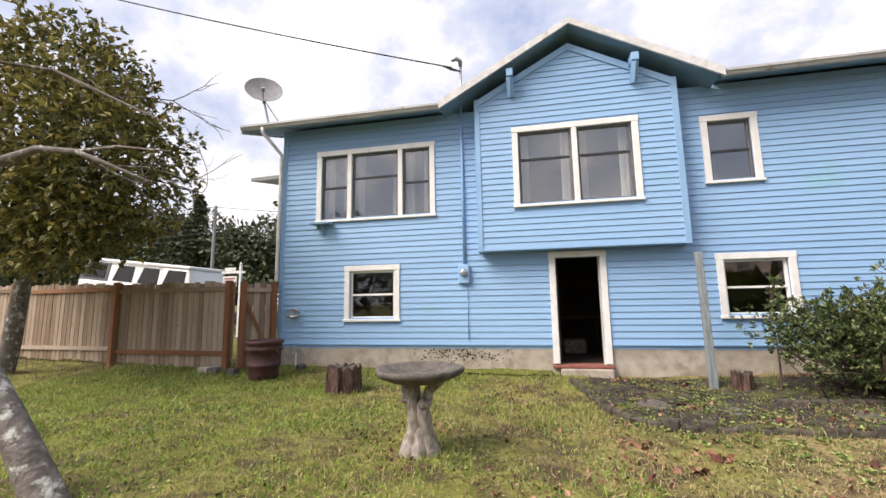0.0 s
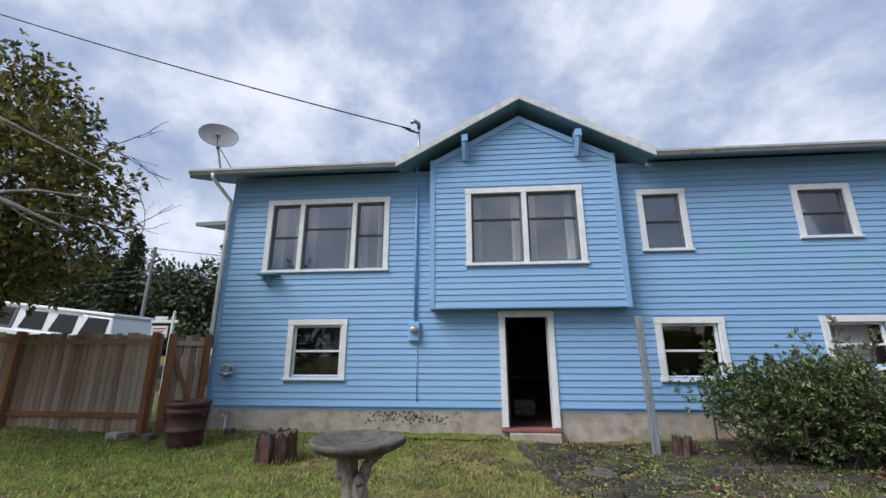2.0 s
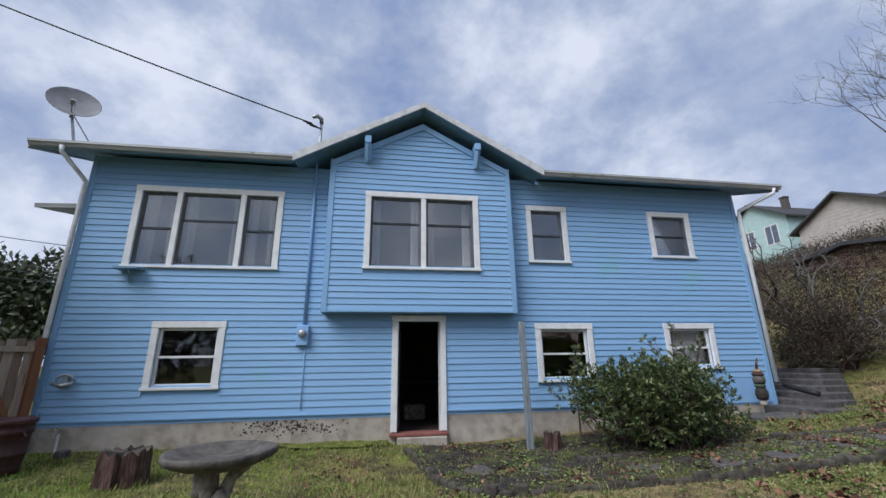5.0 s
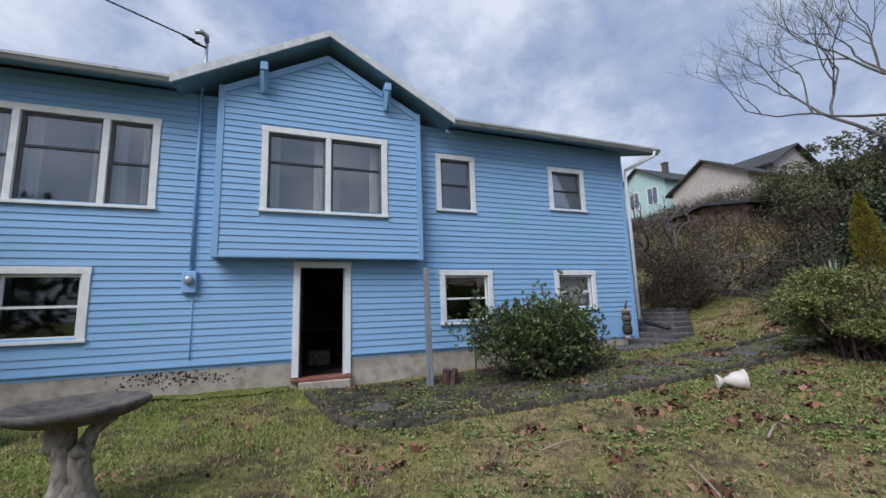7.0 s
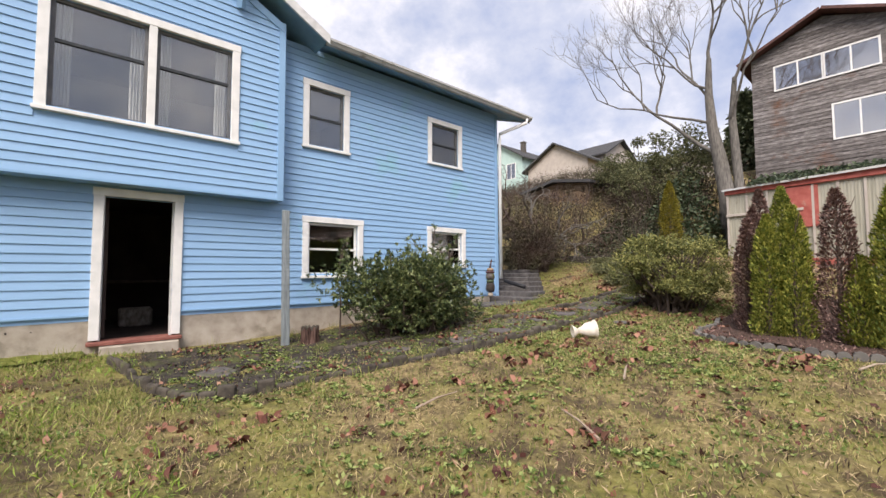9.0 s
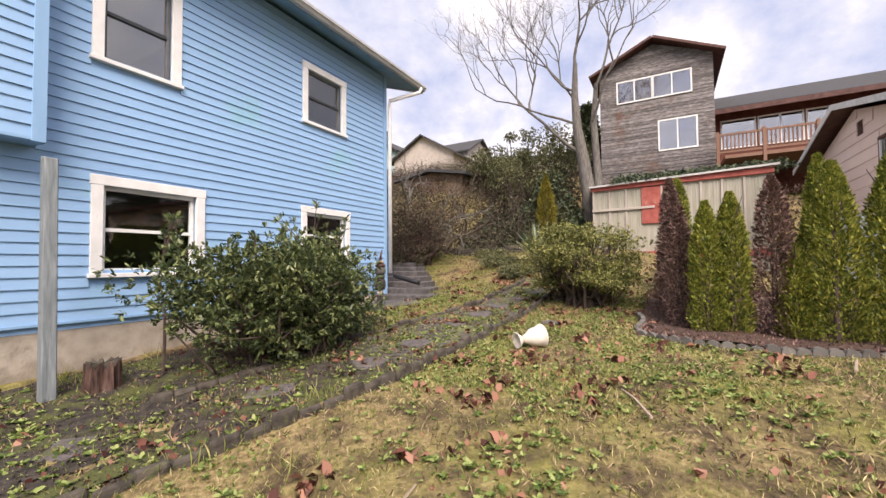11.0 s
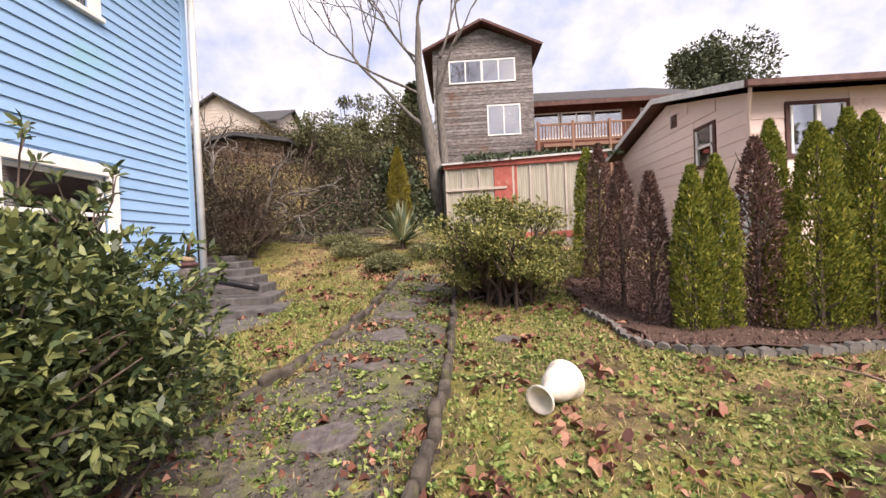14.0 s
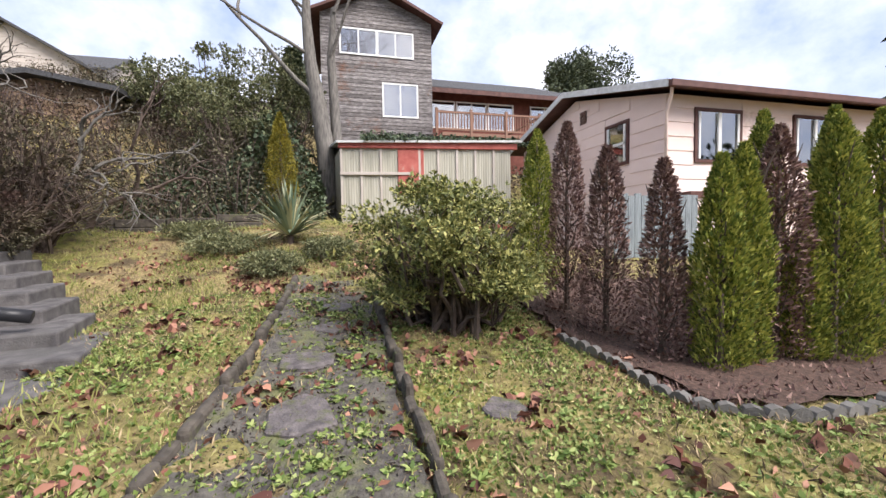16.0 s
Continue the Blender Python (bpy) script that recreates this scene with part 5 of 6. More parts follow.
    mesh_ob("trunk", *joined(geos), "bark_brown", ob)
    return ob


for i, (x, y, top, r, dead) in enumerate(((9.85, 2.88, 3.15, 0.33, False), (8.89, 3.02, 3.0, 0.33, True), (8.24, 2.98, 2.6, 0.33, True), (7.58, 2.92, 2.36, 0.27, True), (7.3, 2.63, 2.36, 0.27, False), (7.34, 2.36, 2.46, 0.27, False),
                                         (7.38, 1.93, 2.64, 0.34, True), (7.3, 1.74, 1.75, 0.22, False), (7.95, 1.35, 2.95, 0.3, False), (7.28, 1.4, 2.72, 0.37, False), (7.25, 0.9, 2.8, 0.39, False), (7.8, 0.6, 3.0, 0.36, False),
                                         (7.3, 0.35, 2.9, 0.39, False), (7.3, -0.2, 2.95, 0.39, False), (7.35, -0.8, 3.0, 0.39, False), (7.4, -1.4, 3.0, 0.39, False))):
    thuja(x, y, top, r, dead, 100 + i)
thuja(15.6, 6.9, gz1(15.6, 6.9) + 2.5, 0.46, False, 140, True)


# yucca
def yucca(x, y, seed):
    rng = np.random.default_rng(seed)
    g = gz1(x, y)
    ob = empty("yucca", "spiky variegated yucca on the slope", "plant")
    vs, fs = [], []
    for i in range(120):
        a, e, ln = rng.uniform(0, 6.28), rng.uniform(0.05, 1.45), rng.uniform(0.75, 1.15)
        d = Vector((math.cos(a) * math.cos(e), math.sin(a) * math.cos(e), math.sin(e)))
        s = Vector((-math.sin(a), math.cos(a), 0)) * 0.03
        p = Vector((x, y, g + 0.15))
        b = len(vs)
        m, t = p + d * ln * 0.55 + Vector((0, 0, 0.02)), p + d * ln - Vector((0, 0, 0.12 * (1 - e / 1.5)))
        vs += [p - s * 0.6, p + s * 0.6, m + s, m - s, t]
        fs += [(b, b + 1, b + 2, b + 3), (b + 3, b + 2, b + 4)]
    mesh_ob("leaves", vs, fs, "yucca", ob)
    mesh_ob("stem", *tube_geo([(x, y, g - 0.05), (x, y, g + 0.16)], [0.06, 0.05], 8), "bark_brown", ob)


yucca(12.5, 6.4, 5)


# trees
def bare_tree(name, label, base, direction, length, radius, depth, seed, mat, **kw):
    rng = np.random.default_rng(seed)
    ob = empty(name, label, "tree")
    geos, tips = branch_tree(rng, base, direction, length, radius, depth, **kw)
    mesh_ob("branches", *joined(geos), mat, ob, True)
    return ob, tips, rng


def big_maple():
    rng = np.random.default_rng(4)
    ob = empty("bare_maple", "tall bare grey-barked tree with many forked stems", "tree")
    x, y = 18.4, 5.85
    g = gz1(x, y)
    geos = [tube_geo([(x + 0.05, y - 0.1, g - 0.3), (x, y - 0.05, g + 0.3), (x, y + 0.02, g + 2.0), (x, y + 0.18, g + 3.3), (x, y + 0.42, g + 4.8), (x, y + 0.5, g + 6.2), (x, y + 0.45, g + 7.6)], [0.38, 0.31, 0.28, 0.25, 0.19, 0.14, 0.09], 14, False),
            tube_geo([(x + 0.3, y - 0.4, g - 0.3), (x + 0.2, y - 0.36, g + 1.5), (x + 0.15, y - 0.3, g + 3.2), (x + 0.1, y - 0.22, g + 5.0), (x + 0.1, y - 0.35, g + 6.6)], [0.22, 0.18, 0.16, 0.13, 0.08], 10, False)]
    for dx, dy, dz, oy, at, ln, r, k in ((0.0, 0.05, 1.0, 0.45, 7.4, 1.7, 0.07, 5), (0.0, 1.0, 0.75, 0.25, 3.7, 2.6, 0.085, 6), (0.1, -0.35, 1.0, -0.35, 6.4, 1.8, 0.06, 6), (-0.4, 0.9, 0.55, 0.45, 5.0, 2.3, 0.06, 6), (0.3, 0.7, 0.9, 0.5, 6.0, 2.1, 0.055, 6),
                                      (-0.25, -0.6, 0.9, -0.2, 5.0, 2.0, 0.06, 6), (0.05, 1.1, 0.45, 0.5, 6.4, 1.9, 0.05, 6)):
        gs, _ = branch_tree(rng, (x, y + oy, g + at), (dx, dy, dz), ln * 1.15, r, k, 0.62, 0.12, 0.75, (2, 3), 4, 0.13)
        geos += gs
    mesh_ob("trunk_and_branches", *joined(geos), "bark_grey", ob, True)


big_maple()


def near_tree():
    """The lichened tree whose crown hangs over the fence side of the yard."""
    rng = np.random.default_rng(9)
    ob = empty("broadleaf_tree", "evergreen broadleaf tree with olive leaves beside the fence", "tree")
    x, y = -10.75, 7.0
    g = gz1(x, y)
    geos = [tube_geo([(x - 0.12, y - 0.1, g - 0.2), (x - 0.05, y, g + 0.6), (x + 0.06, y, g + 1.7), (x + 0.2, y, g + 3.0), (x + 0.2, y, g + 4.6)], [0.22, 0.16, 0.14, 0.12, 0.08], 12, False)]
    pos, dirs = [], []
    for c, r, n in (((-9.6, 6.6, 5.2), (2.3, 1.9, 2.3), 2600), ((-8.1, 6.4, 4.6), (1.5, 1.4, 1.7), 1500), ((-10.8, 6.6, 4.2), (2.0, 1.7, 1.6), 1300), ((-8.8, 6.2, 3.4), (1.5, 1.3, 0.9), 900), ((-9.6, 6.6, 7.0), (1.4, 1.3, 1.0), 700)):
        p, d = ball_leaves(rng, c, r, n, 0.35)
        pos.append(p)
        dirs.append(d)
        for i in range(9):
            q = Vector(p[int(rng.integers(len(p)))])
            s = Vector((x + 0.3, y, g + rng.uniform(1.8, 4)))
            m = s.lerp(q, 0.5) + Vector((0, 0, 0.25))
            geos.append(tube_geo([s, m, q], [0.05, 0.03, 0.008], 5, False))
    pos, dirs = np.concatenate(pos), np.concatenate(dirs)
    p, a = rosettes(rng, pos, dirs + np.array([0, 0, -0.1]), 4, 0.9)
    tagged(leaves_ob("foliage", p, a, 0.15 * rng.uniform(0.6, 1.2, len(p)), "leaf_magnolia", 0.48, ob, 3), kind="stuff")
    mesh_ob("trunk", *joined(geos), "bark_lichen", ob, True)


near_tree()


def leaning_trunk():
    """A lichened trunk that leans at the edge of the lawn, with bare boughs."""
    rng = np.random.default_rng(14)
    ob = empty("leaning_tree", "leaning tree with lichen-spotted bark and bare twigs", "tree")
    geos = [tube_geo([(-3.66, 3.0, 0.2), (-3.86, 3.0, 0.52), (-4.12, 3.0, 0.85), (-4.38, 3.0, 1.15), (-4.72, 3.0, 1.5), (-5.15, 3.0, 2.2), (-5.1, 3.0, 2.9), (-4.72, 3.0, 3.14)], [0.15, 0.12, 0.108, 0.1, 0.1, 0.1, 0.08, 0.055], 12, False),
            tube_geo([(-4.7, 3.0, 3.1), (-4.36, 3.02, 3.19), (-3.97, 3.05, 3.14), (-3.6, 3.1, 2.98), (-3.3, 3.15, 2.85)], [0.05, 0.032, 0.026, 0.014, 0.006], 8, False),
            tube_geo([(-3.97, 3.05, 3.14), (-3.6, 3.08, 3.16), (-3.1, 3.1, 3.08)], [0.02, 0.012, 0.005], 6, False),
            tube_geo([(-4.95, 3.0, 2.9), (-5.1, 3.0, 4.1), (-4.4, 3.1, 3.95), (-3.9, 3.2, 3.7), (-3.3, 3.3, 3.4)], [0.05, 0.03, 0.02, 0.014, 0.005], 6, False)]
    for s, d, ln, r in (((-3.97, 3.05, 3.14), (0.8, 0.3, -0.3), 0.5, 0.012), ((-3.6, 3.1, 3.0), (0.9, 0.4, 0.05), 0.5, 0.01), ((-3.9, 3.2, 3.7), (0.8, 0.3, 0.1), 0.5, 0.01)):
        gs, _ = branch_tree(rng, s, d, ln, r, 2, 0.5, 0.0, 0.6, (2, 3), 3, 0.14)
        geos += gs
    mesh_ob("trunk", *joined(geos), "bark_lichen", ob, True)


leaning_trunk()
bare_tree("bare_bough", "thin bare twigs reaching past the leafy crown", (-8.0, 6.8, 4.4), (0.9, -0.05, 0.18), 1.3, 0.02, 5, 23, "bark_brown", spread=0.5, up=-0.05, shrink=0.62, kids=(2, 3))


# bank of brambles
def bramble_bank():
    rng = np.random.default_rng(50)
    ob = empty("bramble_thicket", "tangled brown and green bramble thicket on the bank", "thicket")
    n = 5200
    x = rng.uniform(14.6, 23, n)
    y = rng.uniform(6.3, 24, n)
    keep = (x + 0.25 * (y - 6.5) > 15.2) & ~((x < 17.5) & (y < 6.6))
    x, y = x[keep], y[keep]
    top = np.interp(y, [6, 8, 11, 14, 18, 24], [1.7, 1.9, 1.6, 1.1, 0.9, 0.8])
    lump = np.array([0.75 + 0.5 * noise.noise((a * 0.6, b * 0.6, 0)) for a, b in zip(x, y)])
    hz = top * lump * rng.uniform(0.15, 1.0, len(x)) * smooth(14.4, 16.4, x + 0.15 * (y - 6))
    z = ground_z(x, y) + hz
    pos = np.stack([x, y, z], 1)
    p = np.repeat(pos, 14, 0) + rng.normal(size=(len(pos) * 14, 3)) * np.array([0.2, 0.2, 0.16])
    a = rng.normal(size=p.shape) + np.array([-0.5, -0.2, 0.3])
    tagged(leaves_ob("leaves", p, a, rng.uniform(0.05, 0.12, len(p)), "bramble", 0.45, ob, 2), kind="stuff")
    geos = []
    for i in range(1300):
        k = int(rng.integers(len(pos)))
        q = pos[k]
        b = Vector((q[0] + rng.normal() * 0.3, q[1] + rng.normal() * 0.3, float(ground_z(q[0], q[1]))))
        e = Vector(q) + Vector((rng.normal() * 0.3 - 0.25, rng.normal() * 0.4, rng.uniform(-0.2, 0.35)))
        geos.append(tube_geo([b, b.lerp(e, 0.5) + Vector((0, 0, 0.45)), e], [0.016, 0.012, 0.005], 3, False))
    tagged(mesh_ob("canes", *joined(geos), "bark_brown", ob), kind="stuff")


bramble_bank()


def ivy_patch():
    rng = np.random.default_rng(55)
    n = 9000
    x, y = rng.uniform(14.6, 19, n), rng.uniform(5.9, 10.5, n)
    k = (x - 15.5) > rng.random(n) * 1.5 - 0.8
    x, y = x[k], y[k]
    hz = np.interp(y, [5.9, 7.3, 8.6, 10.5], [0.8, 2.3, 0.6, 0.15]) * rng.random(len(x)) * smooth(15, 17, x)
    pos = np.stack([x, y, ground_z(x, y) + 0.05 + hz], 1)
    ob = leaves_ob("ivy", pos, rng.normal(size=pos.shape) + np.array([-0.7, 0, 0.2]), rng.uniform(0.08, 0.17, len(pos)), "ivy", 0.8, None, 4)
    tagged(ob, "dark glossy ivy spreading over the bank", "ivy", kind="stuff")


ivy_patch()
for i, (x, y, h, r) in enumerate(((11.6, 11.5, 1.5, 0.07), (12.6, 10.6, 1.4, 0.08), (14.3, 10.4, 1.3, 0.07), (10.8, 12.6, 1.6, 0.07), (13.3, 12.2, 1.5, 0.08), (15.2, 12.5, 1.5, 0.07))):
    bare_tree("bare_fruit_tree", "small bare crooked tree on the bank", (x, y, gz1(x, y) - 0.1), (0.1, -0.1, 1), h, r, 4, 60 + i, "bark_grey" if i % 2 else "bark_brown", spread=0.75, up=0.05, shrink=0.75, kids=(2, 3), crook=0.25)
for i, (bx, by, bz, br) in enumerate(((19.6, 9.4, 6.8, 1.3), (19.4, 7.7, 6.6, 1.5), (18.2, 8.6, 5.2, 1.5), (20.2, 11.2, 6.4, 1.3))):
    shrub("broadleaf_shrub", "tall open evergreen shrub on top of the bank", (bx, by, bz), (br, br, br), 1700, 7, 0.085, "leaf_bank", 66 + i, 40, 0.5, 0.1, lobes=18, lobe=(0.4, 0.4, 0.28), reach=0.85)
# dark undergrowth at the foot of the bank
shrub("undergrowth", "dark tangled twigs at the foot of the bank", (12.5, 10.4, 2.7), (1.9, 1.5, 1.0), 2200, 6, 0.08, "bramble", 67, 110, 0.25, 0.1)


# trees far off
def far_crown(name, label, centre, radii, n, size, seed, mat="far_leaf", conifer=False):
    rng = np.random.default_rng(seed)
    ob = empty(name, label, "tree")
    cx, cy, cz = centre
    g = gz1(cx, cy)
    if conifer:
        t = rng.random(n)
        a = rng.uniform(0, 6.283, n)
        tier = 0.65 + 0.35 * np.abs(np.sin(t * 22 + np.sin(a * 3)))
        rad = radii[0] * (1 - t) ** 0.8 * tier * (0.4 + 0.6 * rng.random(n))
        pos = np.stack([cx + rad * np.cos(a), cy + rad * np.sin(a), cz - radii[2] + 2 * radii[2] * t], 1)
        d = np.stack([np.cos(a), np.sin(a), np.full(n, -0.1)], 1)
    else:
        pos, d = [], []
        for i in range(14):
            o = rng.normal(size=3) * 0.42
            p, q = ball_leaves(rng, np.array(centre) + o * np.array(radii), np.array(radii) * rng.uniform(0.3, 0.6), n // 14, 0.3)
            pos.append(p)
            d.append(q)
        pos, d = np.concatenate(pos), np.concatenate(d)
    tagged(leaves_ob("foliage", pos, d + rng.normal(size=d.shape) * 0.7, size * rng.uniform(0.6, 1.4, len(pos)), mat, 0.55, ob, seed), kind="stuff")
    mesh_ob("trunk", *tube_geo([(cx, cy, g - 0.5), (cx, cy, (g + cz) / 2), (cx, cy, cz + radii[2] * 0.7)], [radii[0] * 0.1, radii[0] * 0.07, 0.05], 8, False), "bark_brown", ob)
    return ob


far_crown("far_evergreen", "large dense evergreen behind the neighbouring roofs", (42, -19.6, 15.6), (3.9, 3.9, 5.2), 20000, 0.32, 81)
far_crown("far_conifer", "dark conifer behind the shingled house", (31, 7.9, 9.4), (2.2, 2.2, 3.4), 4500, 0.4, 82, conifer=True)
rng = np.random.default_rng(90)
for i in range(34):
    x = -88 + i * 2.35 + rng.uniform(-0.8, 0.8)
    y = 40 + (5 if i % 2 else -1) + rng.uniform(-2, 2) - 0.1 * x
    h = rng.uniform(4.8, 6.2)
    far_crown("far_tree", "dense dark green tree across the street", (x, y, 2.4 + h), (3.9, 3.2, h), 3000, 0.62, 200 + i)
far_crown("far_conifer", "tall dark conifer above the far treeline", (-39.5, 42, 9.6), (2.4, 2.4, 5.9), 2500, 0.6, 240, conifer=True)


# ---- ground cover ----
def scatter(rng, n, x0, x1, y0, y1, keep=None):
    x, y = rng.uniform(x0, x1, n), rng.uniform(y0, y1, n)
    if keep is not None:
        k = keep(x, y)
        x, y = x[k], y[k]
    return x, y, ground_z(x, y) + np.array([0.035 * noise.noise((a * 1.3, b * 1.3, 0)) for a, b in zip(x, y)])


def field(x, y, s, o):
    return np.array([noise.noise((a * s, b * s, o)) for a, b in zip(x, y)])


def in_bed(x, y):
    return ((x > 0.6) & (x < 6.2) & (y > 5.75) & (y < 8.6)) | ((x > 4.4) & (x < 10.4) & (y > 5.2) & (y < 6.3))


def in_mulch(x, y):
    return (x > 6.75) & (x < 9.8) & (y < 3.4)


def grass(name, label, n, area, mat, size, seed, keep, lean=0.7, width=0.1, fold=0.25, oval=False):
    rng = np.random.default_rng(seed)
    x, y, z = scatter(rng, n, *area, keep=lambda a, b: keep(a, b, rng))
    a = rng.normal(size=(len(x), 3)) * lean + np.array([0, 0, 1.0])
    a[:, 2] = np.abs(a[:, 2]) + 0.12
    ob = leaves_ob(name, np.stack([x, y, z - 0.005], 1), a, size * rng.uniform(0.5, 1.4, len(x)), mat, width, None, seed, fold, oval)
    return tagged(ob, label, "grass", kind="stuff")


off_walls = lambda x, y: (y < 8.6) | (x < -6) | (x > 8.8)
grass("lawn_grass", "short mixed green and yellowing grass of the lawn", 150000, (-8, 12, 1.2, 8.6), "grass_blade", 0.05, 301,
      lambda x, y, r: off_walls(x, y) & ~in_mulch(x, y) & (~in_bed(x, y) | (r.random(len(x)) < 0.3)) & (field(x, y, 1.1, 2) + 0.25 * r.normal(size=len(x)) > -0.25), 0.9, 0.1)
grass("lawn_moss_tufts", "longer green grass tufts by the fence and walls", 26000, (-12, 12, 5.5, 10), "grass_blade", 0.11, 302,
      lambda x, y, r: ((y < 8.6) | (x > 8.9)) & ~in_bed(x, y) & ~in_mulch(x, y) & ((field(x, y, 0.9, 5) > 0.12) | ((y > 8.3) & (x < 2)) | ((x < -4) & (field(x, y, 1.5, 6) > -0.1))), 0.5, 0.07)
grass("dry_grass", "dry straw-coloured grass in the lawn", 75000, (-3, 13, 1.2, 8.5), "grass_dry", 0.055, 303,
      lambda x, y, r: off_walls(x, y) & ~in_mulch(x, y) & (~in_bed(x, y) | (r.random(len(x)) < 0.2)) & (field(x, y, 0.8, 8) + 0.2 * r.normal(size=len(x)) > 0.0), 1.1, 0.07)
grass("low_weeds", "low bright green weeds in the lawn and path", 95000, (-7, 12, 1.2, 8.5), "weed", 0.032, 304,
      lambda x, y, r: off_walls(x, y) & ~in_mulch(x, y) & (field(x, y, 1.7, 11) + 0.12 * r.normal(size=len(x)) > 0.16), 1.3, 0.7)
grass("fallen_leaves", "curled red-brown fallen leaves on the ground", 22000, (-3, 15, 1.5, 9.5), "dead_leaf", 0.05, 305,
      lambda x, y, r: off_walls(x, y) & ((field(x, y, 0.9, 14) + 0.22 * r.normal(size=len(x)) + 0.2 * (x > 7) + 0.12 * in_bed(x, y)) > 0.26), 1.3, 0.75)
grass("mulch_litter", "brown twiggy litter under the hedge trees", 24000, (6.6, 10, -1.5, 3.45), "thuja_dead", 0.075, 306, lambda x, y, r: (x > 6.7), 1.8, 0.25)
grass("bank_grass", "rough grass on the slope below the bank", 26000, (8.6, 15.5, 5.0, 11), "grass_blade", 0.08, 307, lambda x, y, r: (~in_bed(x, y)) & (x + 0.2 * y > 10.3) & (field(x, y, 0.9, 5) > -0.1), 0.8, 0.09)
for i, (x, y, a) in enumerate(((4.4, 3.3, 0.4), (5.9, 2.3, 0.1), (3.0, 3.0, 1.0), (6.1, 1.6, -0.3), (2.6, 4.2, 0.2))):
    z = gz1(x, y) + 0.04
    c, s = math.cos(a) * 0.3, math.sin(a) * 0.3
    tagged(mesh_ob("fallen_stick", *tube_geo([(x - c, y - s, z), (x, y, z + 0.02), (x + c, y + s, z)], [0.012, 0.01, 0.006], 5), "fence"), "thin pale fallen stick on the lawn", "stick", "sticks on the lawn")

# the trees on the other side of the yard, seen in the window panes
for i in range(9):
    x = -22 + i * 6.0
    far_crown("yard_tree", "dark tree on the far side of the yard", (x, -16 + 2 * math.sin(i * 2.1), 3.4 + 0.8 * math.sin(i * 1.3)), (3.4, 2.6, 3.2), 1600, 0.6, 400 + i)

grass("path_weeds", "small weeds and moss between the path stones", 26000, (0.7, 10.6, 5.2, 7.4), "weed", 0.035, 308, lambda x, y, r: in_bed(x, y) & (field(x, y, 2.2, 21) + 0.15 * r.normal(size=len(x)) > 0.02), 1.2, 0.6)
grass("path_gravel", "small dark gravel and litter on the bed and path", 30000, (0.6, 10.6, 5.2, 8.5), "soil", 0.03, 309, lambda x, y, r: in_bed(x, y), 1.5, 0.9)

rng = np.random.default_rng(59)
ux, uy = rng.uniform(17.5, 24, 9000), rng.uniform(-5.5, 6.3, 9000)
up_ = np.stack([ux, uy, ground_z(ux, uy) + 0.1 + 0.5 * rng.random(9000)], 1)
tagged(leaves_ob("bank_brush", up_, rng.normal(size=up_.shape) + np.array([-0.5, 0, 0.4]), rng.uniform(0.1, 0.22, 9000), "bramble", 0.5, None, 9), "low scrubby brush on the bank behind the shed", "brush", kind="stuff")

grass("thatch", "brown and straw-coloured dead grass lying in the lawn", 80000, (-6, 13, 1.2, 8.6), "thatch", 0.06, 310, lambda x, y, r: off_walls(x, y) & ~in_mulch(x, y) & (field(x, y, 1.3, 31) + 0.2 * r.normal(size=len(x)) + 0.15 * (x > 1) > 0.0), 2.6, 0.12)
grass("green_lawn", "fresh green grass of the shaded side of the lawn", 70000, (-9, 0.6, 1.2, 8.6), "grass_green", 0.06, 311, lambda x, y, r: (y < 8.6) & (field(x, y, 0.8, 35) + 0.2 * r.normal(size=len(x)) - 0.1 * x - 0.1 > 0.0), 0.8, 0.14)

grass("clover", "bright low clover and weeds beside the path", 52000, (4.2, 9.5, 2.6, 8.2), "weed", 0.03, 312, lambda x, y, r: ~in_mulch(x, y) & off_walls(x, y) & (field(x, y, 1.4, 41) + 0.2 * r.normal(size=len(x)) > 0.02), 1.2, 0.75)



def weed_rosettes():
    """Flat whorls of bright leaves between the stones and on the lawn."""
    rng = np.random.default_rng(330)
    x, y, z = scatter(rng, 8000, 0.8, 10.2, 1.8, 8.3, keep=lambda a, b: off_walls(a, b) & ~in_mulch(a, b) & (field(a, b, 1.2, 51) + 0.25 * rng.normal(size=len(a)) + 0.2 * in_bed(a, b) + 0.12 * (a > 4) > 0.22))
    per = 8
    ang = rng.uniform(0, 6.283, (len(x), 1)) + np.arange(per) * 2.4
    r = rng.uniform(0.018, 0.055, (len(x), 1)) * rng.uniform(0.7, 1.2, (len(x), per))
    ax = np.stack([np.cos(ang), np.sin(ang), rng.uniform(0.15, 0.7, ang.shape)], -1).reshape(-1, 3)
    p = np.repeat(np.stack([x, y, z + 0.012], 1), per, 0)
    tagged(leaves_ob("weed_rosettes", p, ax, r.ravel(), "weed", 0.42, None, 331, 0.25, True), "bright green weed rosettes in the lawn and path", "weeds", kind="stuff")


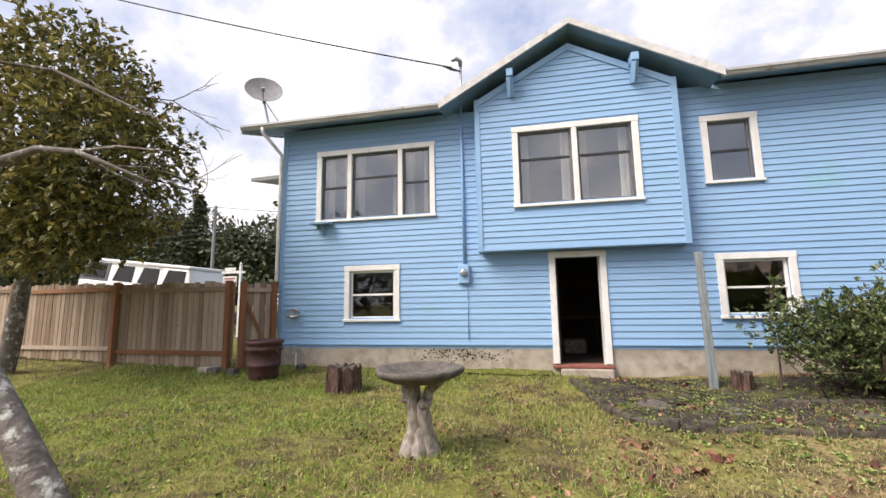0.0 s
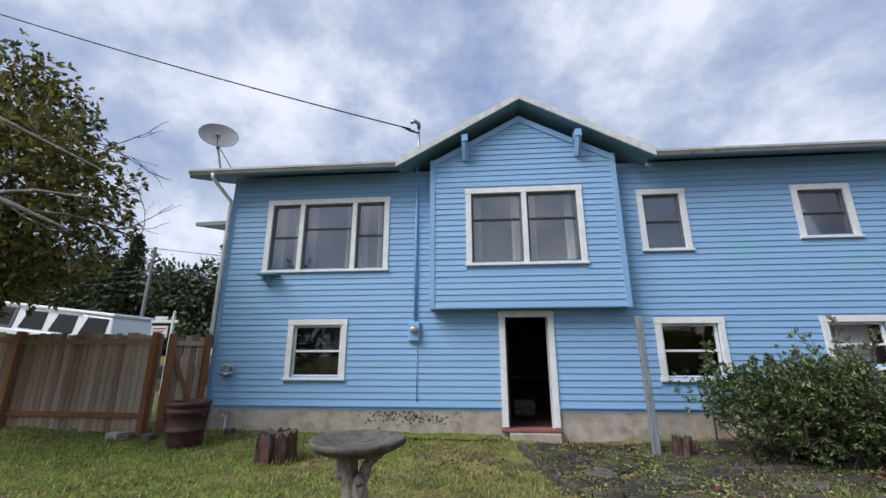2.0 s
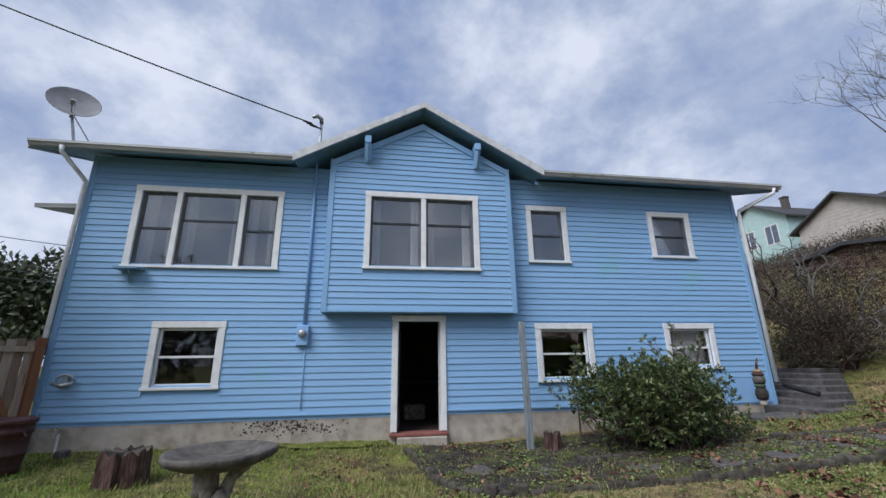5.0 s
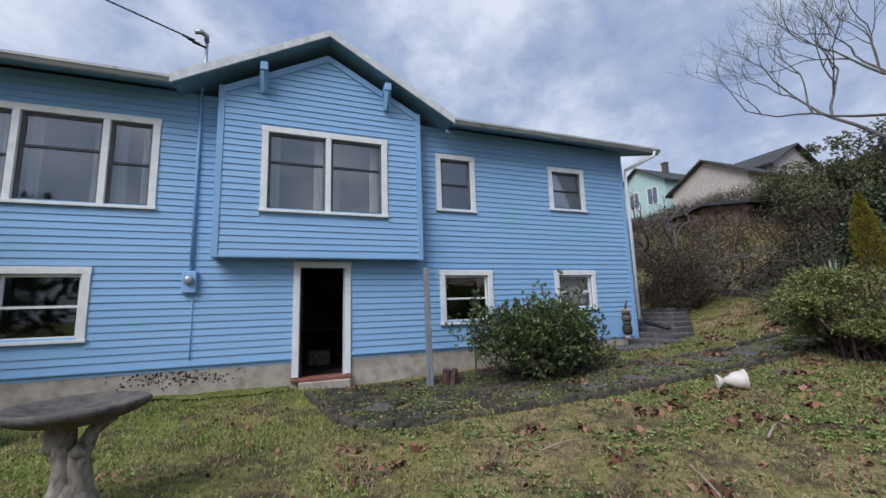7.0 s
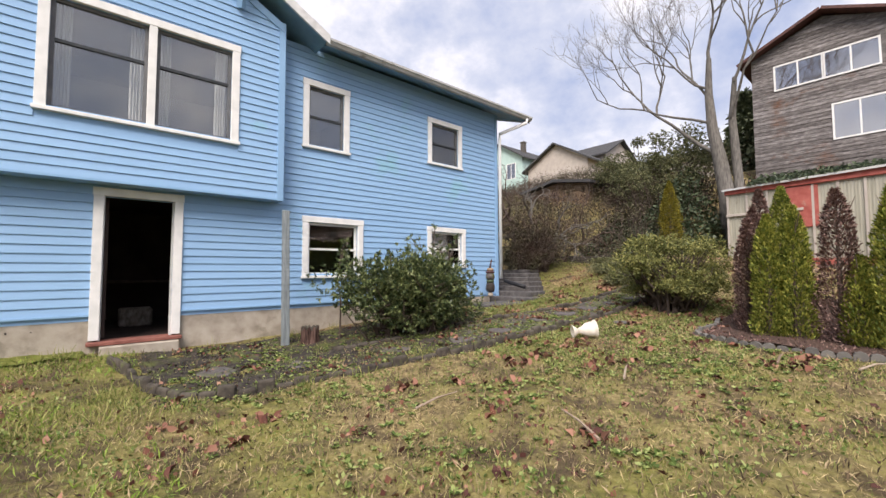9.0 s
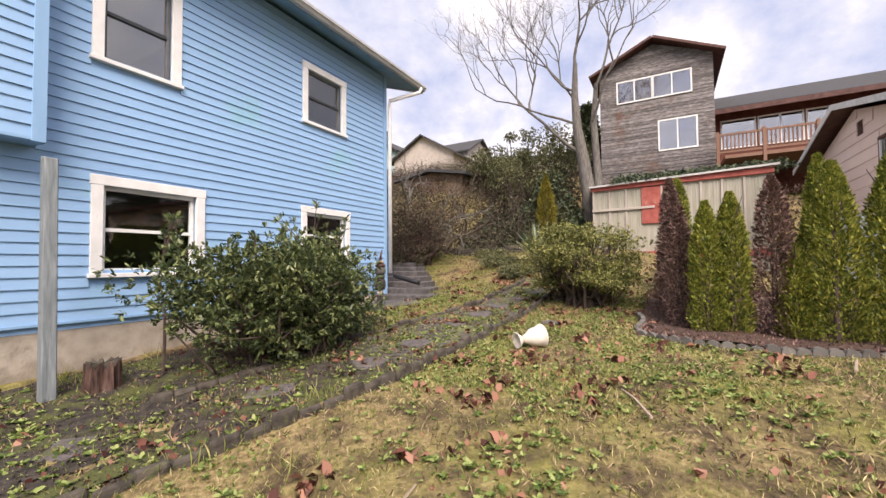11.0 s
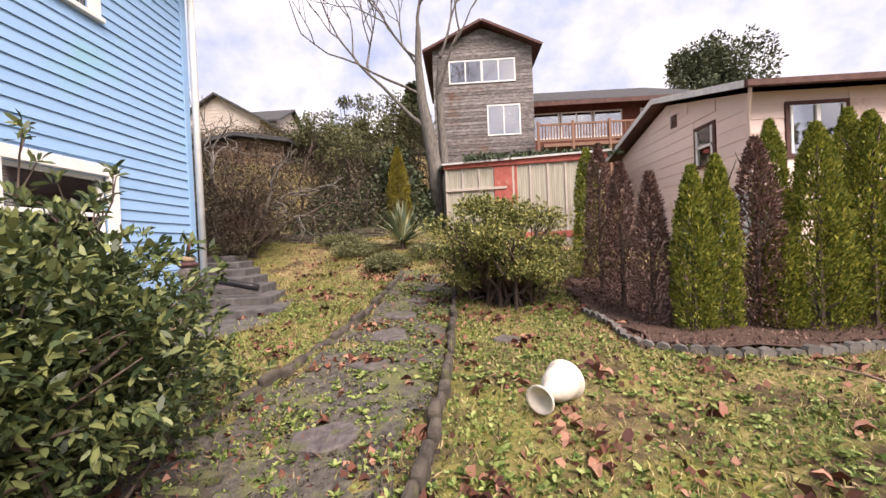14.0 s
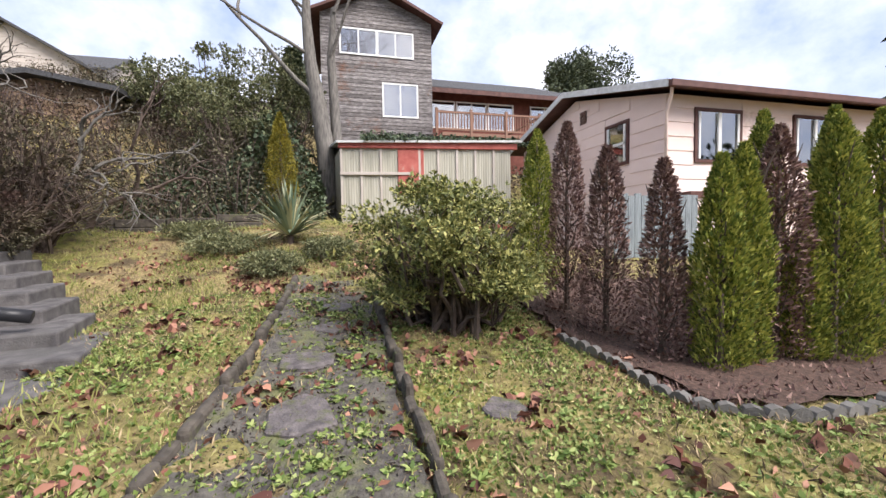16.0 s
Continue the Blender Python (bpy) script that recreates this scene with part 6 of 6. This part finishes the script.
weed_rosettes()
grass("large_leaves", "large curled red-brown maple leaves on the path and lawn", 20000, (0.5, 12.5, 2.0, 8.3), "dead_leaf", 0.075, 333,
      lambda x, y, r: off_walls(x, y) & (1.3 * field(x, y, 2.6, 61) + 0.1 * r.normal(size=len(x)) + 0.2 * ((np.abs(y - 5.0) < 0.45) & (x > 4)) + 0.35 * (np.hypot(x - 10.8, (y - 6.6) * 1.5) < 0.8) + 0.12 * (x > 4) - 0.12 * (x < 3.5) > 0.54), 2.2, 0.6, 0.9, True)
grass("tall_tufts", "tall grass tufts along the bed edging", 16000, (-0.6, 7, 4.9, 8.5), "grass_blade", 0.16, 334,
      lambda x, y, r: (field(x, y, 2.4, 71) > 0.3) & ((~in_bed(x, y)) | (y > 8.1)), 0.45, 0.04)


# ---- neighbours ----
def far_window(parent, face, a0, a1, z0, z1, at, trim="white", mull=1, out=0.05):
    """A framed window on a wall facing -x (face 'x') or +y (face 'y'), at that coordinate."""
    w = new("window")
    w.parent = parent
    t = 0.07

    def bx(p0, p1, q0, q1, d0, d1):
        return (at + d0, at + d1, p0, p1, q0, q1) if face == "x" else (p0, p1, at - d1, at - d0, q0, q1)
    fr = [bx(a0 - t, a0, z0 - t, z1 + t, -out, 0.02), bx(a1, a1 + t, z0 - t, z1 + t, -out, 0.02), bx(a0, a1, z1, z1 + t, -out, 0.02), bx(a0, a1, z0 - t, z0, -out, 0.02)]
    for k in range(1, mull + 1):
        c = a0 + (a1 - a0) * k / (mull + 1)
        fr.append(bx(c - 0.03, c + 0.03, z0, z1, -out * 0.8, 0.02))
    boxes("frame", fr, trim, w)
    # A flat dark sheet on the wall stands for the unlit room within.
    boxes("recess", [bx(a0, a1, z0, z1, -0.012, -0.008)], "room_dark", w)
    boxes("pane", [bx(a0, a1, z0, z1, -0.024, -0.018)], "glass_far", w).visible_shadow = False
    return w


def tower():
    t = empty("shingle_house", "tall weathered shingle house with a gable and white windows", "house")
    X, y0, y1, zb, ze, za = 24.1, 0.95, 6.1, 6.3, 11.75, 12.8
    ym = 3.52
    sh = [(X, y0, zb - 2), (X, y1, zb - 2), (X, y1, ze), (X, ym, za), (X, y0, ze)]
    n = 5
    mesh_ob("wall", sh + [(31, p[1], p[2]) for p in sh], [tuple(range(n - 1, -1, -1)), tuple(range(n, 2 * n))] + [(i, (i + 1) % n, n + (i + 1) % n, n + i) for i in range(n)], "shake", t)

    def flip(p):
        return (X + (p[1] - 0.0), p[0], p[2])

    def shape(z, zt):
        if zt <= ze:
            return y0, y1
        k = min(1, (zt - ze) / (za - ze))
        return y0 + (ym - y0) * k, y1 + (ym - y1) * k
    holes = [(1.72, 3.3, 7.25, 8.7), (3.62, 5.2, 10.02, 11.08), (1.9, 3.5, 10.02, 11.08)]
    lap_boards(t, y0, y1, zb, za - 0.1, 0.0, [(a - 0.07, b + 0.07, c - 0.07, d + 0.07) for a, b, c, d in holes], "shake", 0.17, "shingle_course", shape, flip)
    for a, b, c, d in holes:
        far_window(t, "x", a, b, c, d, X)
    for s, ya in ((-1, y0 - 0.45), (1, y1 + 0.45)):
        zz = ze - 0.25
        q = [(X - 0.5, ya, zz), (X - 0.5, ym, za + 0.12), (31.3, ym, za + 0.12), (31.3, ya, zz)]
        slab("roof", q if s < 0 else [q[1], q[0], q[3], q[2]], 0.12, "brown_trim", t)
    # wing with the deck
    w = empty("deck_house", "low red-brown house wing with wide windows under a dark roof", "house")
    boxes("wall", [(27.0, 33, -9.5, y0, 4.5, 9.7)], "red_wall", w)
    v = [(26.0, -10.2, 9.4), (26.0, y0, 9.5), (30.5, y0, 11.55), (30.5, -7.6, 11.5), (35, -10.2, 9.4), (35, y0, 9.5)]
    v2 = [(p[0], p[1], p[2] - 0.18) for p in v]
    mesh_ob("roof", v + v2, [(0, 1, 2, 3), (3, 2, 5, 4), (0, 3, 4), (7, 6, 9, 8), (8, 9, 10, 11), (0, 6, 7, 1), (4, 10, 6, 0)], "shingle", w)
    boxes("fascia", [(25.95, 26.0, -10.2, y0, 9.18, 9.42)], "brown_trim", w)
    for a, b in ((-1.0, 0.4), (-2.9, -1.2), (-4.6, -3.1), (-7.6, -5.8)):
        far_window(w, "x", a, b, 7.6, 9.0, 27.0, "white", 0 if b - a < 1.5 else 1)
    d = empty("deck", "weathered cedar deck with a slatted railing", "deck")
    boxes("floor", [(23.2, 27, -4.4, 0.7, 6.25, 6.4)], "cedar_deck", d)
    for zz in (6.5, 7.3):
        boxes("rail", [(23.2, 23.28, -4.4, 1.0, zz, zz + 0.09)], "cedar_deck", d)
    boxes("rail", [(23.2, 27, -4.4, -4.32, 7.3, 7.39)], "cedar_deck", d)
    for i in range(37):
        yy = -4.35 + i * 0.145
        boxes("baluster", [(23.22, 23.26, yy, yy + 0.05, 6.55, 7.32)], "cedar_deck", d)
    for yy in (-4.4, -2.6, -0.8, 0.9):
        boxes("post", [(23.16, 23.28, yy, yy + 0.12, 4.5, 7.5)], "cedar_deck", d)


tower()


def shed():
    s = empty("shed", "low shed of stained greenish panels with a red door and trim", "shed")
    a, b = Vector((16.62, 5.42, 0)), Vector((16.05, 0.45, 0))
    d = (b - a).normalized()
    nr = Vector((-abs(d.y), d.x, 0)).normalized() * 1.0
    ln = (b - a).length

    def piece(name, s0, s1, o0, o1, z0, z1, mat, bevel=0.0):
        vs = []
        for u in (s0, s1):
            for o in (o0, o1):
                for z in (z0, z1):
                    q = a + d * u + nr * o
                    vs.append((q.x, q.y, z))
        ob = mesh_ob(name, vs, box_geo(0, 1, 0, 1, 0, 1)[1], mat, s)
        return bevelled(ob, bevel) if bevel else ob
    piece("wall", 0, ln, -2.6, -0.06, 1.0, 4.2, "fibre")
    n = 9
    for i in range(n):
        u0, u1 = ln * i / n, ln * (i + 1) / n
        if 1.55 < (u0 + u1) / 2 < 2.35:
            continue
        # corrugated sheet
        m, vs, fs = 14, [], []
        for k in range(m + 1):
            u = u0 + 0.03 + (u1 - u0 - 0.05) * k / m
            o = -0.03 + (0.004 if k % 2 else -0.003)
            p = a + d * u + nr * o
            vs += [(p.x, p.y, 1.2), (p.x, p.y, 4.2)]
        fs = [(2 * k, 2 * k + 2, 2 * k + 3, 2 * k + 1) for k in range(m)]
        mesh_ob("sheet", vs, fs, "fibre", s)
        piece("batten", u0 - 0.03, u0 + 0.03, -0.05, 0.012, 1.2, 4.2, "pale")
    piece("door", 1.6, 2.35, -0.05, 0.01, 2.9, 4.16, "red_paint", 0.01)
    piece("trim", -0.08, ln + 0.15, -0.05, 0.06, 4.18, 4.36, "red_paint", 0.01)
    piece("trim", -0.05, ln * 0.4, -0.05, 0.05, 3.42, 3.5, "pale", 0.005)
    piece("trim", 0.0, ln, -0.05, 0.04, 1.75, 1.95, "red_paint", 0.005)
    vs = []
    for u, o, z in ((-0.15, 0.16, 4.36), (ln + 0.25, 0.16, 4.44), (ln + 0.25, -2.8, 4.75), (-0.15, -2.8, 4.7)):
        q = a + d * u + nr * o
        vs.append((q.x, q.y, z))
    slab("roof", vs, 0.06, "white_worn", s)


shed()
rng = np.random.default_rng(58)
mx, my = rng.uniform(16.2, 19.5, 5000), rng.uniform(-0.3, 4.8, 5000)
mp = np.stack([mx, my, 4.42 + (mx - 16.2) * 0.1 + rng.random(5000) * 0.25 * (mx > 16.8)], 1)
tagged(leaves_ob("roof_ivy", mp, rng.normal(size=mp.shape), 0.12, "ivy", 0.7, None, 6), "ivy and litter grown over the shed roof", "ivy", kind="stuff")


def peach_house():
    h = empty("peach_house", "peach-painted house with a low gable and dark brown trim", "house")
    x0, x1, y0, y1 = 11.9, 18.6, -1.22, -14.0
    zb, ze, zr, xm = 0.6, 4.62, 5.48, 15.25
    sh = [(x0, y0, zb), (x1, y0, zb), (x1, y0, ze), (xm, y0, zr), (x0, y0, ze)]
    n = 5
    mesh_ob("wall", sh + [(p[0], y1, p[2]) for p in sh], [tuple(range(n)), tuple(range(2 * n - 1, n - 1, -1))] + [((i + 1) % n, i, n + i, n + (i + 1) % n) for i in range(n)], "peach", h)
    side = lambda p: (p[0], y0 - (p[1]), p[2])

    def shape(z, zt):
        if zt <= ze:
            return x0, x1
        k = min(1, (zt - ze) / (zr - ze))
        return x0 + (xm - x0) * k, x1 + (xm - x1) * k
    lap_boards(h, x0, x1, 2.5, zr - 0.05, 0.0, [(12.98, 13.9, 3.3, 4.42)], "peach", 0.3, "siding_board", shape, side)
    face = lambda p: (x0 + p[1], -p[0], p[2])
    lap_boards(h, 1.22, 12, 2.55, ze, 0.0, [(1.92, 3.25, 3.15, 4.42), (4.75, 6.15, 3.05, 4.4)], "peach", 0.3, "siding_board", None, face)
    far_window(h, "y", 13.08, 13.8, 3.4, 4.32, y0, "brown_trim", 0)
    boxes("sash", [(13.1, 13.78, y0 + 0.03, y0 + 0.06, 3.82, 3.88), (13.1, 13.16, y0 + 0.03, y0 + 0.06, 3.42, 4.3), (13.72, 13.78, y0 + 0.03, y0 + 0.06, 3.42, 4.3)], "white", h)
    for a, b in ((-3.16, -2.0), (-6.06, -4.84), (-9.5, -8.2)):
        far_window(h, "x", a, b, 3.26, 4.3, x0, "brown_trim", 0)
        boxes("sash", [(x0 - 0.06, x0 - 0.03, a + 0.02, a + 0.07, 3.28, 4.28), (x0 - 0.06, x0 - 0.03, b - 0.07, b - 0.02, 3.28, 4.28), (x0 - 0.07, x0 - 0.03, (a + b) / 2 - 0.04, (a + b) / 2 + 0.04, 3.28, 4.28)], "white", h)
    boxes("band", [(x0 - 0.25, x0, -12, y0 - 0.4, 2.42, 2.55)], "brown_trim", h)
    boxes("band", [(x0 - 0.2, x0, -12, y0 - 0.4, 2.22, 2.42)], "peach", h)
    for i in range(8):
        boxes("vent_slat", [(14.68, 14.98, y0 + 0.02, y0 + 0.05, 4.72 + i * 0.045, 4.74 + i * 0.045)], "brown_trim", h)
    # roof
    for q in ([(x0 - 0.45, y0 + 0.4, ze + 0.0), (xm, y0 + 0.4, zr + 0.12), (xm, y1, zr + 0.12), (x0 - 0.45, y1, ze)], [(xm, y0 + 0.4, zr + 0.12), (x1 + 0.5, y0 + 0.4, ze - 0.03), (x1 + 0.5, y1, ze - 0.03), (xm, y1, zr + 0.12)]):
        slab("roof", q, 0.1, "brown_trim", h)
    v = []
    for yy in (y0 + 0.42, y0 + 0.45):
        v += [(x0 - 0.48, yy, ze - 0.05), (xm, yy, zr + 0.06), (x1 + 0.52, yy, ze - 0.08), (x1 + 0.52, yy, ze + 0.07), (xm, yy, zr + 0.22), (x0 - 0.48, yy, ze + 0.1)]
    mesh_ob("barge_board", v, [(0, 1, 4, 5), (1, 2, 3, 4), (11, 10, 7, 6), (10, 9, 8, 7), (5, 4, 10, 11), (4, 3, 9, 10), (0, 6, 7, 1), (1, 7, 8, 2)], "white_worn", h)
    boxes("gutter", [(x0 - 0.56, x0 - 0.45, -13.5, y0 + 0.4, ze - 0.04, ze + 0.08)], "brown_trim", h)
    pipe("downspout", [(x0 - 0.4, y0 + 0.25, ze), (x0 - 0.35, y0 + 0.22, ze - 0.15), (x0 - 0.05, y0 + 0.06, ze - 0.45), (x0 - 0.05, y0 + 0.06, 2.6)], 0.035, "peach", h)
    pf = empty("board_fence", "pale weathered board fence in front of the peach house", "fence")
    for i in range(13):
        yy = -1.0 + i * 0.14
        boxes("board", [(10.9, 10.93, yy, yy + 0.13, 0.9, 2.4 + 0.02 * math.sin(i * 3))], "grey_wood", pf)


peach_house()


def simple_house(name, label, x0, x1, y0, y1, zb, ze, zr, mat, roof, along="y", wins=()):
    """A far gabled house; the ridge runs along x or y."""
    h = empty(name, label, "house")
    if along == "x":
        m = (y0 + y1) / 2
        sh = [(y0, zb), (y1, zb), (y1, ze), (m, zr), (y0, ze)]
        vs = [(x, p, z) for x in (x0, x1) for p, z in sh]
    else:
        m = (x0 + x1) / 2
        sh = [(x0, zb), (x1, zb), (x1, ze), (m, zr), (x0, ze)]
        vs = [(p, y, z) for y in (y0, y1) for p, z in sh]
    n = 5
    mesh_ob("wall", vs, [tuple(range(n)), tuple(range(2 * n - 1, n - 1, -1))] + [(i, (i + 1) % n, n + (i + 1) % n, n + i) for i in range(n)], mat, h)
    o = 0.45
    sl = (zr - ze) / ((y1 - y0) / 2 if along == "x" else (x1 - x0) / 2)
    for sgn in (-1, 1):
        if along == "x":
            e = y0 - o if sgn < 0 else y1 + o
            q = [(x0 - o, e, ze - o * sl), (x1 + o, e, ze - o * sl), (x1 + o, m, zr), (x0 - o, m, zr)]
        else:
            e = x0 - o if sgn < 0 else x1 + o
            q = [(e, y0 - o, ze - o * sl), (e, y1 + o, ze - o * sl), (m, y1 + o, zr), (m, y0 - o, zr)]
        vs = q + [(p[0], p[1], p[2] + 0.15) for p in q]
        mesh_ob("roof", vs, [(0, 1, 2, 3), (7, 6, 5, 4), (0, 4, 5, 1), (1, 5, 6, 2), (2, 6, 7, 3), (3, 7, 4, 0)], roof, h)
    for a, b, c, d in wins:
        far_window(h, "x", a, b, c, d, x0)
    return h


pale = simple_house("pale_house", "pale pinkish gabled house up the hill", 31.6, 41, 19.1, 25.4, 6, 11.25, 13.1, "pale", "shingle", "x")
lap_boards(pale, 19.1, 25.4, 9.0, 13.0, 0.0, [], "pale", 0.26, "siding_board", lambda z, zt: (19.1, 25.4) if zt <= 11.25 else (19.1 + 3.15 * (zt - 11.25) / 1.85, 25.4 - 3.15 * (zt - 11.25) / 1.85), lambda p: (31.6 + p[1], p[0], p[2]))
lean = simple_house("brick_outbuilding", "low tan outbuilding with a flat-pitched roof", 19.4, 22, 12.2, 15.8, 4, 6.15, 6.45, "tan_brick", "shingle", "x")
lap_boards(lean, 12.2, 15.8, 4.9, 6.15, 0.0, [], "tan_brick", 0.16, "wall_board", None, lambda p: (19.4 + p[1], p[0], p[2]))
mint = simple_house("mint_house", "mint-green house with white-framed windows up the hill", 36, 44, 29.6, 36.0, 6, 14.5, 16.5, "mint", "shingle", "x", ((30.6, 31.8, 12.2, 13.9), (33, 34.2, 12.2, 13.9)))
boxes("chimney", [(39, 39.5, 31.7, 32.2, 15.5, 17.2), (38.95, 39.55, 31.65, 32.25, 17.2, 17.35)], "stone_dark", mint)
simple_house("hilltop_house", "pale hilltop house with a dark gabled roof", 38, 44, 20.8, 26.5, 9, 13.3, 15.0, "pale", "shingle", "y")
simple_house("ridge_house", "grey-roofed house at the top of the hill", 36, 44, 9.5, 16.5, 8, 10.9, 12.0, "pale", "shingle", "y")
simple_house("distant_house", "distant grey gabled house beyond the roofs", 60, 68, -34, -27, 8, 17.5, 19.5, "mint", "shingle", "x")

# retaining wall below the bank
rw = empty("retaining_wall", "low dark timber retaining wall below the bank", "wall")
for i in range(7):
    for k in range(2):
        y = 7.2 + i * 0.95
        z = gz1(14.6, y)
        bevelled(boxes("timber", [(14.5 + 0.02 * k, 14.68, y + 0.01, y + 0.93, z - 0.1 + 0.18 * k, z + 0.07 + 0.18 * k)], "kerb", rw), 0.015)

# ---- across the street ----
def jeep():
    c = empty("parked_car", "white boxy off-road car parked behind the fence", "car")
    x, y, z = -13.6, 12.6, gz1(-13.6, 12.6)
    r = Matrix.Translation((x, y, z + 0.12)) @ Matrix.Rotation(radians(6.5), 4, "Y") @ Matrix.Scale(1.06, 4)

    def part(name, specs, mat, bev=0.05):
        v, f = joined([box_geo(*q) for q in specs])
        return bevelled(mesh_ob(name, [r @ Vector(p) for p in v], f, mat, c), bev, 3)
    part("body", [(-2.1, 2.3, -0.85, 0.85, 0.45, 1.15)], "car_white")
    v = [(-2.15, -0.8, 1.15), (2.2, -0.8, 1.15), (2.2, 0.8, 1.15), (-2.15, 0.8, 1.15), (-1.95, -0.7, 1.78), (2.0, -0.7, 1.78), (2.0, 0.7, 1.78), (-1.95, 0.7, 1.78)]
    bevelled(mesh_ob("cabin", [r @ Vector(p) for p in v], [(0, 1, 5, 4), (1, 2, 6, 5), (2, 3, 7, 6), (3, 0, 4, 7), (4, 5, 6, 7)], "car_white", c), 0.06, 3)
    part("roof", [(-2.0, 2.05, -0.74, 0.74, 1.77, 1.88)], "car_white", 0.05)
    part("roof_seam", [(-1.9, 1.0, -0.748, -0.735, 1.745, 1.775)], "gutter", 0.004)
    for nm, mat, a, b, lo, hi, off in (("quarter_panel", "metal_dark", -2.13, -0.98, 1.15, 1.75, 0.0), ("side_window", "car_dark", -1.98, -1.12, 1.24, 1.7, 0.012), ("side_window", "car_dark", -0.78, -0.02, 1.2, 1.7, 0.004),
                                       ("side_window", "car_dark", 0.2, 0.95, 1.2, 1.7, 0.004), ("side_window", "car_dark", 1.15, 1.95, 1.2, 1.7, 0.004)):
        yl, yh = -0.815 + 0.16 * (lo - 1.15) - off, -0.815 + 0.16 * (hi - 1.15) - off
        v = [(a, yl, lo), (b, yl, lo), (b - 0.05, yh, hi), (a + 0.1, yh, hi)]
        mesh_ob(nm, [r @ Vector(p) for p in v] + [r @ (Vector(p) + Vector((0, 0.02, 0))) for p in v], [(0, 1, 2, 3), (0, 4, 5, 1), (1, 5, 6, 2), (2, 6, 7, 3), (3, 7, 4, 0)], mat, c)
    for a in (-1.4, 1.5):
        for b in (-0.85, 0.85):
            mesh_ob("wheel", [r @ Vector(p) for p in tube_geo([(a, b - 0.12, 0.38), (a, b + 0.12, 0.38)], 0.38, 20)[0]], tube_geo([(0, 0, 0), (0, 1, 0)], 0.38, 20)[1], "pipe_black", c)


jeep()
sign = empty("sign_post", "white wooden sign post with a hanging board", "sign")
sx, sy = -9.75, 11.9
sz = gz1(sx, sy)
boxes("post", [(sx + 0.3, sx + 0.38, sy, sy + 0.08, sz - 0.2, 3.15)], "white", sign, 0.01)
boxes("arm", [(sx - 0.35, sx + 0.5, sy + 0.01, sy + 0.07, 2.92, 3.0)], "white", sign, 0.01)
boxes("board", [(sx - 0.3, sx + 0.2, sy + 0.02, sy + 0.05, 2.5, 2.84)], "white", sign)
boxes("rider", [(sx - 0.25, sx + 0.15, sy + 0.02, sy + 0.05, 3.01, 3.12)], "white", sign)
boxes("text_bar", [(sx - 0.25, sx + 0.15, sy + 0.012, sy + 0.02, 2.74, 2.78), (sx - 0.25, sx + 0.1, sy + 0.012, sy + 0.02, 2.66, 2.69)], "red_paint", sign)
mesh_ob("finial", *lathe_geo([(0.0, 0.0), (0.05, 0.02), (0.03, 0.05), (0.045, 0.09), (0.0, 0.16)], 10, (sx + 0.34, sy + 0.04, 3.14)), "white", sign)
road = boxes("road", [(-70, -7.5, 15.0, 22.0, 0.6, 1.6)], "asphalt")
tagged(road, "grey asphalt street behind the fence", "road", kind="structure")
pole = empty("utility_pole", "pale wooden utility pole across the street", "utility pole")
mesh_ob("pole", *tube_geo([(-26.6, 30, 1.0), (-26.5, 30, 10.6)], [0.16, 0.12], 10), "grey_wood", pole)
mesh_ob("crossarm", *tube_geo([(-27.0, 30, 8.6), (-26.0, 30, 8.6)], 0.05, 6), "grey_wood", pole)
for k, (z0, z1, z2) in enumerate(((10.5, 11.6, 8.2), (8.7, 8.9, 7.2), (8.3, 8.4, 6.9), (7.8, 7.9, 6.5))):
    pts = [Vector((-60, 26, z1)).lerp(Vector((-26.5, 30, z0)), i / 10) - Vector((0, 0, 3 * (i / 10) * (1 - i / 10))) for i in range(11)]
    pts += [Vector((-26.5, 30, z0)).lerp(Vector((6, 32, z2)), i / 10) - Vector((0, 0, 2 * (i / 10) * (1 - i / 10))) for i in range(1, 11)]
    tagged(mesh_ob("power_line", *tube_geo(pts, 0.025, 4), "cable"), "black overhead power line across the street", "cable", "power lines")

# ---- siding boards, last ----
trims = [(w[0] - 0.0, w[1], w[2], w[3]) for w in (W1, W3, W4, W5, W6, W7)]
lap_boards(front, HX0 + 0.07, HX1 - 0.08, SILL_Z, TOP_Z - 0.02, WALL_Y, trims + [(DOOR[0], DOOR[1], 0, DOOR[3]), (BX0 - 0.03, BX1 + 0.03, BZ0, 7), (6.25, HX1, 0, 1.49)])
lap_boards(bay, BX0 + 0.08, BX1 - 0.08, BZ0 + 0.04, BZ1 + 0.95, BAY_Y, [W2], shape=lambda z, zt: (BX0 + 0.08, BX1 - 0.08) if zt <= BZ1 else (BX0 + (APEX_X - BX0) * (zt - BZ1) / 1.02 + 0.02, BX1 + (APEX_X - BX1) * (zt - BZ1) / 1.02 - 0.02))
